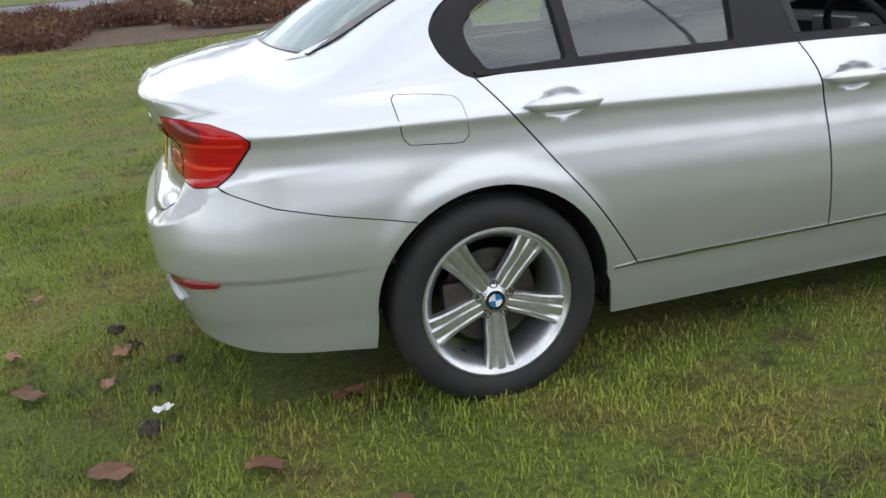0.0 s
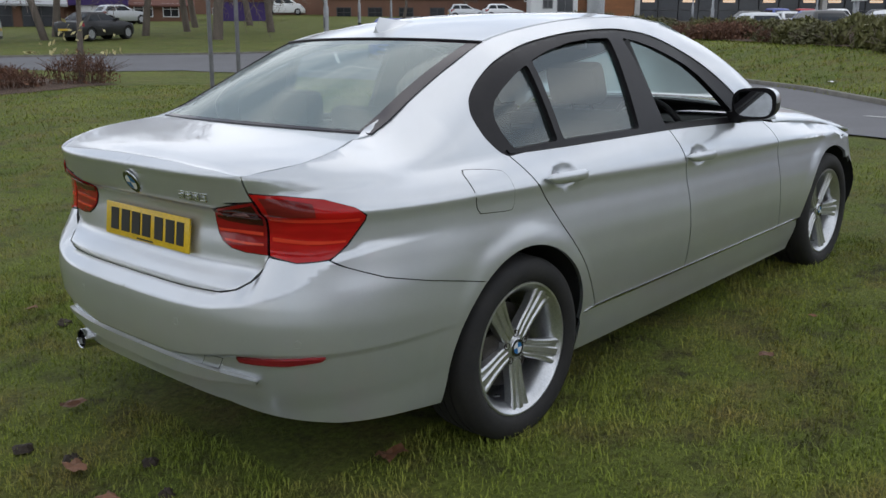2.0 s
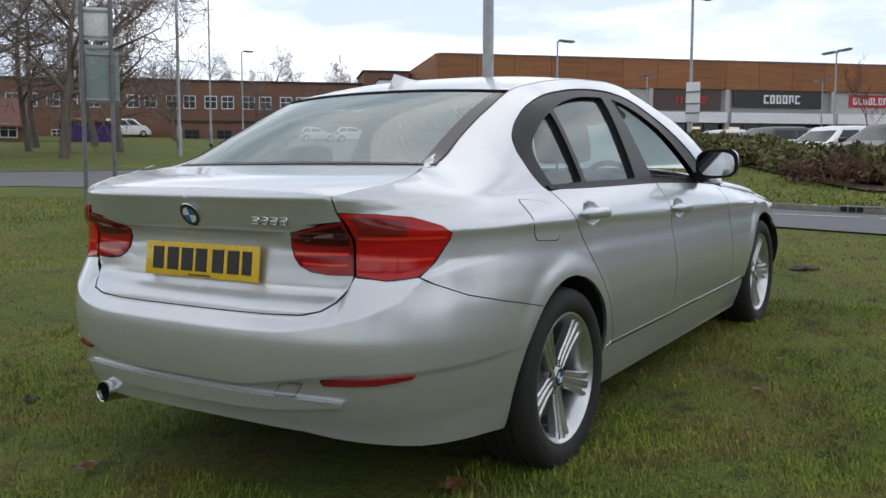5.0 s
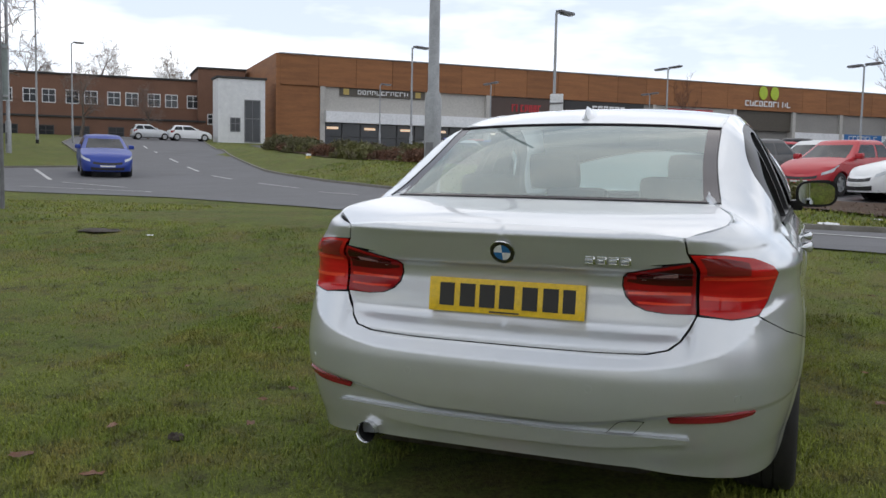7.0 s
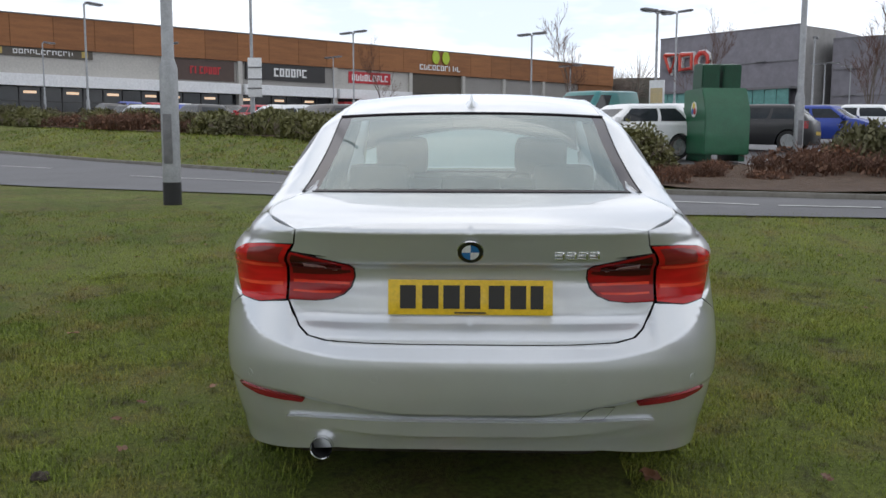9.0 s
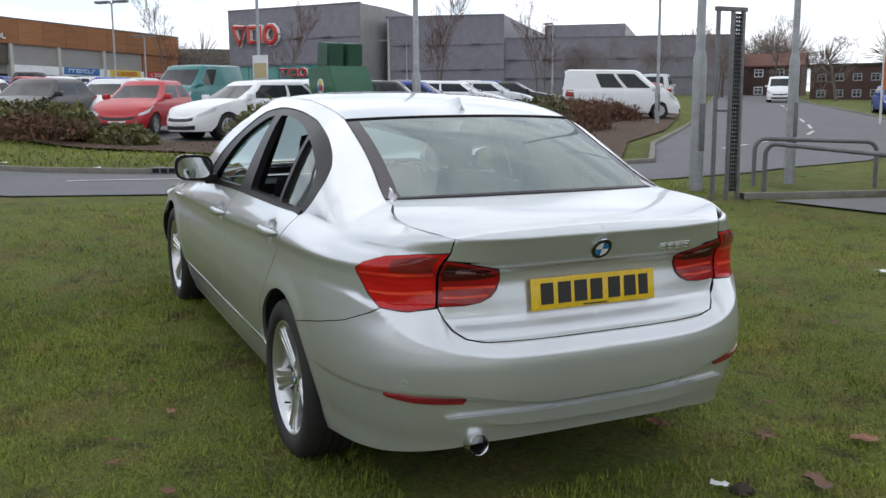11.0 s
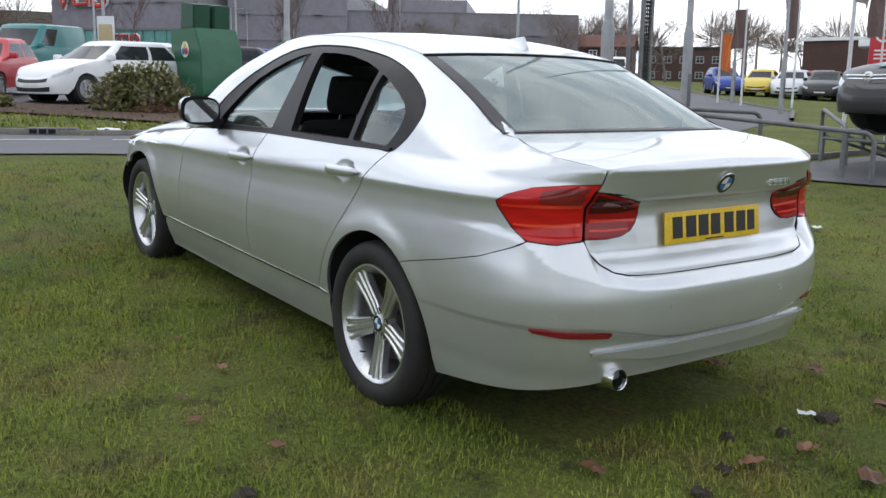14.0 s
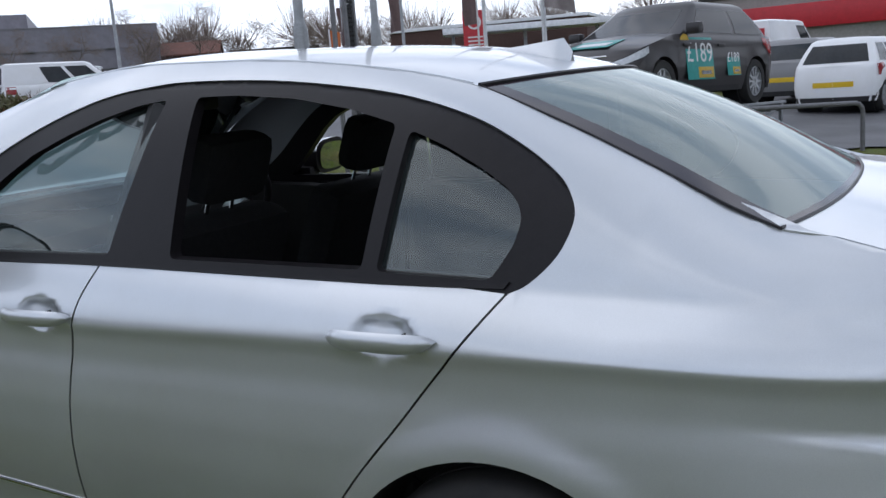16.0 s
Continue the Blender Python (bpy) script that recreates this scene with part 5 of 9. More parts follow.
xs = sorted(set(np.round(np.concatenate([np.arange(-60, 40, 1.0), np.arange(40, 160, 4.0), np.arange(160, 900, 40.0), np.array(GX[:-1])]), 3)))
ysg = sorted(set(np.round(np.concatenate([np.arange(-40, 62, 1.0), np.arange(-600, -40, 20.0), np.arange(62, 700, 13.0)]), 3)))
NX, NY = len(xs), len(ysg)
gv = []
for x in xs:
    for y in ysg:
        z = ground_z(x, y)
        if abs(x) < 7 and abs(y) < 9:
            z += 0.004 * noise.noise(Vector((x * 0.5, y * 0.5, 3.0)))
        gv.append((x, y, z - 0.006))
gf = [(a * NY + b, (a + 1) * NY + b, (a + 1) * NY + b + 1, a * NY + b + 1) for a in range(NX - 1) for b in range(NY - 1)]
GROUND = tagged(new("ground", mesh_of("ground", gv, gf, TURF)), "damp green lawn with yellowed and bare patches", "grass", "", "structure")


def flat_on_ground(name, outline, mat, lift, label, category, kind="structure", step=4.0, thick=0.0):
    v, f = cut_sheet(outline, step)
    bm = bmesh.new()
    vs = [bm.verts.new((x, y, ground_z(x, y) + lift)) for x, y in v]
    for t in f:
        fc = bm.faces.new([vs[k] for k in t])
        fc.normal_update()
        if fc.normal.z < 0:
            fc.normal_flip()
    # bends of the ground
    for gx in GX[1:-2]:
        geom = list(bm.verts) + list(bm.edges) + list(bm.faces)
        bmesh.ops.bisect_plane(bm, geom=geom, plane_co=(gx, 0, 0), plane_no=(1, 0, 0))
    bmesh.ops.bisect_plane(bm, geom=list(bm.verts) + list(bm.edges) + list(bm.faces), plane_co=(0, 22, 0), plane_no=(0, 1, 0))
    for w in bm.verts:
        w.co.z = ground_z(w.co.x, w.co.y) + lift
    if thick:
        res = bmesh.ops.extrude_face_region(bm, geom=list(bm.faces))
        for w in res["geom"]:
            if isinstance(w, bmesh.types.BMVert):
                w.co.z -= thick
    me = bpy.data.meshes.new(name)
    bm.to_mesh(me)
    bm.free()
    me.materials.append(mat)
    ob = new(name, me)
    return tagged(ob, label, category, "", kind)


ROAD_NEAR = [(15, -24.5), (11.4, -19), (9.3, -14.5), (7.7, -11.7), (6.7, -8), (6.3, -4.5), (6.5, -1.7), (6.95, 0), (7.7, 1.9), (9.2, 2.9), (10.2, 5.1), (11.6, 8.1), (13.1, 12.5), (13.4, 17.3), (14.2, 21.6), (13.6, 23.2), (11, 24.5), (8.1, 27.5), (6.0, 30), (3, 33), (-5, 37), (-40, 47)]
ROAD_FAR_L = [(-40, 54), (-5, 44), (3, 38), (7.5, 33.2), (13.6, 32.2), (19.5, 30.1), (23.3, 28.7), (27, 27.6), (30.5, 29)]
SIDE_L = [(36, 37), (50, 52), (66, 66), (80, 72)]
SIDE_R = [(84, 64), (69.6, 53.6), (42.9, 32), (28.4, 19.1), (23.6, 14.4), (18.3, 8.1), (14.6, 3.8), (11.9, 1.5), (10.3, -0.8), (9.7, -2.7), (8.5, -5.5), (9.2, -8.2)]
ROAD2_L = [(14, -12.0), (30, -27.5), (55, -50), (110, -100)]
ROAD2_R = [(104, -107), (47.5, -53), (27.8, -36)]
flat_on_ground("road", ROAD_NEAR + ROAD_FAR_L + SIDE_L + SIDE_R + ROAD2_L + ROAD2_R, ASPHALT, 0.012, "grey worn asphalt road with white markings", "road")


def strip(name, line, half, mat, lift, high, label, category, kind="structure"):
    """A low bar along a line on the ground, such as a kerb."""
    bm = bmesh.new()
    pts = []
    for (ax, ay), (bx, by) in zip(line, line[1:]):
        n = max(1, int(math.hypot(bx - ax, by - ay) / 1.5))
        pts += [(ax + (bx - ax) * k / n, ay + (by - ay) * k / n) for k in range(n)]
    pts.append(line[-1])
    rows = []
    for k, (x, y) in enumerate(pts):
        a, b = pts[max(k - 1, 0)], pts[min(k + 1, len(pts) - 1)]
        dx, dy = b[0] - a[0], b[1] - a[1]
        ln = math.hypot(dx, dy)
        nx, ny = -dy / ln * half, dx / ln * half
        z = ground_z(x, y) + lift
        c = min(0.015, high * 0.4)
        rows.append([bm.verts.new(p) for p in ((x - nx, y - ny, z - 0.02), (x - nx, y - ny, z + high - c), (x - nx * 0.85, y - ny * 0.85, z + high), (x + nx * 0.85, y + ny * 0.85, z + high), (x + nx, y + ny, z + high - c), (x + nx, y + ny, z - 0.02))])
    for a, b in zip(rows, rows[1:]):
        for j in range(5):
            bm.faces.new((a[j], b[j], b[j + 1], a[j + 1]))
    return solid(name, bm, mat, label, category, "", kind)


strip("kerb", SIDE_R[1:] + ROAD2_L, 0.06, KERB, 0.0, 0.085, "weathered concrete kerb along the verge", "kerb")
strip("kerb", ROAD_FAR_L + SIDE_L, 0.06, KERB, 0.0, 0.085, "weathered concrete kerb along the verge", "kerb")
strip("kerb", ROAD2_R + [(15, -24.5), (11.6, -19.3)], 0.06, KERB, 0.0, 0.085, "weathered concrete kerb along the verge", "kerb")
strip("edge_kerb", [(4.9, -6.2), (4.55, -8.2), (4.9, -11.8), (5.1, -15)], 0.05, KERB, 0.0, 0.07, "raised concrete edging of the display lawn", "kerb")


def marks(segments, width=0.11):
    for k, ((ax, ay), (bx, by)) in enumerate(segments):
        dx, dy = bx - ax, by - ay
        ln = math.hypot(dx, dy)
        nx, ny = -dy / ln * width / 2, dx / ln * width / 2
        n = max(1, int(ln / 0.6))
        bm = bmesh.new()
        rows = [[bm.verts.new((ax + dx * j / n + s * nx, ay + dy * j / n + s * ny, ground_z(ax + dx * j / n, ay + dy * j / n) + 0.02)) for s in (-1, 1)] for j in range(n + 1)]
        for a, b in zip(rows, rows[1:]):
            bm.faces.new((a[0], b[0], b[1], a[1]))
        solid("road_marking", bm, PAINT_WHITE, "worn white paint line on the road", "road marking", "road markings", "structure", smooth=False)


marks([((17.4, 11.1), (16.4, 9.45)), ((13.9, 6.7), (12.2, 3.35)), ((9.8, 1.2), (9.3, -0.5), ), ((9.15, -0.75), (7.4, -3.5)), ((7.3, -3.7), (7.0, -4.8)), ((19.2, 12.8), (21.4, 15.6)), ((23.6, 18.2), (26.0, 20.8)), ((28.5, 23.3), (31, 25.8)), ((34, 28.7), (37, 31.6)), ((40.5, 35), (44, 38.4)), ((48, 42.3), (52, 46))])
marks([((13.8, -15.2), (15.3, -18.0)), ((16.4, -19.6), (18.2, -21.8)), ((19.6, -23.2), (21.8, -25.4)), ((23.4, -26.9), (26, -29.4)), ((28, -31.3), (31, -34.2)), ((33.5, -36.6), (37, -39.9)), ((40, -42.8), (44, -46.6)), ((12.3, -12.6), (13.3, -14.3))])
marks([((15.0, 14.6), (15.9, 20.0)), ((16.4, 21.6), (19.5, 26.4)), ((20.6, 27.6), (25, 31.6)), ((16.8, 17.0), (19.0, 21.5)), ((19.8, 22.8), (23.6, 27.4))], 0.13)

flat_on_ground("car_park_ground", [(19.5, -1.4), (33.6, 13.7), (48.1, 29.0), (66, 46), (77, 48.5), (146, -22), (150, -40), (110, -62), (60, -44), (34, -27), (22, -16), (18.6, -9), (18.4, -2)], ASPHALT_LOT, 0.02, "dark asphalt car park", "car park", step=8)
flat_on_ground("planting_bed", [(9.9, -5.2), (10.9, -3.5), (13.2, -2.6), (15.5, -1.2), (17.2, 0.6), (24.4, 8.3), (31.5, 16.0), (45.8, 31.3), (48.0, 29.1), (33.5, 13.8), (26.4, 6.2), (19.3, -1.3), (18.4, -3), (18.6, -9), (22, -16), (34, -27), (31, -27.0), (20, -17.2), (15, -12.0), (10.6, -8.6)], MULCH, 0.04, "brown mulched planting bed", "soil", step=1.3)
flat_on_ground("dealer_forecourt", [(4.6, -6.4), (4.3, -8.2), (4.6, -11.8), (4.8, -16), (3, -30), (-30, -34), (-30, -13.4), (-3, -11.6), (0.2, -11.0), (2.4, -8.2), (3.6, -7.0)], ASPHALT_LOT, 0.02, "wet dark asphalt forecourt", "forecourt", step=6)
flat_on_ground("bare_soil_strip", [(-14, 25), (-5.1, 21.5), (-1.7, 19.2), (1.3, 19.2), (3.9, 18.5), (5.1, 17.0), (6.5, 16.5), (8.2, 17.2), (8.8, 20), (8.6, 24), (7.4, 26.8), (5.2, 29), (0, 32.6), (-14, 38)], MULCH, 0.008, "strip of bare brown soil along the road", "soil", step=2.5)

# ---- street furniture ----
GALV = material("galvanised_steel", (0.36, 0.37, 0.38), (0.26, 0.27, 0.28), scale=6, rough=0.5, metal=0.5, bump=0.1)
GALV_DARK = material("weathered_grey_steel", (0.2, 0.2, 0.21), (0.14, 0.14, 0.145), scale=9, rough=0.6, metal=0.4)
BLACK_PAINT = material("flat_black_paint", (0.015, 0.015, 0.016), rough=0.7, scale=10)
LAMP_GLASS = material("lamp_diffuser", (0.55, 0.56, 0.56), rough=0.3, scale=5)
WHITE_SHEET = material("white_painted_sheet", (0.72, 0.73, 0.73), (0.6, 0.61, 0.62), scale=2, rough=0.5)
GREY_BACK = material("grey_sign_back", (0.26, 0.30, 0.30), (0.2, 0.235, 0.235), scale=2, rough=0.6)


def lamp_post(x, y, top, r=0.06, head=None, black_foot=False, label="tall grey galvanised street lamp post", base=None, door=True):
    """A stepped post with a base compartment; head: (dx, dy) of each arm, or None."""
    z0 = ground_z(x, y) if base is None else base
    e = thing("street_lamp", label, "street lamp", Matrix.Translation((x, y, z0)), "street lamps")
    hgt = top - z0
    bm = bmesh.new()
    step = min(1.75, hgt * 0.3)
    lathe(bm, [(r * 1.5, -0.1), (r * 1.5, step - 0.1), (r * 1.1, step), (r, step + 0.02), (r * 0.75, hgt)], 16, "Z")
    part("post", bm, GALV, e)
    if door:
        bm = bmesh.new()
        box(bm, -r * 1.62, -r * 0.75, 0.5, -r * 1.3, r * 0.75, 1.1, 0.01)
        part("access_door", bm, GALV_DARK, e)
    if black_foot:
        bm = bmesh.new()
        lathe(bm, [(r * 1.54, -0.05), (r * 1.54, 0.27), (r * 1.5, 0.272)], 16, "Z")
        part("foot_band", bm, BLACK_PAINT, e, "black painted foot")
    for dx, dy in head or ():
        ln = math.hypot(dx, dy)
        a = math.atan2(dy, dx)
        bm = bmesh.new()
        tube(bm, [(0, 0, hgt - 0.05), (dx * 0.3, dy * 0.3, hgt + 0.06)], r * 0.5, 8)
        part("arm", bm, GALV, e)
        bm = bmesh.new()
        box(bm, 0, -0.14, -0.05, ln, 0.14, 0.06, 0.04, Matrix.Translation((dx * 0.15, dy * 0.15, hgt + 0.06)) @ Matrix.Rotation(a, 4, "Z"))
        hd = part("lamp_head", bm, GALV_DARK, e)
        bm = bmesh.new()
        box(bm, ln * 0.25, -0.1, -0.075, ln * 0.92, 0.1, -0.052, 0.008, Matrix.Translation((dx * 0.15, dy * 0.15, hgt + 0.06)) @ Matrix.Rotation(a, 4, "Z"))
        part("diffuser", bm, LAMP_GLASS, hd)
    return e


lamp_post(7.3, 3.68, 9.5, 0.072, black_foot=True, label="tall galvanised lamp post with black foot on the lawn")
lamp_post(5.75, -7.85, 9.0, 0.046, label="tall galvanised lamp post beside the hoop barriers")
lamp_post(5.62, -6.1, 9.0, 0.056, label="tall galvanised post beside the caged panel")
lamp_post(28.4, 7.75, 7.0, 0.06, [(0.8, -0.3)], label="car park lamp post with a notice panel")
lamp_post(18.9, -8.0, 9.0, 0.075)
lamp_post(42.0, 19.4, 8.0, 0.06, [(0.9, -0.4)])
lamp_post(55.7, 7.7, 8.1, 0.06, [(0.8, 0.8), (-0.8, -0.8)])
lamp_post(46.3, -3.2, 6.9, 0.055, [(0.6, 0.6), (-0.6, -0.6)])
lamp_post(62.5, 21.9, 8.1, 0.06, [(0.7, 0.7), (-0.7, -0.7)])
lamp_post(32.6, -7.2, 6.2, 0.06, [(0.5, -0.6), (-0.5, 0.6)])
lamp_post(75.4, 12.0, 8.3, 0.06, [(0.7, 0.7), (-0.7, -0.7)])
lamp_post(70.8, -7.9, 7.2, 0.06, [(0.7, 0.7), (-0.7, -0.7)])
lamp_post(47.9, -18.9, 6.9, 0.06, [(0.7, -0.3)])
lamp_post(71.1, -28.3, 7.4, 0.06, [(0.7, 0.7), (-0.7, -0.7)])
lamp_post(54.8, -12.8, 9.2, 0.07, [(0.9, 0.6), (-0.9, -0.6)])
lamp_post(23.7, -19.8, 5.7, 0.06, [(-0.5, -0.7)])
lamp_post(21.0, -29.2, 6.7, 0.055, [(-0.5, 0.2)])
lamp_post(14.2, -22.6, 8.0, 0.05)
lamp_post(46.3, 50.7, 14.0, 0.075, black_foot=True)
lamp_post(50.0, 51.0, 10.5, 0.06, [(0.7, -0.4)])
lamp_post(33.1, 39.1, 14.0, 0.10)
lamp_post(64, 32, 8.4, 0.06, [(0.9, -0.4)])
lamp_post(90, -38, 8.8, 0.06, [(0.7, 0.7), (-0.7, -0.7)])
lamp_post(60, -38, 8.2, 0.06, [(0.7, 0.3)])

# notice panels on car-park posts
PRINT_TAN = material("faded_yellow_print", (0.55, 0.42, 0.2), (0.45, 0.38, 0.25), scale=3, rough=0.6)
for x, y, z0, z1, half, turn, prt in ((28.33, 7.6, 2.75, 4.1, 0.24, 0, None), (32.5, -7.3, 2.6, 3.6, 0.32, -40, PRINT_TAN)):
    e = thing("notice_panel", "white framed notice panel fixed to a lamp post", "sign", Matrix.Translation((x, y, z0)) @ Matrix.Rotation(radians(turn), 4, "Z"), "notice panels")
    bm = bmesh.new()
    box(bm, -0.16, -half, 0, -0.1, half, z1 - z0, 0.015)
    pn = part("panel", bm, WHITE_SHEET, e)
    if prt:
        bm = bmesh.new()
        box(bm, -0.166, -half * 0.82, (z1 - z0) * 0.12, -0.162, half * 0.82, (z1 - z0) * 0.7)
        part("print", bm, prt, pn)
    else:
        for zz in (0.3, 0.62, 1.02):
            bm = bmesh.new()
            box(bm, -0.19, -half * 1.05, zz - 0.02, -0.161, half * 1.05, zz + 0.02)
            part("rail", bm, GALV_DARK, pn)

# road sign seen from behind
e = thing("road_sign", "grey back of a large road sign on two posts", "road sign", Matrix.Translation((7.2, 11.45, ground_z(7.2, 11.45))))
ang = Matrix.Rotation(radians(48), 4, "Z")
for k in (-0.24, 0.24):
    bm = bmesh.new()
    lathe(bm, [(0.038, -0.2), (0.038, 3.62), (0.0001, 3.63)], 14, "Z")
    bmesh.ops.transform(bm, matrix=ang @ Matrix.Translation((0, k, 0)), verts=bm.verts)
    part("post", bm, GALV_DARK, e)
for z0, z1, y0, y1, mt in ((1.76, 2.66, -0.36, 0.30, GREY_BACK), (2.84, 3.40, -0.26, 0.26, WHITE_SHEET), (2.67, 2.76, -0.20, 0.20, GALV)):
    bm = bmesh.new()
    box(bm, 0.05, y0, z0, 0.066, y1, z1, 0.004, ang)
    pl = part("panel", bm, mt, e)
    for zz in ((z0 + 0.06, z1 - 0.06) if z1 - z0 > 0.2 else ((z0 + z1) / 2,)):
        bm = bmesh.new()
        box(bm, 0.030, y0, zz - 0.022, 0.049, y1, zz + 0.022, 0.004, ang)
        part("rail", bm, GALV, pl)

# bollard at the junction
e = thing("verge_marker", "short white marker post on the verge", "marker post", Matrix.Translation((36.5, 22.6, ground_z(36.5))))
bm = bmesh.new()
box(bm, -0.1, -0.1, 0, 0.1, 0.1, 0.75, 0.03)
part("post", bm, WHITE_SHEET, e)
bm = bmesh.new()
box(bm, -0.105, -0.105, 0.45, 0.105, 0.105, 0.65, 0.02)
part("band", bm, material("yellow_band", (0.6, 0.42, 0.05), rough=0.5, scale=5), e)

# hoop barriers beside the forecourt
HOOP_STEEL = GALV_DARK


def hoop(a, b, high, label):
    za, zb = ground_z(*a), ground_z(*b)
    d = Vector((b[0] - a[0], b[1] - a[1], 0))
    ln = d.length
    d.normalize()
    r = 0.14
    pts = [(a[0], a[1], za - 0.1), (a[0], a[1], za + high - r)]
    for k in range(1, 7):
        t = radians(90 * k / 6)
        pts.append((a[0] + d.x * r * (1 - math.cos(t)), a[1] + d.y * r * (1 - math.cos(t)), za + high - r + r * math.sin(t)))
    for k in range(0, 7):
        t = radians(90 * k / 6)
        pts.append((b[0] - d.x * r * (1 - math.sin(t)), b[1] - d.y * r * (1 - math.sin(t)), zb + high - r + r * math.cos(t)))
    pts.append((b[0], b[1], zb - 0.1))
    bm = bmesh.new()
    tube(bm, pts, 0.03, 10)
    solid("hoop_barrier", bm, HOOP_STEEL, label, "barrier", "hoop barriers")


hoop((5.2, -6.85), (2.9, -7.9), 0.62, "low grey steel hoop barrier on the lawn edge")
hoop((5.75, -7.2), (5.1, -8.75), 0.62, "low grey steel hoop barrier behind the lawn edge")
hoop((3.35, -8.0), (5.1, -10.3), 0.66, "low grey steel hoop barrier beside the display ramp")
hoop((2.3, -8.6), (0.25, -10.75), 0.62, "low grey steel hoop barrier along the forecourt")
hoop((-0.6, -11.0), (-2.8, -11.8), 0.62, "low grey steel hoop barrier along the forecourt")

# caged panel between the posts
e = thing("caged_post_panel", "dark mesh panel on two grey steel posts", "mesh panel", Matrix.Translation((4.9, -5.95, ground_z(4.9))))
for k in (-0.16, 0.0, 0.22):
    bm = bmesh.new()
    box(bm, -0.02, k - 0.02, 0, 0.02, k + 0.02, 2.25, 0.004)
    part("post", bm, GALV_DARK, e)
bm = bmesh.new()
for k in range(44):
    z = 0.1 + k * 0.048
    box(bm, -0.006, -0.16, z, 0.006, 0.0, z + 0.03)
for k in range(5):
    box(bm, -0.008, -0.155 + 0.036 * k, 0.1, 0.008, -0.145 + 0.036 * k, 2.2)
tagged(part("mesh", bm, BLACK_PAINT, e), kind="stuff")
bm = bmesh.new()
box(bm, -0.03, -0.2, 2.22, 0.03, 0.26, 2.27, 0.004)
part("top_rail", bm, GALV_DARK, e)
bm = bmesh.new()
box(bm, -0.02, 0.0, 1.05, 0.02, 0.22, 1.08)
part("middle_rail", bm, GALV_DARK, e)

# ---- the long shop building ----
CLADDING = material("rust_brown_timber_cladding", (0.30, 0.125, 0.045), (0.21, 0.085, 0.032), scale=0.25, fine=2.5, rough=0.75, stretch=(1, 1, 9), bump=0.2, dist=0.02, vary=0.12)
PALE_PANEL = material("pale_stone_panel", (0.47, 0.455, 0.42), (0.40, 0.385, 0.36), scale=0.3, fine=5, rough=0.7)
MID_PANEL = material("grey_render_panel", (0.3, 0.285, 0.265), (0.25, 0.24, 0.225), scale=0.3, fine=5, rough=0.7)
SIGN_DARK = material("dark_sign_board", (0.022, 0.02, 0.02), rough=0.4, scale=3)
SIGN_BROWN = material("brown_sign_board", (0.075, 0.045, 0.035), rough=0.5, scale=3)
SIGN_GREY = material("taupe_sign_board", (0.085, 0.072, 0.055), rough=0.5, scale=3)
WHITE_FASCIA = material("white_fascia", (0.78, 0.79, 0.8), (0.7, 0.71, 0.72), scale=0.5, rough=0.45)
SHOP_GLASS = material("dark_shop_glass", (0.035, 0.038, 0.042), (0.02, 0.022, 0.025), scale=0.4, rough=0.08)
SHOP_FRAME = material("dark_window_frame", (0.05, 0.05, 0.05), rough=0.5, scale=4)
SIGN_RED = material("red_sign", (0.5, 0.02, 0.03), rough=0.4, scale=3)
SIGN_GREEN = material("lime_sign", (0.42, 0.55, 0.03), rough=0.4, scale=3)
SIGN_WHITE = material("white_sign", (0.8, 0.8, 0.8), rough=0.4, scale=3)
SIGN_YELLOW = material("yellow_sign", (0.7, 0.55, 0.04), rough=0.4, scale=3)
SIGN_BLUE = material("blue_sign", (0.03, 0.16, 0.42), rough=0.4, scale=3)
AWNING = material("red_awning_cloth", (0.42, 0.02, 0.03), (0.33, 0.015, 0.02), scale=1, rough=0.8)
WARM_GLOW = bpy.data.materials.new("warm_pane_glow")
WARM_GLOW.use_nodes = True
WARM_GLOW.node_tree.nodes["Principled BSDF"].inputs["Emission Color"].default_value = (1.0, 0.62, 0.32, 1)
WARM_GLOW.node_tree.nodes["Principled BSDF"].inputs["Emission Strength"].default_value = 0.55

ROOF_Z = 13.1
# the building's own space: x along the front (0 at its left end), y outwards, z up from the ground
MALL = thing("shopping_building", "long shop building with rust-brown timber fascia and grey panels", "building",
             Matrix.Translation((76.4, 49.4, 0)) @ Matrix.Rotation(radians(-46), 4, "Z"))
LEN, BACK = 100.0, 30.0


def mall_part(name, x0, x1, z0, z1, out0, out1, mat, parent=None, label="", bevel=0.0):
    """A block of the front: along x0..x1, heights z0..z1, from out0 to out1 in front of the wall line (negative y is outwards)."""
    bm = bmesh.new()
    box(bm, x0, -out1, z0, x1, -out0, z1, bevel)
    return part(name, bm, mat, parent or MALL, label, smooth=False)


def mall_ground(x):
    return ground_z(76.4 + 0.695 * x, 49.4 - 0.719 * x) - 0.4


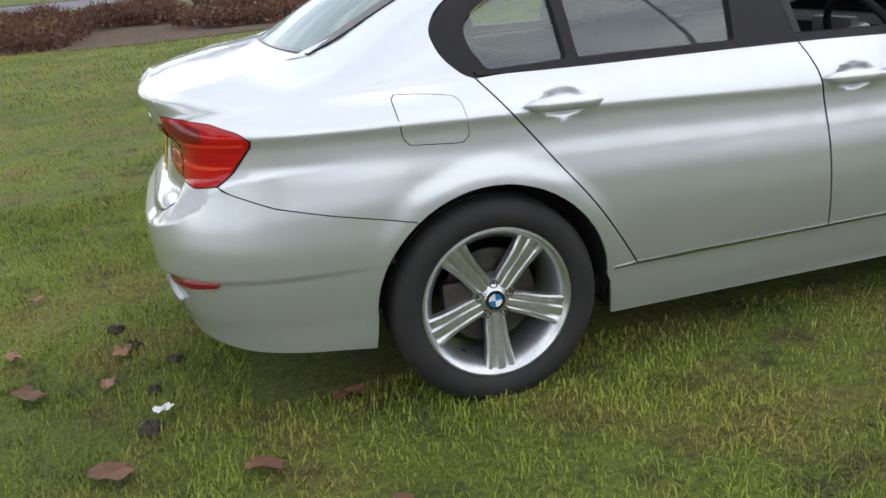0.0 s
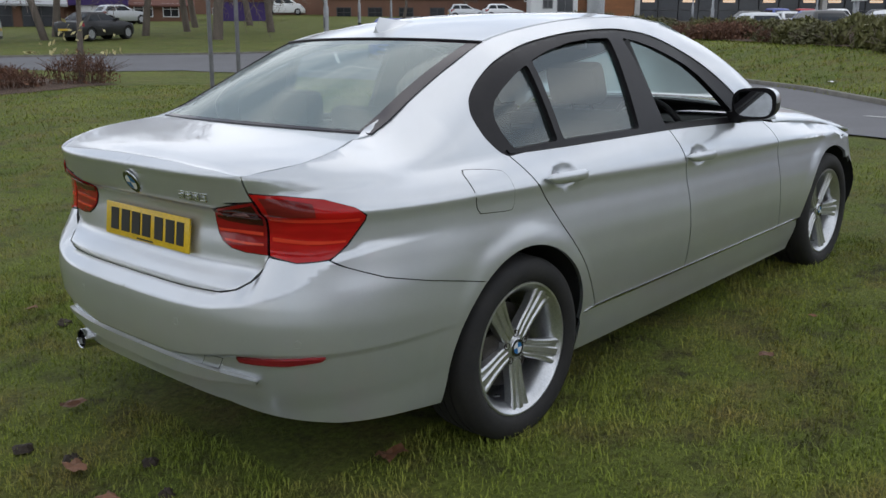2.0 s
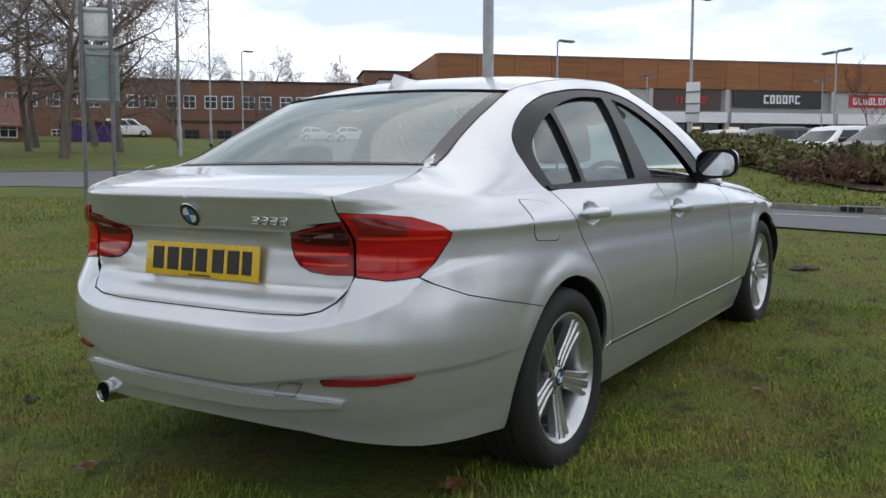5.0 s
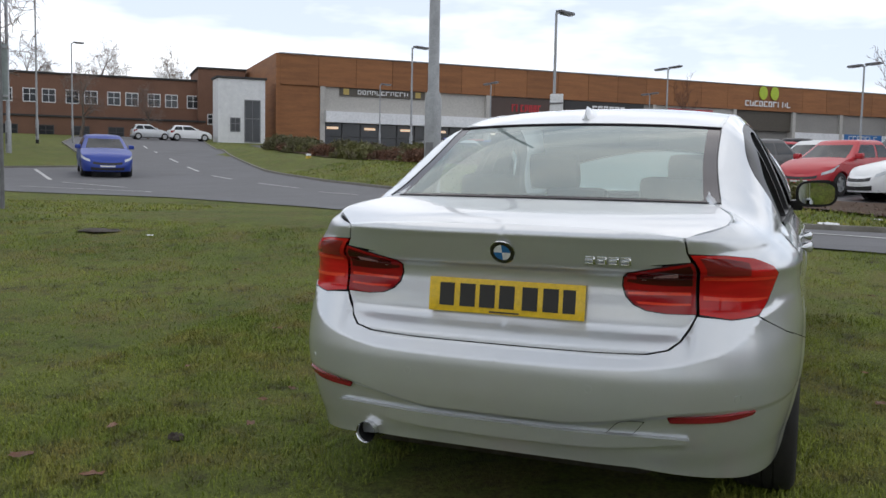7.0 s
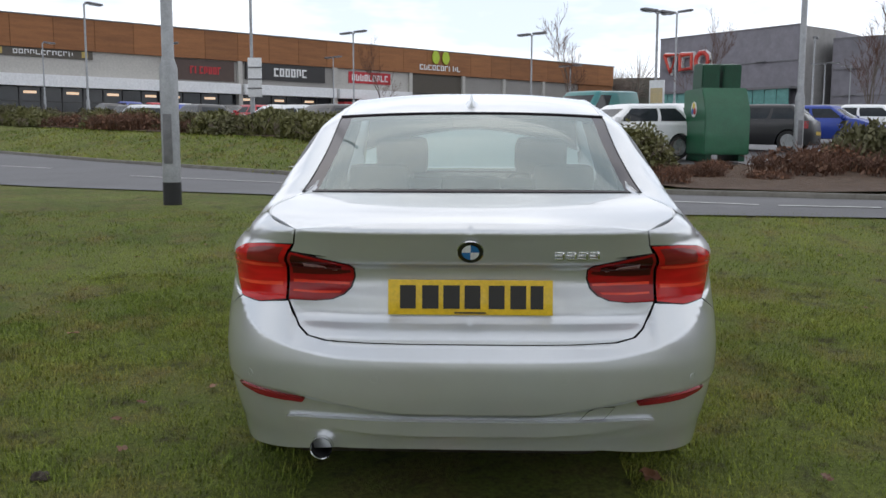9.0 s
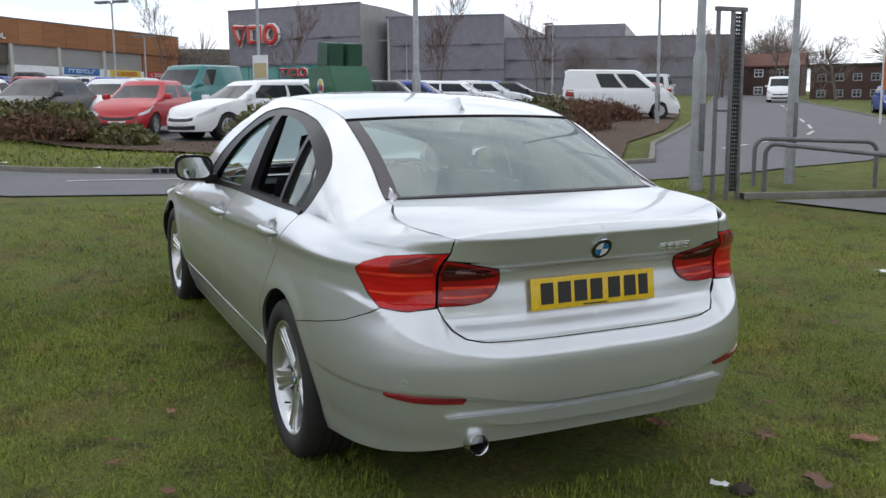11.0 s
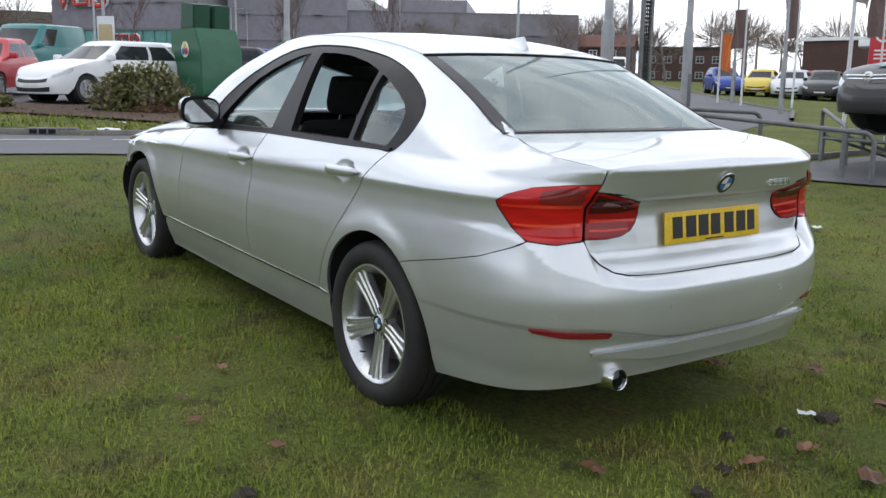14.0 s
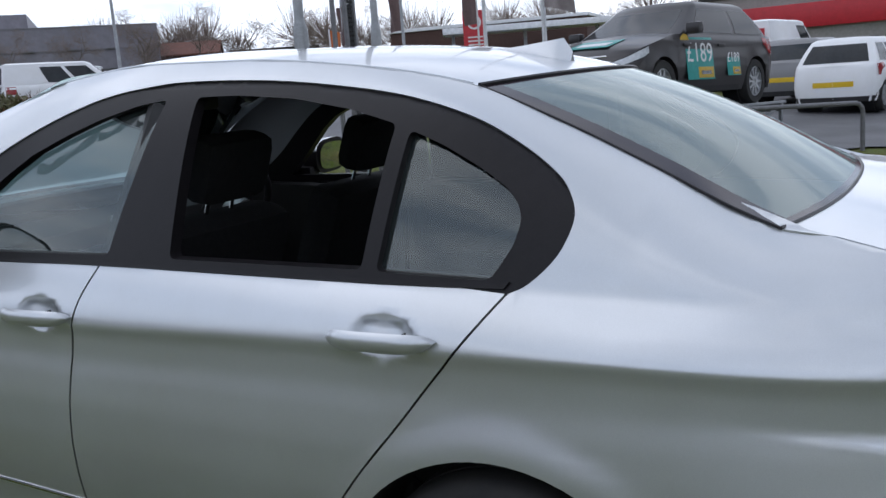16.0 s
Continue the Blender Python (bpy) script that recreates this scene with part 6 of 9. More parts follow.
mall_part("rear_wall", 0, LEN, 2.0, ROOF_Z - 0.2, -BACK, -0.6, MID_PANEL)
for k in range(25):
    mall_part("fascia_panel", k * 4.0 + 0.02, k * 4.0 + 3.98, ROOF_Z - 3.1, ROOF_Z - 0.06, -0.6, 0.35, CLADDING)
mall_part("roof_edge", -0.1, LEN + 0.1, ROOF_Z - 0.06, ROOF_Z + 0.06, -1.0, 0.45, GALV_DARK)
mall_part("end_wall", -0.4, 0.0, 2.0, ROOF_Z, -BACK, 0.35, CLADDING, label="rust-brown end wall")
bays = [(0.0, 4.2, CLADDING, None), (4.2, 23.0, PALE_PANEL, "oak"), (23.0, 32.0, SIGN_BROWN, "red1"), (32.0, 45.0, SIGN_DARK, "white"), (45.0, 57.0, PALE_PANEL, "red2"), (57.0, 66.5, CLADDING, "green"), (66.5, 74.5, MID_PANEL, "d"), (74.5, 83.0, MID_PANEL, "y"), (83.0, 91.5, MID_PANEL, "r"), (91.5, 100.0, CLADDING, None)]
FT = ROOF_Z - 3.1
for x0, x1, mt, sg in bays:
    g0 = mall_ground((x0 + x1) / 2)
    head = FT - 2.5
    if sg is None:
        mall_part("panel", x0, x1, g0 - 1.5, FT, -0.6, 0.15, CLADDING)
        continue
    base = {"red1": MID_PANEL, "white": MID_PANEL, "green": SIGN_GREY}.get(sg, mt)
    mall_part("sign_zone", x0 + 0.5, x1, head, FT, -0.6, 0.0, base)
    mall_part("pier", x0, x0 + 0.5, g0 - 1.5, FT, -0.6, 0.35, PALE_PANEL)
    if sg != "green":
        mall_part("white_canopy", x0 + 0.5, x1, head - 1.15, head - 0.02, -0.2, 0.9 if x0 < 60 else 0.3, WHITE_FASCIA, label="white canopy band")
    # glazing in panes
    n = max(3, int((x1 - x0 - 0.5) / 1.9))
    for k in range(n):
        a = x0 + 0.5 + (x1 - x0 - 0.5) * k / n
        b = x0 + 0.5 + (x1 - x0 - 0.5) * (k + 1) / n
        w = mall_part("shop_window", a + 0.05, b - 0.05, g0 - 1.0, head - 1.15, -0.5, -0.42, SHOP_GLASS)
        mall_part("mullion", b - 0.05, b + 0.05, g0 - 1.0, head - 1.15, -0.5, -0.3, SHOP_FRAME, w)
        mall_part("transom", a + 0.05, b - 0.05, head - 2.6, head - 2.5, -0.45, -0.32, SHOP_FRAME, w)
        # Emissive strips added on the panes for the glazing's warm glow.
        if sg in ("oak", "red1", "red2", "white") and k % 2 == 0:
            mall_part("pane_glow", a + 0.4, b - 0.4, head - 1.8, head - 1.55, -0.42, -0.4, WARM_GLOW, w, "warm glowing strip on the pane")
    cz = FT - 1.25


def sign_blocks(parent, x0, x1, z0, z1, n, mat, out, thick=0.12, seed=1):
    """Raised letter-sized blocks of a sign, not lettered."""
    rnd = random.Random(seed)
    w = (x1 - x0) / n
    for k in range(n):
        a = x0 + w * (k + 0.1)
        b = x0 + w * (k + 0.86)
        bm = bmesh.new()
        t = (z1 - z0) * 0.2
        box(bm, a, -out - thick, z0, a + t, -out, z1, 0.01)
        if rnd.random() < 0.7:
            box(bm, a + t, -out - thick, z1 - t, b, -out, z1, 0.01)
        if rnd.random() < 0.7:
            box(bm, a + t, -out - thick, z0, b, -out, z0 + t, 0.01)
        if rnd.random() < 0.6:
            box(bm, b - t, -out - thick, z0 + t, b, -out, z1 - t, 0.01)
        part("sign_block", bm, mat, parent, smooth=False)


b1 = mall_part("sign_board", 6.3, 15.8, 9.15, 10.05, 0.0, 0.12, SIGN_GREY, label="taupe sign board with pale blocks")
sign_blocks(b1, 8.2, 13.9, 9.38, 9.82, 11, SIGN_WHITE, 0.12, 0.05, 3)
for a in (6.7, 14.7):
    mall_part("emblem", a, a + 0.6, 9.3, 9.9, 0.12, 0.16, material("brass_emblem", (0.4, 0.3, 0.1), rough=0.4, metal=0.6, scale=4), b1)
b2 = mall_part("sign_board", 23.6, 31.6, 7.7, 9.9, 0.0, 0.12, SIGN_BROWN, label="dark brown sign board with red script blocks")
sign_blocks(b2, 26.2, 30.0, 8.4, 9.2, 7, SIGN_RED, 0.12, 0.08, 5)
b3 = mall_part("sign_board", 33.0, 43.8, 8.1, 9.95, 0.0, 0.2, SIGN_DARK, label="black sign board with white blocks")
sign_blocks(b3, 36.6, 41.2, 8.55, 9.5, 6, SIGN_WHITE, 0.2, 0.08, 7)
b4 = mall_part("sign_board", 47.4, 54.0, 8.3, 9.7, 0.0, 0.1, SIGN_RED, label="red outlined sign with white blocks")
sign_blocks(b4, 47.8, 53.6, 8.6, 9.4, 9, SIGN_WHITE, 0.1, 0.06, 9)
aw = mall_part("awning", 45.6, 56.4, 4.9, 5.9, -0.2, 1.6, AWNING, label="red awning with white shapes")
sign_blocks(aw, 46.2, 56.0, 5.1, 5.6, 8, SIGN_WHITE, 1.6, 0.03, 11)
b5 = mall_part("sign_bar", 58.2, 66.2, 10.6, 11.1, 0.36, 0.42, SIGN_WHITE, label="pale row of sign blocks")
bpy.data.objects.remove(b5)
b5 = new("butterfly_sign")
b5.parent = MALL
b5["label"] = "lime green two-winged emblem over white blocks"
sign_blocks(b5, 58.6, 66.0, 10.5, 11.2, 10, SIGN_WHITE, 0.4, 0.08, 13)
for s in (-1, 1):
    bm = bmesh.new()
    pts = [(62.3 + s * (0.25 + 1.3 * (1 - math.cos(a)) / 2 * (1 if 1 else 0)) , -0.5, 12.2 + 0.85 * math.sin(a)) for a in np.linspace(0, 2 * math.pi, 16, endpoint=False)]
    lo = [bm.verts.new(p) for p in pts]
    hi = [bm.verts.new((p[0], -0.58, p[2])) for p in pts]
    bm.faces.new(lo)
    bm.faces.new(hi)
    for k in range(16):
        bm.faces.new((lo[k], lo[(k + 1) % 16], hi[(k + 1) % 16], hi[k]))
    part("wing", bm, SIGN_GREEN, b5)
for x0, x1, mt, sd in ((75.4, 82.0, SIGN_BLUE, 17), (84.2, 90.6, SIGN_YELLOW, 19)):
    bb = mall_part("sign_board", x0, x1, 6.6, 7.5, 0.3, 0.4, mt, label="coloured shop sign board")
    sign_blocks(bb, x0 + 0.6, x1 - 0.8, 6.8, 7.3, 7, SIGN_WHITE if mt is SIGN_BLUE else SIGN_RED, 0.4, 0.05, sd)
bb = mall_part("sign_board", 92.2, 98.0, 6.6, 7.5, 0.3, 0.4, SIGN_RED, label="red shop sign board")
sign_blocks(bb, 93.0, 97.4, 6.8, 7.3, 6, SIGN_WHITE, 0.4, 0.05, 23)

# ---- the grey cinema ----
CIN = material("grey_metal_cladding", (0.20, 0.19, 0.215), (0.165, 0.158, 0.18), scale=0.12, fine=1.2, rough=0.55, vary=0.05)
CIN_PALE = material("pale_grey_cladding", (0.26, 0.25, 0.245), (0.22, 0.215, 0.21), scale=0.12, fine=1.2, rough=0.6)
CIN_GLASS = material("green_tinted_glazing", (0.16, 0.36, 0.33), (0.1, 0.26, 0.24), scale=0.3, rough=0.15)
SIGN_HOT = material("red_gold_sign", (0.5, 0.02, 0.03), (0.56, 0.07, 0.03), scale=0.25, rough=0.35)
CINEMA = thing("cinema_building", "large grey metal-clad cinema with stepped flat roofs", "building", Matrix.Identity(4))


def block(name, corners, z0, z1, mat, parent, label=""):
    """An upright block over a plan of corners."""
    bm = bmesh.new()
    lo = [bm.verts.new((x, y, z0)) for x, y in corners]
    hi = [bm.verts.new((x, y, z1)) for x, y in corners]
    n = len(corners)
    for k in range(n):
        bm.faces.new((lo[k], lo[(k + 1) % n], hi[(k + 1) % n], hi[k]))
    bm.faces.new(hi)
    bm.faces.new(lo)
    return part(name, bm, mat, parent, label, smooth=False)


c_l, c_c = (112.0, -23.4), (97.0, -35.2)        # front face of the tall block
block("tall_block", [c_l, c_c, (101.6, -40.8), (130, -66), (146, -44)], 2.0, 13.7, CIN, CINEMA)
block("tall_return", [(c_c[0], c_c[1] - 0.03), (c_c[0] + 4.6, c_c[1] - 5.63), (104, -42), (100, -36)], 2.0, 13.65, CIN_PALE, CINEMA)
block("middle_block", [(98.5, -39.4), (90.5, -50.5), (120, -76), (126, -62)], 2.0, 12.3, CIN, CINEMA)
block("low_block", [(91.5, -49.8), (76.5, -73.5), (106, -96), (118, -74)], 2.0, 9.6, CIN, CINEMA)
block("step_block", [(90.5, -56.0), (85.0, -63.5), (104, -80), (108, -70)], 9.0, 11.3, CIN, CINEMA)
for (a, b, z0, z1) in ((c_l, c_c, 2.0, 13.7), ((98.5, -39.4), (90.5, -50.5), 2.0, 12.3), ((91.5, -49.8), (76.5, -73.5), 2.0, 9.6)):
    d = Vector((b[0] - a[0], b[1] - a[1], 0))
    ln = d.length
    d.normalize()
    out = Vector((-d.y, d.x, 0)) if (Vector((-d.y, d.x, 0)).dot(Vector((-1, 0.2, 0))) > 0) else Vector((d.y, -d.x, 0))
    for frac in (0.40, 0.68):        # joint lines of the cladding
        z = z0 + (z1 - z0) * frac
        p = Vector((a[0], a[1], 0)) + out * 0.05
        block("joint_rail", [(p.x, p.y), (p.x + d.x * ln, p.y + d.y * ln), (p.x + d.x * ln + out.x * 0.06, p.y + d.y * ln + out.y * 0.06), (p.x + out.x * 0.06, p.y + out.y * 0.06)], z, z + 0.09, GALV_DARK, CINEMA)
        for k in range(int(ln // 4.2)):
            q = p + d * (2.0 + 4.2 * k)
            bm = bmesh.new()
            box(bm, -0.5, -0.25, z + 0.05, 0.5, 0.25, z + 0.16, 0, Matrix.Translation((q.x + out.x * 0.25, q.y + out.y * 0.25, 0)) @ Matrix.Rotation(math.atan2(d.y, d.x), 4, "Z"))
            part("wall_light_box", bm, GALV_DARK, CINEMA)
    block("parapet", [(a[0] + out.x * 0.08, a[1] + out.y * 0.08), (b[0] + out.x * 0.08, b[1] + out.y * 0.08), (b[0] - out.x * 0.4, b[1] - out.y * 0.4), (a[0] - out.x * 0.4, a[1] - out.y * 0.4)], z1, z1 + 0.14, GALV_DARK, CINEMA)
# entrance glazing below the tall block, in panes
d = Vector((c_c[0] - c_l[0], c_c[1] - c_l[1], 0)).normalized()
out = Vector((-0.62, 0.78, 0)).normalized()
out = Vector((d.y, -d.x, 0)) if Vector((d.y, -d.x, 0)).x < 0 else Vector((-d.y, d.x, 0))
for k in range(12):
    a = Vector((*c_l, 0)) + d * (1.2 + 1.5 * k) + out * 1.6
    b = a + d * 1.4
    block("entrance_pane", [(a.x, a.y), (b.x, b.y), (b.x - out.x * 0.1, b.y - out.y * 0.1), (a.x - out.x * 0.1, a.y - out.y * 0.1)], 5.2, 6.9, CIN_GLASS, CINEMA)
a = Vector((*c_l, 0)) + d * 1.0 + out * 1.8
b = a + d * 18.4
block("entrance_canopy", [(a.x, a.y), (b.x, b.y), (b.x - out.x * 1.9, b.y - out.y * 1.9), (a.x - out.x * 1.9, a.y - out.y * 1.9)], 6.9, 7.15, GALV_DARK, CINEMA)
block("entrance_dark", [(a.x, a.y), (b.x, b.y), (b.x - out.x * 1.4, b.y - out.y * 1.4), (a.x - out.x * 1.4, a.y - out.y * 1.4)], 3.0, 5.15, SHOP_GLASS, CINEMA)


def three_shapes(parent, origin, d, out, w, h, mat, back):
    """A sign of three tall rounded shapes with pale edges."""
    for k in range(3):
        o = origin + d * (w * (k + 0.08))
        for grow, mt, lift in ((0.0, mat, 0.50), (0.14, back, 0.28)):
            bm = bmesh.new()
            ww = w * 0.84
            pts = {0: [(0.05, 0.9), (0.5, 0.0), (0.95, 0.9), (0.05, 0.9)], 1: [(0.06, 0.85), (0.06, 0.1), (0.94, 0.1), (0.94, 0.85), (0.06, 0.85)], 2: [(0.5 + 0.45 * math.cos(a_ * 0.63), 0.45 + 0.45 * math.sin(a_ * 0.63)) for a_ in range(11)]}[k]
            line = [o + d * (ww * p[0]) + Vector((0, 0, h * p[1])) + out * lift for p in pts]
            tube(bm, line, h * (0.13 + grow * 0.35), 8)
            part("sign_shape", bm, mt, parent)


vs = new("front_sign")
vs.parent = CINEMA
vs["label"] = "red three-shape sign with pale edge"
three_shapes(vs, Vector((*c_l, 9.6)) + d * 0.9, d, out, 2.35, 2.3, SIGN_HOT, SIGN_WHITE)
vs = new("entrance_sign")
vs.parent = CINEMA
vs["label"] = "small red three-shape sign over the entrance"
three_shapes(vs, Vector((*c_l, 5.5)) + d * 9.0 + out * 1.6, d, out, 1.35, 1.0, SIGN_RED, SIGN_WHITE)

# ---- parked vehicles ----
CAR_GLASS = material("dark_car_glass", (0.03, 0.036, 0.04), (0.018, 0.02, 0.024), scale=2, rough=0.06, spec=0.22)
CAR_TRIM = material("black_car_plastic", (0.02, 0.02, 0.021), rough=0.6, scale=20)
TYRE_PLAIN = material("parked_tyre_rubber", (0.015, 0.015, 0.016), (0.028, 0.027, 0.025), scale=8, rough=0.85)
RIM_PLAIN = material("parked_rim_alloy", (0.5, 0.51, 0.52), (0.38, 0.39, 0.4), scale=12, rough=0.35, metal=0.7)
LAMP_HEAD = material("headlamp_glass", (0.62, 0.65, 0.68), (0.4, 0.42, 0.45), scale=14, rough=0.08, coat=0.6)
LAMP_TAIL = material("parked_tail_lamp", (0.30, 0.01, 0.012), (0.2, 0.006, 0.008), scale=12, rough=0.15)
PLATE_PALE = material("pale_number_plate", (0.7, 0.7, 0.66), (0.62, 0.62, 0.6), scale=6, rough=0.4)
PAINT = {n: car_paint(n + "_car_paint", c, mt, 0.42, 0.3) for n, c, mt in (("white", (0.78, 0.79, 0.8), 0.0), ("red", (0.42, 0.012, 0.022), 0.1), ("silver", (0.55, 0.57, 0.59), 0.6), ("dark_grey", (0.022, 0.019, 0.02), 0.2),
         ("black", (0.014, 0.014, 0.016), 0.1), ("blue", (0.015, 0.045, 0.28), 0.3), ("teal", (0.012, 0.16, 0.16), 0.1), ("grey", (0.2, 0.2, 0.205), 0.5), ("pale_blue", (0.2, 0.28, 0.36), 0.4), ("yellow", (0.6, 0.45, 0.04), 0.0))}
# style: length, width, roof, wheelbase, rear overhang, belt, sill, bonnet (x from nose, z), tail z, glass feet rear/front, roof ends rear/front, wheel radius
STYLES = {
    "hatchback": dict(L=4.35, W=1.80, H=1.48, WB=2.66, RO=0.78, belt=0.98, nose=0.72, cowl=0.98, tail=0.98, g0=0.16, g1=3.18, r0=0.62, r1=2.35, R=0.325, split=(0.09, 0.40, 0.44, 0.86)),
    "small_hatch": dict(L=3.75, W=1.66, H=1.45, WB=2.45, RO=0.62, belt=0.94, nose=0.68, cowl=0.95, tail=0.95, g0=0.10, g1=2.75, r0=0.45, r1=1.95, R=0.30, split=(0.08, 0.40, 0.45, 0.86)),
    "saloon": dict(L=4.60, W=1.80, H=1.44, WB=2.72, RO=1.02, belt=0.96, nose=0.70, cowl=0.96, tail=0.98, g0=0.60, g1=3.35, r0=1.25, r1=2.45, R=0.325, split=(0.10, 0.44, 0.48, 0.88)),
    "estate": dict(L=4.55, W=1.80, H=1.50, WB=2.70, RO=0.95, belt=0.97, nose=0.72, cowl=0.97, tail=0.97, g0=0.10, g1=3.35, r0=0.42, r1=2.5, R=0.325, split=(0.24, 0.50, 0.54, 0.88)),
    "four_by_four": dict(L=4.75, W=1.90, H=1.80, WB=2.85, RO=0.92, belt=1.12, nose=0.95, cowl=1.15, tail=1.12, g0=0.08, g1=3.30, r0=0.30, r1=2.55, R=0.37, split=(0.22, 0.50, 0.54, 0.88)),
    "van": dict(L=5.0, W=1.92, H=2.0, WB=3.1, RO=0.98, belt=1.18, nose=0.88, cowl=1.22, tail=1.18, g0=0.03, g1=4.25, r0=0.12, r1=3.25, R=0.33, split=(0.40, 0.62, 0.66, 0.90)),
}


def parked_car(style, paint, label, m, glazed=True, group="parked vehicles", fine=1):
    """A vehicle: a shell with wheel arches, a glasshouse with pillars, wheels, lamps, mirrors. Origin on the ground below the rear axle, x ahead."""
    k = STYLES[style]
    L, W, H, R, RO, WB = k["L"], k["W"] / 2, k["H"], k["R"], k["RO"], k["WB"]
    e = thing(style if style in ("van", "estate") else style + "_car", label, "van" if style == "van" else "car", m, group)

    def top(x):
        return ip(x, (0, k["g0"] + 0.05, k["g1"] - 0.1, k["g1"] + 0.1, L - 0.35, L - 0.1, L), (k["tail"] - 0.05, k["tail"], k["cowl"], k["cowl"] - 0.03, k["nose"] + 0.07, k["nose"] - 0.03, k["nose"] - 0.12))

    def low(x):
        z = 0.22
        for xw in (RO, RO + WB):
            if abs(x - xw) < R * 1.13:
                z = max(z, R + math.sqrt((R * 1.13) ** 2 - (x - xw) ** 2))
        return z

    def skin_at(s, u, lift=0.0):
        """s runs from the tail's middle (0) along the side to the nose's middle (1), u from the sill to the belt."""
        a, b = 0.6, 0.8
        if s < 0.2:
            ph = radians(90 * s / 0.2)
            c, sn, n = math.cos(ph), math.sin(ph), 4.5
            r = 1 / (abs(c) ** n + abs(sn) ** n) ** (1 / n)
            x, y, ex = a - a * r * c, r * sn, 1 - sn
        elif s <= 0.75:
            x, y, ex = a + (L - a - b) * (s - 0.2) / 0.55, 1.0, 0.0
        else:
            ph = radians(90 * (1 - s) / 0.25)
            c, sn, n = math.cos(ph), math.sin(ph), 2.9
            r = 1 / (abs(c) ** n + abs(sn) ** n) ** (1 / n)
            x, y, ex = L - b + b * r * c, r * sn, 1 - sn
        z0, z1 = low(x), top(x)
        z = z0 + (z1 - z0) * u
        wide = ip(z, (0.2, 0.32, 0.55, 0.72, k["belt"] - 0.08, k["belt"]), (0.93, 0.965, 1.0, 0.99, 0.975, 0.93)) * W
        if s > 0.75:
            x -= (0.16 * u ** 3 + 0.05 * (1 - u) ** 2) * (1 - abs(y) ** 6)
        if s < 0.2:
            x += (0.09 * u ** 2 + 0.06 * (1 - u) ** 2) * (1 - abs(y) ** 6)
        return Vector((x - RO, y * wide + lift * (1 if 0.08 < s < 0.92 else 0.3), z)) + Vector((-lift if s < 0.12 else (lift if s > 0.85 else 0), 0, 0))

    ss = sorted(set(list(np.linspace(0, 0.2, 9)) + list(np.linspace(0.2, 0.75, 26 * fine)) + list(np.linspace(0.75, 1, 11))
                    + [0.2 + 0.55 * (xw + R * 1.13 * math.cos(a) - 0.6) / (L - 1.4) for xw in (RO, RO + WB) for a in np.linspace(0, math.pi, 13) if 0.6 < xw + R * 1.13 * math.cos(a) < L - 0.8]))
    us = (0, 0.06, 0.2, 0.4, 0.6, 0.78, 0.9, 1.0)
    bm = bmesh.new()
    for sd in (1, -1):
        grid = [[bm.verts.new((p.x, p.y * sd, p.z)) for p in (skin_at(s, u) for u in us)] for s in ss]
        for a, b in zip(grid, grid[1:]):
            for j in range(len(us) - 1):
                bm.faces.new((a[j], b[j], b[j + 1], a[j + 1]))
        # bonnet, boot and underside halves
        for row, dz in ((-1, 1), (0, 0)):
            mid = [bm.verts.new((g[row].co.x, 0, g[row].co.z + 0.05 * dz * min(1, abs(g[row].co.y) / W))) for g in grid]
            half = [bm.verts.new((g[row].co.x, g[row].co.y * 0.6, g[row].co.z + 0.035 * dz * min(1, abs(g[row].co.y) / W))) for g in grid]
            for q in range(len(grid) - 1):
                bm.faces.new((grid[q][row], grid[q + 1][row], half[q + 1], half[q]))
                bm.faces.new((half[q], half[q + 1], mid[q + 1], mid[q]))
    bmesh.ops.remove_doubles(bm, verts=bm.verts, dist=0.0006)
    part("body", bm, paint, e, sharp=40)
    # glasshouse
    st = k["split"]
    line = [(0.0, 0.0, "rear"), (0.0, 0.5, "rear"), (0.0, 0.82, "rear"), (0.01, 0.95, "post"), (0.05, 1.0, "post"), (st[0], 1.0, "post"), (st[1], 1.0, "s1"), (st[2], 1.0, "post"), (st[3], 1.0, "s2"), (0.955, 0.985, "post"), (0.99, 0.90, "post"), (1.0, 0.82, "front"), (1.0, 0.4, "front"), (1.0, 0.0, "front")]
    zb = k["belt"] - 0.015

    def glass_at(q, t, lift=0.0):
        fx, fy, _ = line[q]
        tt = t * (1.0 + 0.22 * (1 - t))
        x0, x1 = k["g0"] + (k["r0"] - k["g0"]) * t ** 1.25, k["g1"] + (k["r1"] - k["g1"]) * tt ** 1.0
        w = (W * 0.925) + (W * 0.70 - W * 0.925) * t ** 1.25
        if style == "van":
            w = (W * 0.93) + (W * 0.82 - W * 0.93) * t ** 1.25
        x = x0 + (x1 - x0) * fx + 0.09 * fy * fy * (1 - min(fx * 4, 1)) - 0.16 * fy * fy * max(0, fx * 8 - 7)
        z = zb + (k["H"] - 0.07 - zb) * t
        base = ip(x, (k["g0"], k["g1"]), (k["tail"], k["cowl"])) - 0.015
        z = max(z, base) if t > 0 else base
        return Vector((x - RO + lift * (fx - 0.5) * 2, fy * w + lift * (fy > 0.9), z))

    ts = (0, 0.1, 0.35, 0.6, 0.85, 0.93, 1.0)
    names = {"rear": "rear_window", "s1": "side_window", "s2": "side_window", "front": "windscreen"}
    bm = bmesh.new()
    panes = {}
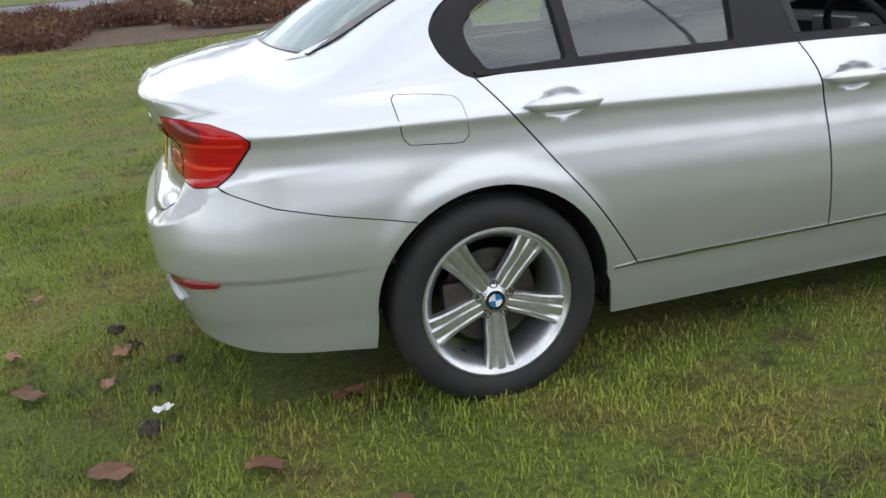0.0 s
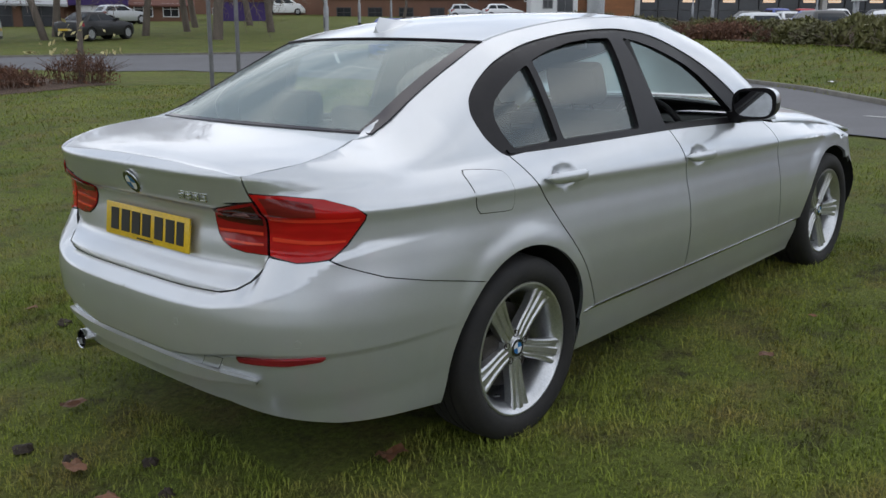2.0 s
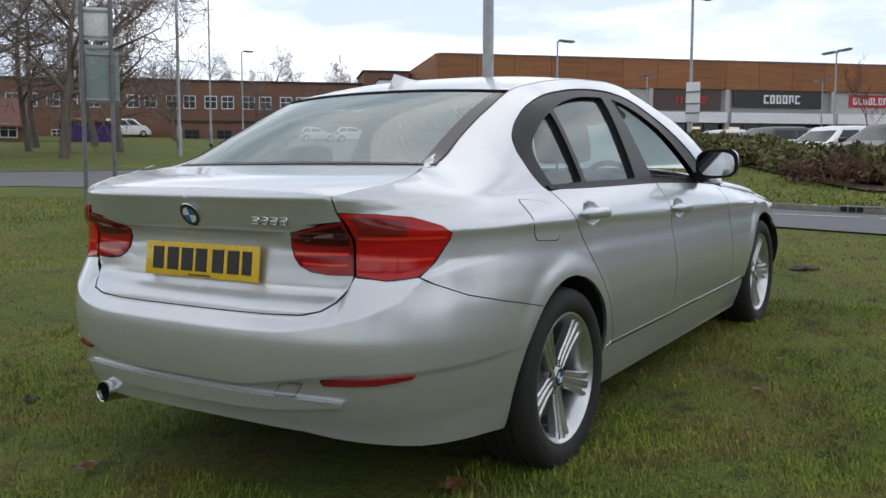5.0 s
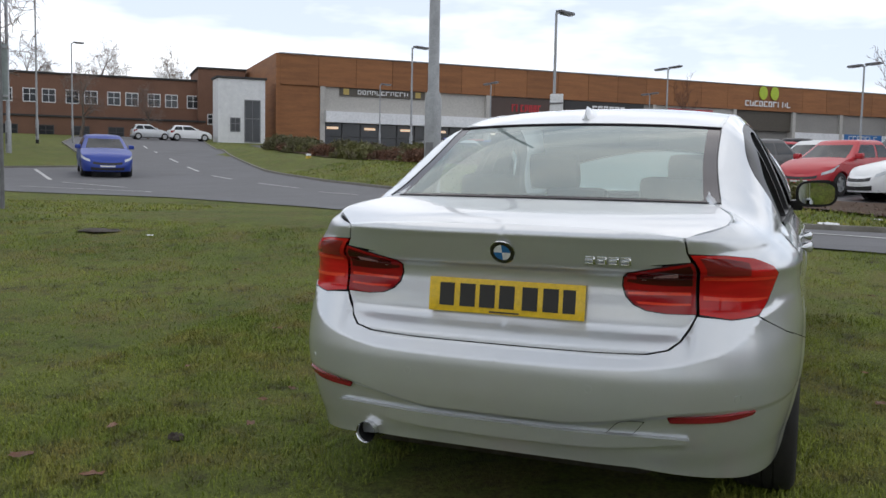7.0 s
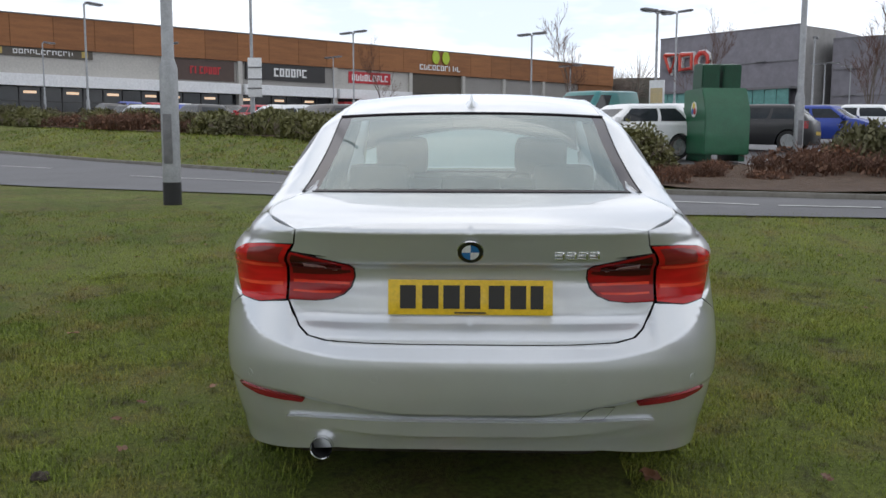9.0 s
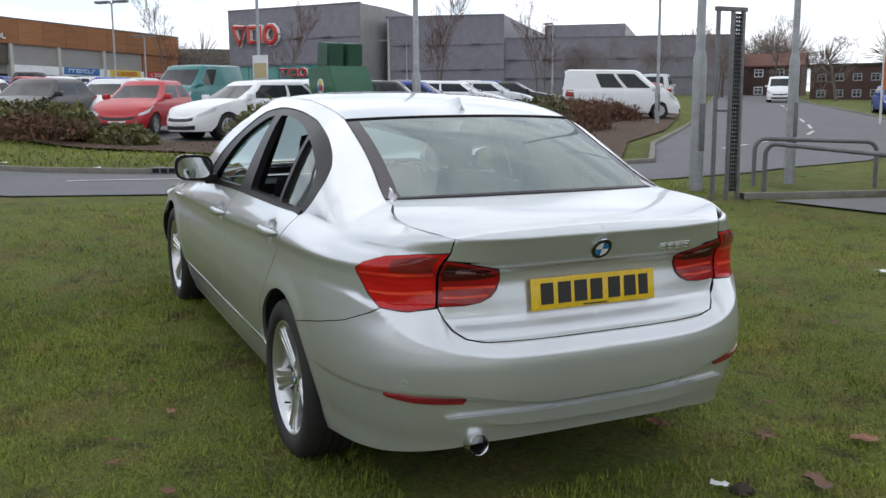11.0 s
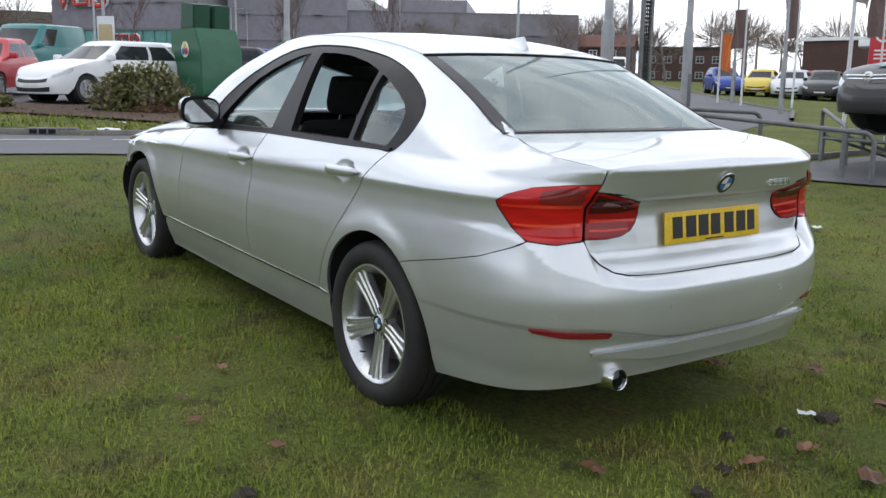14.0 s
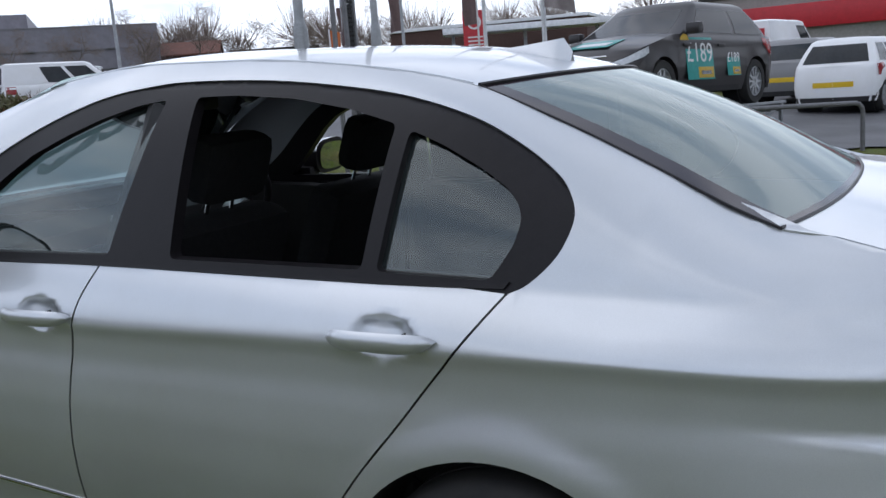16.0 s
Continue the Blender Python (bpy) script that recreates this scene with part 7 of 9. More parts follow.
    for sd in (1, -1):
        grid = [[(lambda p: bm.verts.new((p.x, p.y * sd, p.z)))(glass_at(q, t)) for t in ts] for q in range(len(line))]
        for q in range(len(line) - 1):
            kind_q = line[q + 1][2] if line[q][2] != "front" else "front"
            if line[q][2] == "rear" and line[q + 1][2] == "post":
                kind_q = "post"
            if line[q + 1][2] == "front" and line[q][2] == "post":
                kind_q = "post"
            for j in range(len(ts) - 1):
                solid_pane = not glazed and kind_q in ("s1", "rear")
                if kind_q != "post" and 0 < j < 4 and not solid_pane:
                    panes.setdefault((kind_q, sd if kind_q in ("s1", "s2") else 0), []).append([glass_at(a, ts[b], 0.004) * 1.0 for a, b in ((q, j), (q + 1, j), (q + 1, j + 1), (q, j + 1))] + [sd])
                bm.faces.new((grid[q][j], grid[q + 1][j], grid[q + 1][j + 1], grid[q][j + 1]))
        topz = [g[-1].co.copy() for g in grid]
        cx = (k["r0"] + k["r1"]) / 2 - RO
        in1 = [bm.verts.new((cx + (p.x - cx) * 0.90, p.y * 0.86, k["H"] - 0.02)) for p in topz]
        in2 = [bm.verts.new((cx + (p.x - cx) * 0.6, p.y * 0.4, k["H"])) for p in topz]
        in3 = [bm.verts.new((cx + (p.x - cx) * 0.3, 0, k["H"] + 0.003)) for p in topz]
        for q in range(len(line) - 1):
            for a, b in (([g[-1] for g in grid], in1), (in1, in2), (in2, in3)):
                bm.faces.new((a[q], a[q + 1], b[q + 1], b[q]))
    bmesh.ops.remove_doubles(bm, verts=bm.verts, dist=0.0006)
    part("roof", bm, paint, e, sharp=40)
    for (kd, sd), quads in panes.items():
        bm = bmesh.new()
        for *qd, s2 in quads:
            bm.faces.new([bm.verts.new((p.x, p.y * s2, p.z)) for p in qd])
        bmesh.ops.remove_doubles(bm, verts=bm.verts, dist=0.0006)
        part(names[kd], bm, CAR_GLASS, e, "dark car window glass")

    def patch(name, s0, s1, u0, u1, mat, lab="", lift=0.006, sides=(1, -1), slant=0.0):
        for sd in sides:
            bm = bmesh.new()
            g = []
            for a in np.linspace(0, 1, 6):
                g.append([(lambda p: bm.verts.new((p.x, p.y * sd, p.z)))(skin_at(s0 + (s1 - s0) * a, u0 + (u1 - u0) * b + slant * a, lift)) for b in (0, 0.5, 1)])
            for p, q in zip(g, g[1:]):
                for j in range(2):
                    bm.faces.new((p[j], q[j], q[j + 1], p[j + 1]))
            part(name, bm, mat, e, lab)

    patch("headlamp", 0.80, 0.90, 0.80, 0.97, LAMP_HEAD, "clear headlamp", slant=-0.05)
    patch("tail_lamp", 0.12, 0.19, 0.66, 0.95, LAMP_TAIL, "red tail lamp")
    patch("grille", 0.915, 1.0, 0.62, 0.82, CAR_TRIM, "black grille")
    patch("lower_grille", 0.90, 1.0, 0.10, 0.34, CAR_TRIM)
    patch("rear_valance", 0.0, 0.14, 0.0, 0.14, CAR_TRIM)
    patch("plate", 0.0, 0.055, 0.42, 0.57, PLATE_YELLOW if style != "van" else PLATE_PALE, "yellow plate")
    patch("front_plate", 0.955, 1.0, 0.42, 0.56, PLATE_PALE if fine == 1 else CAR_TRIM, "front plate")
    if fine > 1:
        for sj in (0.40, 0.52, 0.665):
            patch("door_joint", sj, sj + 0.0018, 0.08, 0.99, CAR_TRIM, lift=0.002)
        patch("sill_trim", 0.33, 0.64, 0.0, 0.1, CAR_TRIM, lift=0.004)
    for sd in (1, -1):
        bm = bmesh.new()
        xm = k["g1"] - 0.45 - RO
        box(bm, xm - 0.06, sd * (W * 0.93), k["belt"] + 0.0, xm + 0.08, sd * (W * 0.93 + 0.2), k["belt"] + 0.15, 0.035)
        part("door_mirror", bm, paint, e)
        for q, xh in enumerate((RO * 0 + WB * 0.42, WB * 0.42 + 0.95)):
            if fine > 1:
                bm = bmesh.new()
                box(bm, xh - 0.1, sd * W * 0.96, k["belt"] - 0.16, xh + 0.1, sd * (W * 0.985 + 0.02), k["belt"] - 0.12, 0.012)
                part("door_handle", bm, paint, e)
        for xw in (0.0, WB):
            bm = bmesh.new()
            lathe(bm, [(R * 0.66, -0.09), (R * 0.95, -0.1), (R, -0.07), (R, 0.07), (R * 0.95, 0.1), (R * 0.68, 0.1), (R * 0.66, 0.085)], 28, "Y", closed=True)
            bmesh.ops.translate(bm, vec=(xw, sd * (W - 0.12), R), verts=bm.verts)
            ty = part("wheel", bm, TYRE_PLAIN, e, "black tyre on alloy rim")
            bm = bmesh.new()
            lathe(bm, [(R * 0.68, 0.03), (R * 0.68, 0.088), (R * 0.62, 0.092), (R * 0.6, 0.05), (R * 0.2, 0.045), (R * 0.18, 0.07), (0.0001, 0.072)], 28, "Y")
            for a in range(10 if fine > 1 else 5):
                t = 2 * math.pi * a / (10 if fine > 1 else 5)
                wd = 0.018 if fine > 1 else 0.032
                box(bm, R * 0.12, 0.05, -wd, R * 0.64, 0.078, wd, 0.0, Matrix.Rotation(t, 4, "Y"))
            for v in bm.verts:
                v.co = Vector((v.co.x + xw, sd * (W - 0.12 + v.co.y), v.co.z + R))
            part("rim", bm, RIM_PLAIN, ty, smooth=False)
            bm = bmesh.new()
            lathe(bm, [(R * 1.12, -0.25), (R * 1.12, -0.02), (0.001, -0.02)], 24, "Y")
            for v in bm.verts:
                v.co = Vector((v.co.x + xw, sd * (W - 0.14 + v.co.y), v.co.z + R))
            part("wheel_housing", bm, CAVITY, e)
    bm = bmesh.new()
    box(bm, -RO + 0.3, -W * 0.7, 0.2, L - RO - 0.3, W * 0.7, 0.3)
    part("underbody", bm, CAVITY, e)
    return e


def stand(x, y, heading, tilt=0.0, z=None):
    """The pose of a vehicle on the sloping ground, nose towards the heading in degrees."""
    h = radians(heading)
    dz = (ground_z(x + math.cos(h), y + math.sin(h)) - ground_z(x - math.cos(h), y - math.sin(h))) / 2 if z is None else 0
    return Matrix.Translation((x, y, (ground_z(x, y) + 0.02) if z is None else z)) @ Matrix.Rotation(h, 4, "Z") @ Matrix.Rotation(-math.atan(dz) - tilt, 4, "Y")


TEXT = {"white": ("white paintwork", PAINT["white"])}
PROTO = {}


def put_car(style, colour, x, y, heading, label=None, glazed=True, group="parked vehicles"):
    key = (style, colour, glazed)
    word = colour.replace("_", " ") + " " + style.replace("_", " ").replace("small hatch", "small hatchback").replace("four by four", "off-road car")
    if key in PROTO and label is None:
        return copy_thing(PROTO[key], stand(x, y, heading))
    e = parked_car(style, PAINT[colour], label or word + " parked on the asphalt car park", stand(x, y, heading), glazed, group)
    PROTO.setdefault(key, e)
    return e


# the row behind the hedge
put_car("hatchback", "white", 21.3, -5.1, 116, "white five-door hatchback parked behind the hedge")
put_car("small_hatch", "red", 24.2, -2.2, 150, "small red hatchback parked behind bare shrubs")
put_car("estate", "white", 24.6, -5.9, -40, "white estate car parked beside green container")
put_car("small_hatch", "silver", 28.0, -1.6, 150, "small silver hatchback with pale bonnet")
put_car("hatchback", "dark_grey", 25.9, 0.4, 150, "dark grey hatchback behind low shrubs")
put_car("small_hatch", "white", 31.5, -2.2, 100)
put_car("van", "teal", 33.3, -5.6, 140, "teal green high-roofed panel van in car park", False)
put_car("hatchback", "black", 29.6, 4.6, 150)
put_car("saloon", "silver", 31.6, 6.8, 150)
put_car("small_hatch", "white", 27.8, 2.4, 150)
put_car("van", "white", 29.4, -20.4, -124, "white minibus with dark side windows", True)
put_car("hatchback", "black", 25.6, -10.2, 60, "black hatchback parked beyond the green container")
put_car("hatchback", "blue", 32.0, -23.5, -45, "bright blue hatchback parked by the road")
put_car("hatchback", "red", 32.8, -26.3, -45, "red hatchback parked by bare bushes")
put_car("van", "silver", 44.5, -36.0, -45, "pale grey van parked by tall lamp post", True)
for j, (st_, co_) in enumerate((("small_hatch", "blue"), ("hatchback", "white"), ("hatchback", "silver"), ("saloon", "black"))):
    put_car(st_, co_, 31.6 + 1.5 * j, -12.6 - 2.3 * j, -128)
for j, (st_, co_) in enumerate((("hatchback", "white"), ("small_hatch", "red"), ("saloon", "silver"), ("hatchback", "grey"), ("small_hatch", "white"), ("saloon", "black"), ("hatchback", "silver"), ("hatchback", "blue"))):
    put_car(st_, co_, 41.0 + 1.7 * j, -13.0 - 2.3 * j, 52)
random.seed(5)
kinds = [("hatchback", "white"), ("saloon", "silver"), ("small_hatch", "red"), ("hatchback", "black"), ("estate", "grey"), ("small_hatch", "silver"), ("hatchback", "blue"), ("saloon", "black"), ("four_by_four", "dark_grey"), ("hatchback", "silver"), ("small_hatch", "white")]
# ranks towards the shop building
for row, (sx, sy, n) in enumerate(((35.0, 13.5, 12), (46.0, 18.5, 13), (57.0, 24.0, 14), (68.0, 30.0, 15))):
    for j in range(n):
        x, y = sx + 1.9 * j * 1.0, sy - 1.95 * j * 1.0
        if random.random() < 0.82:
            st_, co_ = random.choice(kinds)
            put_car(st_, co_, x + random.uniform(-0.2, 0.2), y + random.uniform(-0.2, 0.2), random.choice((44, 224)) + random.uniform(-3, 3))
# behind the right-hand verge
for j in range(9):
    st_, co_ = (("small_hatch", "blue"), ("small_hatch", "yellow"), ("hatchback", "silver"), ("hatchback", "black"), ("small_hatch", "white"), ("hatchback", "silver"), ("hatchback", "grey"), ("saloon", "silver"), ("small_hatch", "red"))[j]
    put_car(st_, co_, 30.8 - 1.9 * j, -42.4 - 0.12 * j + (1.5 if j == 0 else 0), 140 if j == 0 else 118 + random.uniform(-3, 3))
for j in range(12):
    st_, co_ = kinds[(j * 5 + 2) % len(kinds)]
    put_car(st_, co_, 29.6 - 2.15 * j, -47.8 + random.uniform(-0.4, 0.4), 95 + random.uniform(-3, 3))
put_car("van", "white", 52.0, -54.5, 135, "white van stopped at the road side", False)
# the forecourt
put_car("hatchback", "grey", 2.5, -20.4, -101, "grey hatchback seen from behind on wet forecourt")
put_car("small_hatch", "white", 1.15, -17.6, -101, "small white hatchback with dark rear window on forecourt")
put_car("van", "white", 4.3, -25.6, -100, "white van with red and yellow poster on its doors", False)
put_car("hatchback", "silver", -1.6, -19.8, -101)
# across the road on the other side
put_car("hatchback", "blue", 24.6, 25.0, -134, "dark blue hatchback waiting at the road junction")
put_car("four_by_four", "silver", 15.4, 43.5, 150, "silver off-road car parked at the kerb")
put_car("saloon", "black", 20.5, 44.0, 20, "black saloon parked beneath bare trees")
put_car("small_hatch", "red", 11.5, 42.5, 150)
put_car("van", "white", 63.0, 84.0, -40)
put_car("van", "red", 52.5, 76.0, 60, "red van parked by the brick building", False)
put_car("hatchback", "silver", 33.5, 66.0, 0)
put_car("small_hatch", "silver", 66.5, 59.0, -40)
put_car("hatchback", "white", 69.0, 56.5, -40)

# ---- dark hatchback on its display ramp, with price stickers ----
DISPLAY_M = Matrix.Translation((2.645, -12.165, 0.63)) @ Matrix.Rotation(radians(75.5), 4, "Z") @ Matrix.Rotation(-0.034, 4, "Y")
DISPLAY = parked_car("hatchback", PAINT["dark_grey"], "dark grey hatchback on display ramp with price stickers", DISPLAY_M, True, "", 2)
STICK_TEAL = material("teal_sticker", (0.02, 0.30, 0.27), (0.018, 0.26, 0.24), scale=3, rough=0.4)
STICK_GOLD = material("gold_sticker", (0.55, 0.36, 0.02), rough=0.4, scale=3)
STICK_WHITE = material("white_print", (0.8, 0.8, 0.8), rough=0.5, scale=3)


def lettering(name, text, size, mat, m, parent, depth=0.002):
    cu = bpy.data.curves.new(name, "FONT")
    cu.body, cu.size, cu.extrude, cu.align_x, cu.align_y = text, size, depth, "CENTER", "CENTER"
    tmp = new(name, cu)
    dg = bpy.context.evaluated_depsgraph_get()
    me = bpy.data.meshes.new_from_object(tmp.evaluated_get(dg))
    bpy.data.objects.remove(tmp)
    me.transform(m)
    me.materials.clear()
    me.materials.append(mat)
    return part_mesh(name, me, parent)


def sticker(x, z, w, h, size):
    lean = Matrix.Translation((x, 0.893, z)) @ Matrix.Rotation(radians(180), 4, "Z") @ Matrix.Rotation(radians(84), 4, "X")
    bm = bmesh.new()
    box(bm, -w / 2, -h / 2, 0, w / 2, h / 2, 0.006, 0.002, lean)
    p = part("price_sticker", bm, STICK_TEAL, DISPLAY, "teal price sticker with white figures")
    bm = bmesh.new()
    box(bm, -w * 0.1, -h * 0.46, 0.006, w * 0.47, -h * 0.2, 0.009, 0.001, lean)
    part("gold_strip", bm, STICK_GOLD, p)
    bm = bmesh.new()
    box(bm, w * 0.0, -h * 0.38, 0.009, w * 0.38, -h * 0.29, 0.0105, 0, lean)
    part("print_bar", bm, BADGE_BLACK, p)
    lettering("price", "\u00a3189", size, STICK_WHITE, lean @ Matrix.Translation((0, h * 0.12, 0.007)), p)


sticker(1.74, 0.66, 0.74, 0.56, 0.36)
sticker(0.76, 0.62, 0.40, 0.40, 0.19)
bm = bmesh.new()
lathe(bm, [(0.12, 0.0), (0.12, 0.006), (0.0001, 0.006)], 28, "Y", m=Matrix.Translation((2.12, 0.87, 0.86)))
part("round_sticker", bm, STICK_GOLD, DISPLAY, "yellow round sticker")
bm = bmesh.new()
box(bm, -0.22, -0.32, 0, 0.22, 0.32, 0.006, 0.002, Matrix.Translation((2.95, 0.05, 0.893)) @ Matrix.Rotation(radians(13), 4, "Y"))
st_b = part("bonnet_sticker", bm, STICK_TEAL, DISPLAY, "teal and white bonnet sticker")
bm = bmesh.new()
box(bm, -0.05, -0.24, 0.006, 0.12, 0.24, 0.010, 0.001, Matrix.Translation((2.95, 0.05, 0.893)) @ Matrix.Rotation(radians(13), 4, "Y"))
part("print_bar", bm, STICK_WHITE, st_b)
for zz, yy in ((0.70, 0.52), (0.655, 0.44)):
    bm = bmesh.new()
    tube(bm, [(3.57 - 0.42 * (abs(y) / 0.8) ** 2.4, y, zz + 0.03 * abs(y)) for y in np.linspace(-yy, yy, 17)], 0.014, 8)
    part("grille_bar", bm, CHROME, DISPLAY, "chrome grille bar")
bm = bmesh.new()
lathe(bm, [(0.075, 0.0), (0.075, 0.02), (0.055, 0.024), (0.05, 0.014), (0.0001, 0.014)], 28, "X", m=Matrix.Translation((3.56, 0, 0.68)))
part("badge", bm, CHROME, DISPLAY, "round chrome emblem")

# steel ramp below it
RAMP = thing("display_ramp", "grey galvanised steel display ramp with diagonal bracing", "ramp", Matrix.Translation((2.645, -12.165, 0.0)) @ Matrix.Rotation(radians(75.5), 4, "Z"))
RAMP_STEEL = material("dull_galvanised_ramp", (0.27, 0.28, 0.285), (0.19, 0.2, 0.205), scale=7, rough=0.55, metal=0.4)
for sd in (1, -1):
    y = 0.78 * sd
    bm = bmesh.new()
    box(bm, -0.75, y - 0.2, 0.56, 3.35, y + 0.2, 0.60, 0.008)
    tr = part("wheel_track", bm, RAMP_STEEL, RAMP)
    tr.matrix_local = Matrix.Rotation(-0.034, 4, "Y")
    for yy in (y - 0.22, y + 0.22):
        bm = bmesh.new()
        tube(bm, [(-0.75, yy, 0.59), (3.35, yy, 0.72)], 0.028, 6)
        part("rail", bm, RAMP_STEEL, RAMP)
        bm = bmesh.new()
        tube(bm, [(-0.4, yy, 0.50), (1.25, yy, 0.14)], 0.024, 6)
        part("brace", bm, RAMP_STEEL, RAMP)
        bm = bmesh.new()
        tube(bm, [(1.35, yy, 0.14), (3.2, yy, 0.62)], 0.024, 6)
        part("brace", bm, RAMP_STEEL, RAMP)
        for x in (-0.6, 0.25, 0.8, 1.3, 1.9, 2.5, 3.25):
            zt = 0.59 + (x + 0.75) * 0.0317
            zl = 0.12 if x in (1.3, -0.6, 3.25) else (0.14 + abs(x - 1.3) * (0.22 if x < 1.3 else 0.26))
            bm = bmesh.new()
            box(bm, x - 0.025, yy - 0.025, zl, x + 0.025, yy + 0.025, zt, 0.005)
            part("upright", bm, RAMP_STEEL, RAMP)
    for x in (-0.6, 1.3, 3.25):
        bm = bmesh.new()
        box(bm, x - 0.1, y - 0.3, ground_z(2.6, -10) - 0.02, x + 0.1, y + 0.3, 0.13, 0.006)
        part("foot_plate", bm, RAMP_STEEL, RAMP)
for x in (-0.6, 1.3, 3.25):
    bm = bmesh.new()
    tube(bm, [(x, -0.98, 0.5 + x * 0.03), (x, 0.98, 0.5 + x * 0.03)], 0.025, 6)
    part("cross_bar", bm, RAMP_STEEL, RAMP)

# poster on the white van's rear doors
VP = thing("van_poster", "red and yellow sale poster stuck on van doors", "poster", Matrix.Translation((4.5, -24.62, ground_z(4.5))) @ Matrix.Rotation(radians(-10), 4, "Z"))
for z0, z1, mt in ((1.15, 1.75, SIGN_RED), (0.75, 1.12, SIGN_YELLOW), (0.45, 0.72, SIGN_RED)):
    bm = bmesh.new()
    box(bm, -0.75, 0, z0, 0.2, 0.02, z1, 0.004)
    pp = part("poster_panel", bm, mt, VP)
    for q in range(2):
        bm = bmesh.new()
        box(bm, -0.62 + 0.1 * q, 0.02, z0 + 0.1 + 0.2 * q * (z1 - z0), 0.05, 0.024, z0 + 0.16 + 0.2 * q * (z1 - z0))
        part("print_bar", bm, STICK_WHITE, pp)

# ---- trees and shrubs ----
BARK = material("grey_brown_bark", (0.16, 0.132, 0.106), (0.10, 0.082, 0.068), scale=6, fine=40, rough=0.95, bump=0.6, dist=0.02, stretch=(1, 1, 0.3))
TWIG = material("brown_winter_twigs", (0.235, 0.185, 0.158), (0.16, 0.125, 0.108), scale=1.5, rough=0.95)
TWIG_RED = material("reddish_brown_twigs", (0.13, 0.06, 0.036), (0.085, 0.045, 0.03), scale=1.5, rough=0.95)
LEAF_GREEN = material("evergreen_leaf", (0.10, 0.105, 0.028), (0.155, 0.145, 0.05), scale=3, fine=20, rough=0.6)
LEAF_DARK_OR_SHADED = material("dark_or_shaded_evergreen_leaf", (0.075, 0.075, 0.026), (0.12, 0.11, 0.045), scale=3, fine=20, rough=0.65)
LEAF_PALE = material("pale_yellow_leaf", (0.55, 0.5, 0.25), (0.42, 0.36, 0.16), scale=9, rough=0.7)
LEAF_BROWN = material("fallen_brown_leaf", (0.20, 0.085, 0.04), (0.11, 0.055, 0.03), scale=25, rough=0.7, vary=0.3)


def twig_mesh(name, segs, mat, sides=3):
    """Thin tapered sticks: rows of (from, to, radius from, radius to)."""
    a = np.array([s[0] for s in segs], float)
    b = np.array([s[1] for s in segs], float)
    ra, rb = np.array([s[2] for s in segs])[:, None], np.array([s[3] for s in segs])[:, None]
    d = b - a
    d /= np.linalg.norm(d, axis=1, keepdims=True) + 1e-9
    u = np.cross(d, np.where(np.abs(d[:, 2:3]) < 0.8, [[0, 0, 1.0]], [[1.0, 0, 0]]))
    u /= np.linalg.norm(u, axis=1, keepdims=True) + 1e-9
    w = np.cross(d, u)
    rows = []
    for p, r in ((a, ra), (b, rb)):
        for k in range(sides):
            t = 2 * math.pi * k / sides
            rows.append(p + r * (math.cos(t) * u + math.sin(t) * w))
    n = len(segs)
    verts = np.stack(rows, 1).reshape(-1, 3)
    faces = []
    for k in range(sides):
        faces.append(np.stack([np.arange(n) * 2 * sides + j for j in (k, (k + 1) % sides, sides + (k + 1) % sides, sides + k)], 1))
    faces = np.concatenate(faces)
    return quick_mesh(name, verts, faces, mat)


def quick_mesh(name, verts, faces, mat, smooth=False):
    me = bpy.data.meshes.new(name)
    k = faces.shape[1]
    me.vertices.add(len(verts))
    me.vertices.foreach_set("co", verts.astype(np.float32).ravel())
    me.loops.add(faces.size)
    me.loops.foreach_set("vertex_index", faces.astype(np.int32).ravel())
    me.polygons.add(len(faces))
    me.polygons.foreach_set("loop_start", (np.arange(len(faces)) * k).astype(np.int32))
    me.polygons.foreach_set("loop_total", np.full(len(faces), k, np.int32))
    me.materials.append(mat)
    me.update(calc_edges=True)
    return me


def grow(rng, p, d, length, r, level, limbs, twigs, spread, up, dense):
    """One branch of several bends, with side branches that grow smaller."""
    n = 4 if level < 3 else 2
    pts, q = [p.copy()], p.copy()
    dirs = []
    for k in range(n):
        d = d + rng.normal(0, 0.13 + 0.05 * level, 3)
        d[2] += up * (0.10 if level else 0.0)
        d /= np.linalg.norm(d)
        q = q + d * length / n
        pts.append(q.copy())
        dirs.append(d.copy())
    for k in range(n):
        ra, rb = r * (1 - 0.75 * k / n), r * (1 - 0.75 * (k + 1) / n)
        (limbs if level < 2 else twigs).append((pts[k], pts[k + 1], max(ra, 0.011), max(rb, 0.008)))
    if level >= 4:
        return
    count = dense[level]
    for j in range(count):
        k = min(n - 1, int(n * (0.32 + 0.68 * (j + rng.random()) / count))) if level else min(n - 1, 1 + int((n - 1) * (j + 0.5) / count))
        f = rng.random()
        base = pts[k] * (1 - f) + pts[k + 1] * f
        side = rng.normal(0, 1, 3)
        side -= dirs[k] * side.dot(dirs[k])
        side /= np.linalg.norm(side) + 1e-9
        nd = dirs[k] * (1 - spread * 0.55) + side * spread
        nd[2] += 0.12 * up
        nd /= np.linalg.norm(nd)
        grow(rng, base, nd, length * rng.uniform(0.48, 0.68) * (0.9 if level else 0.85), r * (0.50 if level else 0.55) * (1 - 0.5 * k / n), level + 1, limbs, twigs, spread, up, dense)


TREE_MADE = {}


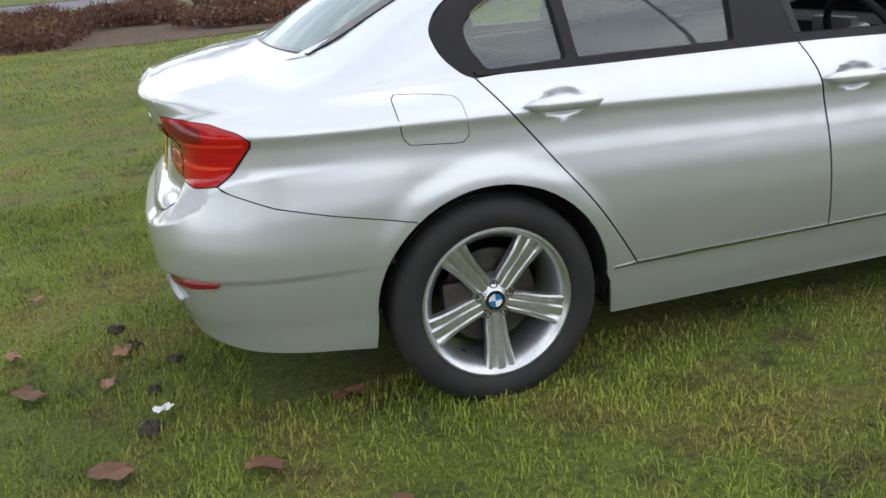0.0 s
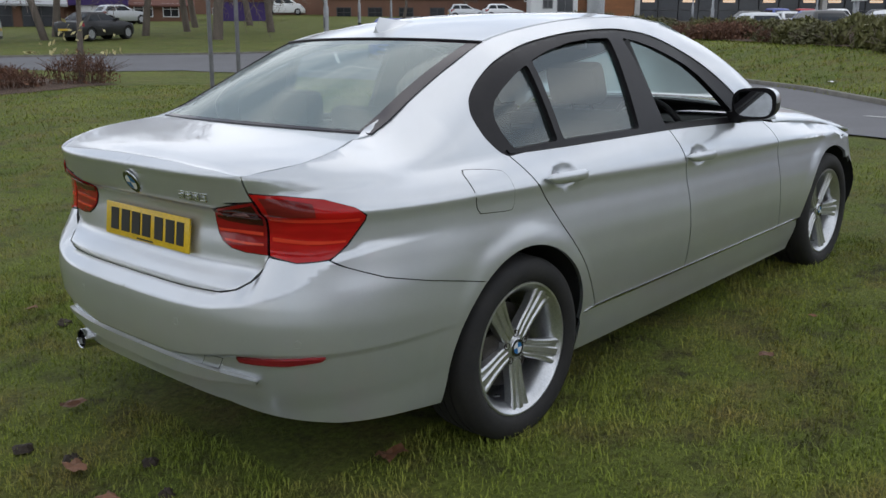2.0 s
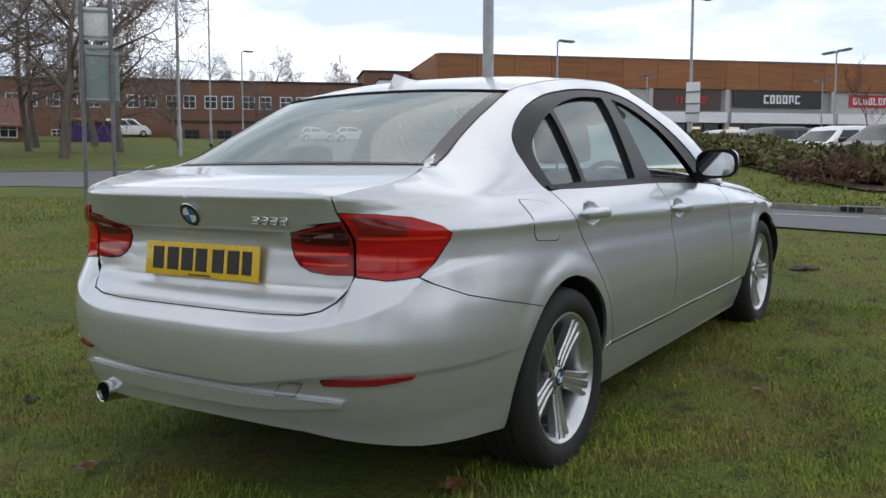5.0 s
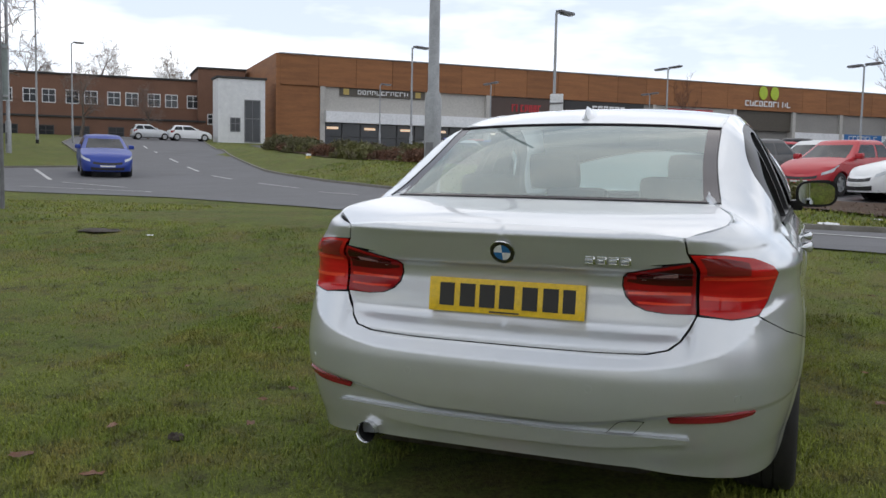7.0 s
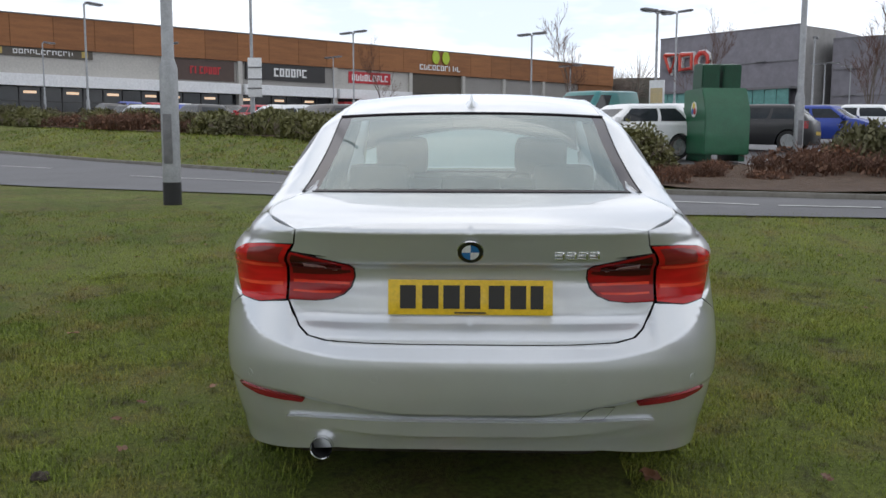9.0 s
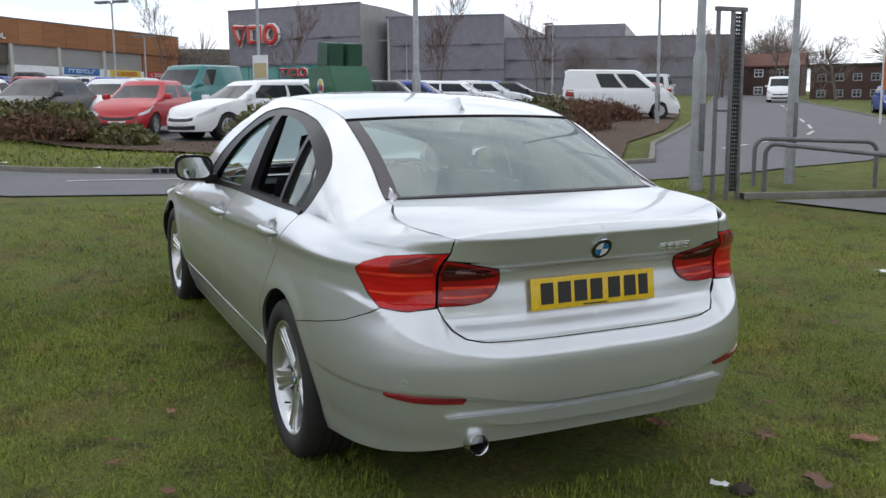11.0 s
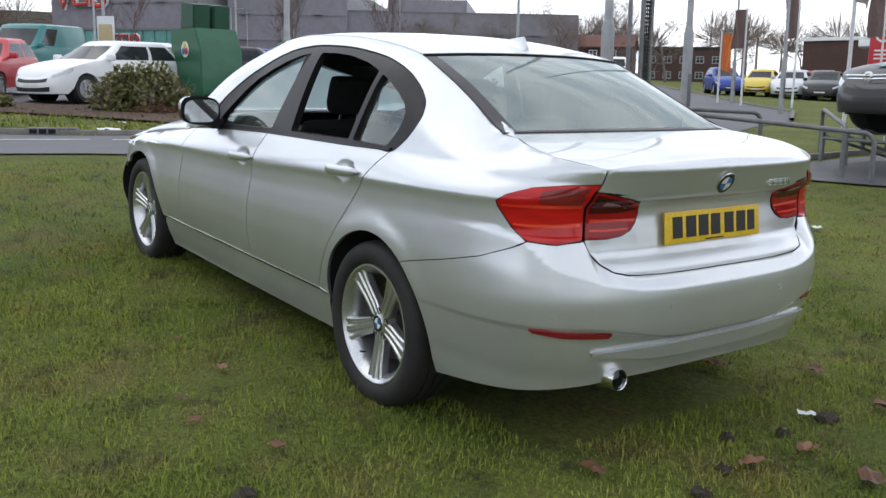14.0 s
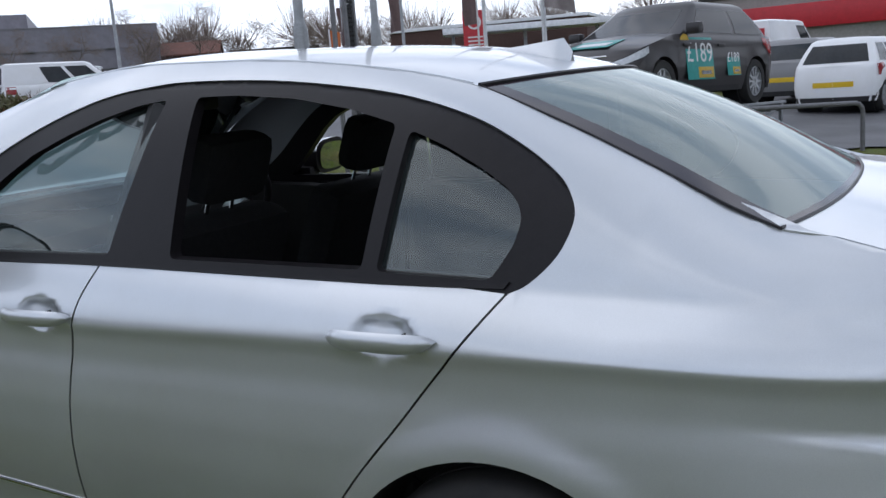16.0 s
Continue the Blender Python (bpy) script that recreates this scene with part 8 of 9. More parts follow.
def tree(x, y, high, label, variant=0, spread=0.8, up=0.5, turn=0.0, lean=0.0, mat=None, thick=1.0, group="bare trees", dense=(7, 7, 6, 4)):
    key = (variant, spread, up, dense)
    m = Matrix.Translation((x, y, ground_z(x, y) - 0.05)) @ Matrix.Rotation(radians(lean), 4, "X") @ Matrix.Rotation(radians(turn), 4, "Z") @ Matrix.Diagonal((high / 10, high / 10, high / 10, 1))
    if key in TREE_MADE:
        return copy_thing(TREE_MADE[key], Matrix.Translation(m.to_translation()) @ m.to_quaternion().to_matrix().to_4x4() @ Matrix.Diagonal((high / TREE_MADE[key]["tall"],) * 3 + (1,)))
    rng = np.random.default_rng(100 + variant)
    limbs, twigs = [], []
    grow(rng, np.zeros(3), np.array([0, 0, 1.0]), 6.0, 0.20 * thick, 0, limbs, twigs, spread, up, dense)
    e = thing("tree", label, "tree", m, group)
    e["tall"] = high
    part_mesh("trunk", twig_mesh("trunk", limbs, BARK, 7), e, "grey-brown trunk and limbs")
    part_mesh("crown", twig_mesh("crown", twigs, mat or TWIG, 3), e, "bare brown twigs")
    TREE_MADE[key] = e
    return e


WIN = "leafless winter tree with a spreading brown crown"
tree(35.4, 56.4, 17.5, WIN, 0, 1.0, 0.4, thick=0.7)
tree(26.7, 40.7, 15.5, "leaning leafless tree on the grass island", 1, 0.9, 0.35, lean=-14, turn=40)
tree(34.5, 46.2, 18.5, WIN, 2, 1.0, 0.5, thick=0.7)
tree(26.0, 47.0, 16.0, WIN, 0, 1.0, 0.4, turn=130)
tree(19.5, 45.8, 15.5, WIN, 2, 1.0, 0.5, turn=70)
tree(21.8, 49.5, 16.0, WIN, 0, 1.0, 0.4, turn=210)
tree(41.0, 57.5, 14.0, WIN, 1, 0.9, 0.35, turn=200)
tree(31.0, 50.5, 17.0, WIN, 0, 1.0, 0.4, turn=300)
tree(12.5, 52, 15.5, WIN, 2, 1.0, 0.5, turn=250)
tree(46, 62, 11, WIN, 1, 0.9, 0.35, turn=80)
tree(64.9, 64.4, 8.6, "small leafless tree before the brick building", 3, 0.9, 0.6)
tree(69.5, 60.2, 6.0, "small leafless tree before the brick building", 3, 0.9, 0.6, turn=90)
tree(56.5, 66.5, 8.0, "small leafless tree before the brick building", 3, 0.9, 0.6, turn=190)
for x, y, h in ((89.8, 84, 13.0), (96, 80, 12.4), (84, 90, 12.5), (104, 84, 11)):
    tree(x, y, h, WIN, 3, 0.9, 0.6, turn=x * 7)
tree(7.9, 18.4, 7.0, "thin leafless sapling in the soil strip", 4, 0.5, 1.0, thick=0.6, dense=(6, 6, 5, 3))
# behind the road on the right
for k, (x, y, h, v) in enumerate(((63, -58, 10.5, 0), (58, -60, 11.0, 2), (53, -62, 10.0, 1), (70, -56, 9.5, 2), (77, -55, 9.0, 0), (48, -64, 9.5, 0), (43, -68, 10.5, 2), (36, -72, 10, 1), (30, -74, 10, 0), (24, -76, 10.5, 2), (17, -75, 10, 1), (10, -74, 10, 0), (85, -58, 10, 1), (68, -63, 11, 1))):
    tree(x, y, h * 0.78, WIN, v, (0.85, 0.9, 0.85)[v], (0.4, 0.35, 0.5)[v], turn=k * 47, thick=0.6)
# slim trees in the car park
for k, (x, y, h) in enumerate(((60.5, -37.0, 8.6), (62, -38.5, 7.6), (40, -18.5, 7.5), (45.5, -12, 6.5), (52, -24, 6.5), (38, -4.5, 6.0), (58, 6, 6))):
    tree(x, y, h, "slim upright leafless tree in the car park", 5, 0.35, 1.6, turn=k * 60, mat=TWIG_RED, thick=0.4, dense=(6, 5, 4, 3))


def far_woods(name, line, label, seed, h0, h1, per=140, depth=14):
    """A far belt of bare woods: many thin upward strokes in overlapping crowns."""
    rng = np.random.default_rng(seed)
    segs = []
    for (ax, ay), (bx, by) in zip(line, line[1:]):
        n = int(math.hypot(bx - ax, by - ay) / 2.2)
        for k in range(n):
            t = (k + rng.random()) / n
            x, y = ax + (bx - ax) * t + rng.normal(0, depth / 3), ay + (by - ay) * t + rng.normal(0, depth / 3)
            z = ground_z(min(x, 395), y)
            h = rng.uniform(h0, h1)
            r = h * rng.uniform(0.32, 0.45)
            segs.append((np.array([x, y, z - 1]), np.array([x, y, z + h * 0.7]), 0.25, 0.08))
            for _ in range(per):
                d = rng.normal(0, 1, 3)
                d[2] = abs(d[2]) * 1.1 - 0.25
                d /= np.linalg.norm(d)
                c = np.array([x, y, z + h * 0.52])
                a = c + d * r * rng.uniform(0.1, 0.6)
                segs.append((a, c + d * r * rng.uniform(0.75, 1.1) * np.array([1, 1, 1.25]), 0.035, 0.012))
    ob = new(name, twig_mesh(name, segs, TWIG, 3))
    return tagged(ob, label, "woods", "", "stuff")


far_woods("far_woods", [(190, 30), (185, -20), (170, -70), (140, -110)], "distant belt of bare brown winter woods", 3, 9.0, 12.5, 160)
far_woods("far_woods", [(90, 110), (60, 120), (20, 125), (-30, 120)], "distant belt of bare brown winter woods", 4, 8, 12, 160)
far_woods("far_woods", [(100, -85), (60, -95), (20, -98), (-30, -95), (-70, -80)], "distant belt of bare brown winter woods", 5, 6.5, 9.5, 150)
# Unseen belt behind the viewpoint, added to dim the sky the tail reflects.
far_woods("far_woods", [(-30, -70), (-34, -20), (-34, 30), (-28, 80)], "unseen belt of bare winter woods added behind the lawn", 6, 14, 18, 260)
# the wooded rise behind the shops
HILL = material("wooded_hillside", (0.05, 0.042, 0.03), (0.035, 0.04, 0.022), scale=0.12, fine=1.5, rough=1.0, bump=1.0, dist=0.8)
hv, hx, hy = [], np.linspace(165, 330, 18), np.linspace(-130, 90, 40)
for x in hx:
    for y in hy:
        rise = 9.5 * soft(165, 200, x) * soft(-130, -95, y) * (1 - soft(40, 90, y))
        hv.append((x, y, ground_z(x, y) - 0.3 + rise * (1 + 0.12 * noise.noise(Vector((x * 0.03, y * 0.03, 0))))))
hf = [(a * 40 + b, (a + 1) * 40 + b, (a + 1) * 40 + b + 1, a * 40 + b + 1) for a in range(17) for b in range(39)]
tagged(new("backdrop_hill", mesh_of("backdrop_hill", hv, hf, HILL)), "far hillside covered with brown winter woods", "hill", "", "structure")


def leaf_cloud(rng, n, rx, ry, h, size, floor_z=0.02):
    """Small leaves set over an uneven mound."""
    d = rng.normal(0, 1, (n, 3))
    d[:, 2] = np.abs(d[:, 2])
    d /= np.linalg.norm(d, axis=1, keepdims=True)
    lump = 1 + 0.16 * np.sin(d[:, 0] * 7 + rng.random() * 6) * np.cos(d[:, 1] * 8 + rng.random() * 6)
    c = d * (rng.uniform(0.72, 1.06, (n, 1)) * lump[:, None]) * np.array([rx, ry, h])
    c[:, 2] = np.maximum(c[:, 2], floor_z)
    a = rng.normal(0, 1, (n, 3)) + d * 0.5
    a /= np.linalg.norm(a, axis=1, keepdims=True)
    b = np.cross(a, rng.normal(0, 1, (n, 3)))
    b /= np.linalg.norm(b, axis=1, keepdims=True) + 1e-9
    s = size * rng.uniform(0.6, 1.3, (n, 1))
    v = np.stack([c - a * s, c + b * s * 0.45, c + a * s, c - b * s * 0.45], 1).reshape(-1, 3)
    return v, np.arange(4 * n).reshape(-1, 4)


def twig_cloud(rng, n, rx, ry, h, r=0.006):
    segs = []
    for _ in range(n):
        t = rng.uniform(0, 2 * math.pi)
        q = math.sqrt(rng.random())
        x, y = q * rx * math.cos(t), q * ry * math.sin(t)
        ln = h * rng.uniform(0.5, 1.05) * (1 - 0.35 * q)
        dx, dy = x * 0.25 / max(rx, 0.1) + rng.normal(0, 0.18), y * 0.25 / max(ry, 0.1) + rng.normal(0, 0.18)
        a, b = np.array([x, y, 0.0]), np.array([x + dx * ln * 0.5, y + dy * ln * 0.5, ln * 0.55])
        segs.append((a, b, r, r * 0.8))
        for _ in range(3):
            segs.append((b, b + np.array([rng.normal(0, 0.22) * h, rng.normal(0, 0.22) * h, ln * rng.uniform(0.25, 0.5)]), r * 0.8, r * 0.4))
    return segs


SHRUB_MADE = {}


def shrub(x, y, rx, ry, h, kind_, label, seed=0, turn=0.0):
    """A low bush: evergreen leaves over twigs, or bare brown twigs."""
    m = Matrix.Translation((x, y, ground_z(x, y) + 0.02)) @ Matrix.Rotation(radians(turn), 4, "Z")
    key = (kind_, seed)
    if key in SHRUB_MADE:
        proto, px, py, ph = SHRUB_MADE[key]
        return copy_thing(proto, m @ Matrix.Diagonal((rx / px, ry / py, h / ph, 1)))
    rng = np.random.default_rng(500 + seed)
    e = thing("shrub", label, "shrub", m, "shrubs of the planting bed")
    part_mesh("woody_frame", twig_mesh("woody_frame", twig_cloud(rng, 120 if kind_ == "bare" else 60, rx, ry, h, 0.008), TWIG_RED if kind_ == "bare" else TWIG), e, "brown woody stems")
    if kind_ != "bare":
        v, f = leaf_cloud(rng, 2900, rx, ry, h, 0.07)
        part_mesh("foliage", quick_mesh("foliage", v, f, LEAF_GREEN if kind_ == "green" else LEAF_DARK_OR_SHADED), e, "small dense leaves")
        # Green bushes get darker inner leaves: inner shade put into the colour.
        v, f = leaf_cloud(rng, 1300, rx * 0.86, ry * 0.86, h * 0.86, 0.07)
        part_mesh("inner_foliage", quick_mesh("inner_foliage", v, f, LEAF_DARK_OR_SHADED), e)
    else:
        v, f = leaf_cloud(rng, 420, rx, ry, h * 0.75, 0.04)
        part_mesh("dry_foliage", quick_mesh("dry_foliage", v, f, LEAF_BROWN), e, "few dry brown leaves")
    SHRUB_MADE[key] = (e, rx, ry, h)
    return e


shrub(16.6, -3.5, 0.95, 1.0, 0.95, "green", "rounded green evergreen bush before the white hatchback", 0)
random.seed(11)
for k in range(64):
    along, off = 3.0 + 41.0 * k / 63 + random.uniform(-0.5, 0.5), random.uniform(4.9, 7.0)
    fx, fy = 11.9 + 0.68 * along + 0.73 * off, 1.5 + 0.73 * along - 0.68 * off
    kd = random.choice(("green", "dark", "bare", "bare") if 4 < along < 13 else ("bare", "bare", "bare", "green", "dark"))
    big = 0.75 if along < 4 else 1.0
    shrub(fx, fy, random.uniform(0.7, 1.15) * big, random.uniform(0.7, 1.15) * big, random.uniform(0.5, 0.85) * big, kd, {"green": "low green evergreen shrub in mulch", "dark": "dark evergreen shrub in mulched bed", "bare": "leafless reddish-brown shrub in mulched bed"}[kd], {"green": 1, "dark": 2, "bare": 3}[kd], random.uniform(0, 360))
for k in range(9):
    shrub(12.5 + 0.6 * k + random.uniform(-0.4, 0.4), -4.6 + random.uniform(-1.2, 1.6), 0.4, 0.4, random.uniform(0.2, 0.4), "bare", "leafless reddish-brown shrub in mulched bed", 3, k * 40)
for k in range(26):
    t = k / 25
    x, y = 15.2 + 14 * t + random.uniform(-0.8, 0.8) + 1.4, -9.5 - 13.0 * t + random.uniform(-0.9, 0.9)
    shrub(x, y, random.uniform(0.8, 1.3), random.uniform(0.8, 1.2), random.uniform(0.7, 1.15), "bare" if k % 5 else "dark", "leafless reddish-brown shrub in mulched bed", 3 if k % 5 else 2, random.uniform(0, 360))
for x, y in ((15.0, -6.6), (16.2, -7.8), (14.2, -8.6)):
    shrub(x, y, 0.9, 0.9, 0.7, "bare", "leafless reddish-brown shrub in mulched bed", 3, x * 50)
for k in range(70):
    x = random.uniform(-13, 8.0)
    y = random.uniform(ip(x, (-14, -5, 1.3, 5, 8), (25.5, 22, 19.8, 17.8, 18)), ip(x, (-14, 0, 5, 8), (36, 31.5, 28, 25)))
    big = 0.4 if x > 2 else 1.0
    shrub(x, y, 0.9, 0.9, (0.35 + 0.5 * big) * random.uniform(0.6, 1.1), "bare", "leafless reddish-brown shrub in mulched bed", 3, random.uniform(0, 360))
shrub(7.9, 18.4, 0.75, 0.75, 0.95, "bare", "brown twiggy shrub round a thin tree", 4)
rng = np.random.default_rng(77)
v, f = leaf_cloud(rng, 46, 1.1, 1.1, 1.5, 0.08, 0.7)
part_mesh("pale_foliage", quick_mesh("pale_foliage", v, f, LEAF_PALE), SHRUB_MADE[("bare", 4)][0], "pale yellow leaves")
for k in range(16):
    x, y = 3.5 + 5.5 * k / 15 + random.uniform(-0.4, 0.4), 62 + random.uniform(-1, 1)
    shrub(x * 4 - 20, y + 8, 1.6, 1.2, 1.4, "dark", "dark evergreen shrub in mulched bed", 2, k * 40)

# ---- green waste container ----
CONT_GREEN = material("green_painted_steel", (0.016, 0.12, 0.055), (0.012, 0.09, 0.04), scale=2.5, fine=25, rough=0.45, coat=0.2)
CONT_DARK = material("dark_green_painted_steel", (0.010, 0.075, 0.038), (0.008, 0.055, 0.028), scale=3, rough=0.5)
C = thing("bottle_bank", "green painted steel bottle bank with raised hoods", "container", Matrix.Translation((19.22, -5.8, ground_z(19.5) + 0.08)) @ Matrix.Rotation(radians(5.1), 4, "Z"))
bm = bmesh.new()
prof = [(0, 0.05), (0, 1.15), (0.3, 1.72), (1.69, 1.72), (1.69, 0.05)]
rows = [[bm.verts.new((u, w, z)) for u, z in prof] for w in (-1.15, 0.0)]
for j in range(5):
    bm.faces.new((rows[0][j], rows[0][(j + 1) % 5], rows[1][(j + 1) % 5], rows[1][j]))
bm.faces.new(rows[0])
bm.faces.new(rows[1])
bmesh.ops.bevel(bm, geom=list(bm.edges), offset=0.025, segments=2, affect="EDGES")
part("body", bm, CONT_GREEN, C)
for y0 in (-1.05, -0.5):
    bm = bmesh.new()
    rows = [[bm.verts.new(p) for p in ((0.45, y, 1.7), (0.40, y, 2.30), (1.1, y, 2.38), (1.2, y, 1.7))] for y in (y0, y0 + 0.46)]
    for j in range(4):
        bm.faces.new((rows[0][j], rows[0][(j + 1) % 4], rows[1][(j + 1) % 4], rows[1][j]))
    for r in rows:
        bm.faces.new(r)
    bmesh.ops.bevel(bm, geom=list(bm.edges), offset=0.03, segments=2, affect="EDGES")
    part("hood", bm, CONT_DARK, C, "dark green raised hood")
for y in (-1.0, -0.15):
    bm = bmesh.new()
    box(bm, 0.1, y - 0.08, -0.12, 1.6, y + 0.08, 0.07, 0.01)
    part("skid", bm, CONT_DARK, C)
bm = bmesh.new()
lathe(bm, [(0.2, 0.0), (0.2, 0.012), (0.0001, 0.012)], 28, "Y", m=Matrix.Translation((0.85, 0.001, 1.2)))
em = part("emblem", bm, SIGN_WHITE, C, "round emblem in yellow, red and blue")
for k, mt in enumerate((SIGN_YELLOW, SIGN_RED, SIGN_BLUE)):
    bm = bmesh.new()
    lathe(bm, [(0.09, 0.0), (0.09, 0.006), (0.0001, 0.006)], 16, "Y", m=Matrix.Translation((0.85 + 0.085 * math.cos(2.1 * k + 1.6), 0.013, 1.2 + 0.085 * math.sin(2.1 * k + 1.6))))
    part("emblem_spot", bm, mt, em)

# ---- brick buildings ----
BRICK = material("brown_brickwork", (0.20, 0.105, 0.068), (0.155, 0.083, 0.056), scale=0.35, fine=9, rough=0.9, bump=0.3, dist=0.02)
BRICK_DARK = material("dark_red_brickwork", (0.085, 0.047, 0.038), (0.062, 0.036, 0.03), scale=0.4, fine=9, rough=0.9)
ROOF_FELT = material("dark_roof_felt", (0.05, 0.048, 0.047), (0.035, 0.034, 0.033), scale=1, rough=0.85)
ROOF_TILE = material("red_brown_roof_tile", (0.16, 0.065, 0.045), (0.115, 0.05, 0.036), scale=1.2, fine=14, rough=0.85, bump=0.4, dist=0.03)
WIN_WHITE = material("white_window_frame", (0.78, 0.79, 0.8), rough=0.5, scale=4)
PURPLE = material("purple_painted_board", (0.06, 0.03, 0.16), (0.05, 0.025, 0.13), scale=2, rough=0.5)
SLATE_LIGHT = material("ribbed_grey_roof", (0.42, 0.43, 0.44), (0.3, 0.31, 0.32), scale=1.5, rough=0.6, stretch=(1, 1, 8))


def building(name, label, a, b, depth, z1, wall, windows=(), pitched=0.0, roof=ROOF_FELT, base=None, win_mat=None):
    """A block whose front runs from a to b; windows in (along, height, width, tall) from its base."""
    ax, ay = a
    ln = math.hypot(b[0] - ax, b[1] - ay)
    zb = min(ground_z(ax, ay), ground_z(*b)) - 0.6 if base is None else base
    e = thing(name, label, "building", Matrix.Translation((ax, ay, zb)) @ Matrix.Rotation(math.atan2(b[1] - ay, b[0] - ax), 4, "Z"))
    h = z1 - zb
    bm = bmesh.new()
    box(bm, 0, 0, 0, ln, depth, h)
    part("wall", bm, wall, e, smooth=False)
    bm = bmesh.new()
    if pitched:
        pr = [(-0.4, h - 0.1), (depth / 2, h + pitched), (depth + 0.4, h - 0.1), (depth + 0.4, h - 0.25), (depth / 2, h + pitched - 0.15), (-0.4, h - 0.25)]
        rows = [[bm.verts.new((x, y, z)) for y, z in pr] for x in (-0.3, ln + 0.3)]
        for j in range(6):
            bm.faces.new((rows[0][j], rows[0][(j + 1) % 6], rows[1][(j + 1) % 6], rows[1][j]))
        bm.faces.new(rows[0])
        bm.faces.new(rows[1])
        for x in (0.0, ln):
            g = bmesh.new()
            tri = [[g.verts.new((x + d, y, z)) for y, z in ((0, h), (depth, h), (depth / 2, h + pitched - 0.1))] for d in (-0.02, 0.02)]
            for t in tri:
                g.faces.new(t)
            part("gable", g, wall, e, smooth=False)
    else:
        box(bm, -0.15, -0.15, h, ln + 0.15, depth + 0.15, h + 0.22, 0.03)
    part("roof", bm, roof, e, smooth=False)
    for x, z, w, t in windows:
        bm = bmesh.new()
        box(bm, x, -0.06, z, x + w, 0.02, z + t)
        wn_ = part("window", bm, win_mat or WIN_WHITE, e, "framed window", smooth=False)
        for qx in (0, 1):
            for z0, z1_ in ((z + 0.09, z + t * 0.55), (z + t * 0.55 + 0.06, z + t - 0.09)):
                bm = bmesh.new()
                box(bm, x + 0.09 + qx * (w / 2 - 0.06), -0.064, z0, x + w / 2 - 0.03 + qx * (w / 2 - 0.06), -0.058, z1_)
                part("pane", bm, SHOP_GLASS, wn_, smooth=False)
    return e


wins = [(2.0 + 4.3 * k + (1.9 if q else 0), 5.0, 1.4, 1.5) for k in range(11) for q in (0, 1) if not (k == 3 and q)]
wins += [(2.4 + 4.3 * k, 1.4, 1.1, 1.1) for k in range(11) if k % 3 != 1]
building("brick_building", "long two-storey brown brick building with white windows", (52, 98.5), (84.2, 64.9), 14, 11.3, BRICK, wins, base=3.2)
building("brick_block", "taller brown brick stair block with flat roof", (83.0, 64.3), (86.6, 60.4), 9, 12.7, BRICK, [(1.0, 3.0, 1.2, 1.2)], base=3.4)
building("service_block", "small white and grey rendered service block", (71.3, 53.2), (74.6, 49.9), 3.0, 10.2, WHITE_SHEET, [(1.2, 2.0, 1.0, 1.4), (2.6, 1.0, 1.6, 4.2)], base=3.0, win_mat=GALV_DARK)
building("low_brick_wing", "low brown brick wing with dark openings", (64.0, 76.0), (79.0, 60.5), 3.0, 6.3, BRICK, [(1.5 + 3.4 * k, 1.0, 1.6, 1.3) for k in range(5)], base=3.2, win_mat=SHOP_FRAME)
bung = building("bungalow", "brick bungalow with red-brown roof and purple gable", (32.0, 76.5), (43.5, 69.5), 9, 4.9, BRICK, [(1.0, 1.4, 1.6, 1.2), (8.6, 1.4, 1.6, 1.2), (11, 1.4, 1.4, 1.2)], 2.6, ROOF_TILE, base=2.4)
bm = bmesh.new()
rows = [[bm.verts.new((x, y, z)) for x, z in ((3.4, 2.3), (8.2, 2.3), (8.2, 3.0), (5.8, 4.5), (3.4, 3.0))] for y in (-0.9, 0.3)]
for j in range(5):
    bm.faces.new((rows[0][j], rows[0][(j + 1) % 5], rows[1][(j + 1) % 5], rows[1][j]))
bm.faces.new(rows[0])
bm.faces.new(rows[1])
part("purple_gable", bm, PURPLE, bung, "purple painted gable board")
bm = bmesh.new()
box(bm, 4.0, -0.8, 0.3, 7.6, -0.2, 2.3, 0.02)
part("shopfront", bm, WIN_WHITE, bung, "white framed shopfront")
building("purple_store", "small store with purple doors", (45.5, 68.5), (49.0, 66.0), 4, 5.2, PURPLE, [], 0.0, ROOF_TILE, base=2.4)
building("long_grey_building", "long low building with ribbed grey roof and dark glazing", (2, 75.5), (29.5, 64.5), 12, 4.4, BRICK, [(1.2 + 3.2 * k, 0.9, 2.6, 1.9) for k in range(9)], 2.6, SLATE_LIGHT, base=1.5, win_mat=SHOP_FRAME)
building("red_roofed_house", "brick house with red-brown tiled roof", (22, 88), (46, 84), 10, 7.0, BRICK, [(2 + 4 * k, 3.2, 1.4, 1.3) for k in range(5)], 3.2, ROOF_TILE, base=3)
# along the right-hand road
building("dark_brick_houses", "terrace of dark red brick two-storey houses", (61.0, -67.5), (54.5, -73.0), 8, 5.3, BRICK_DARK, [(0.6 + 1.55 * k, z, 0.8, 0.7) for k in range(5) for z in (0.5, 2.0)], 0.0, ROOF_FELT, base=1.9, win_mat=GALV)
building("dark_brick_houses", "terrace of dark red brick two-storey houses", (84, -72), (74, -80), 8, 6.4, BRICK_DARK, [(0.8 + 2.3 * k, z, 1.0, 0.9) for k in range(5) for z in (1.2, 3.2)], 1.5, ROOF_TILE, base=1.8)
building("low_dark_building", "low dark brick building with flat white-edged roof", (33.5, -53.0), (20.0, -55.5), 9, 4.6, BRICK_DARK, [(0.8 + 2.2 * k, 1.2, 1.4, 1.3) for k in range(6)], 0.0, WHITE_FASCIA, base=0.2)
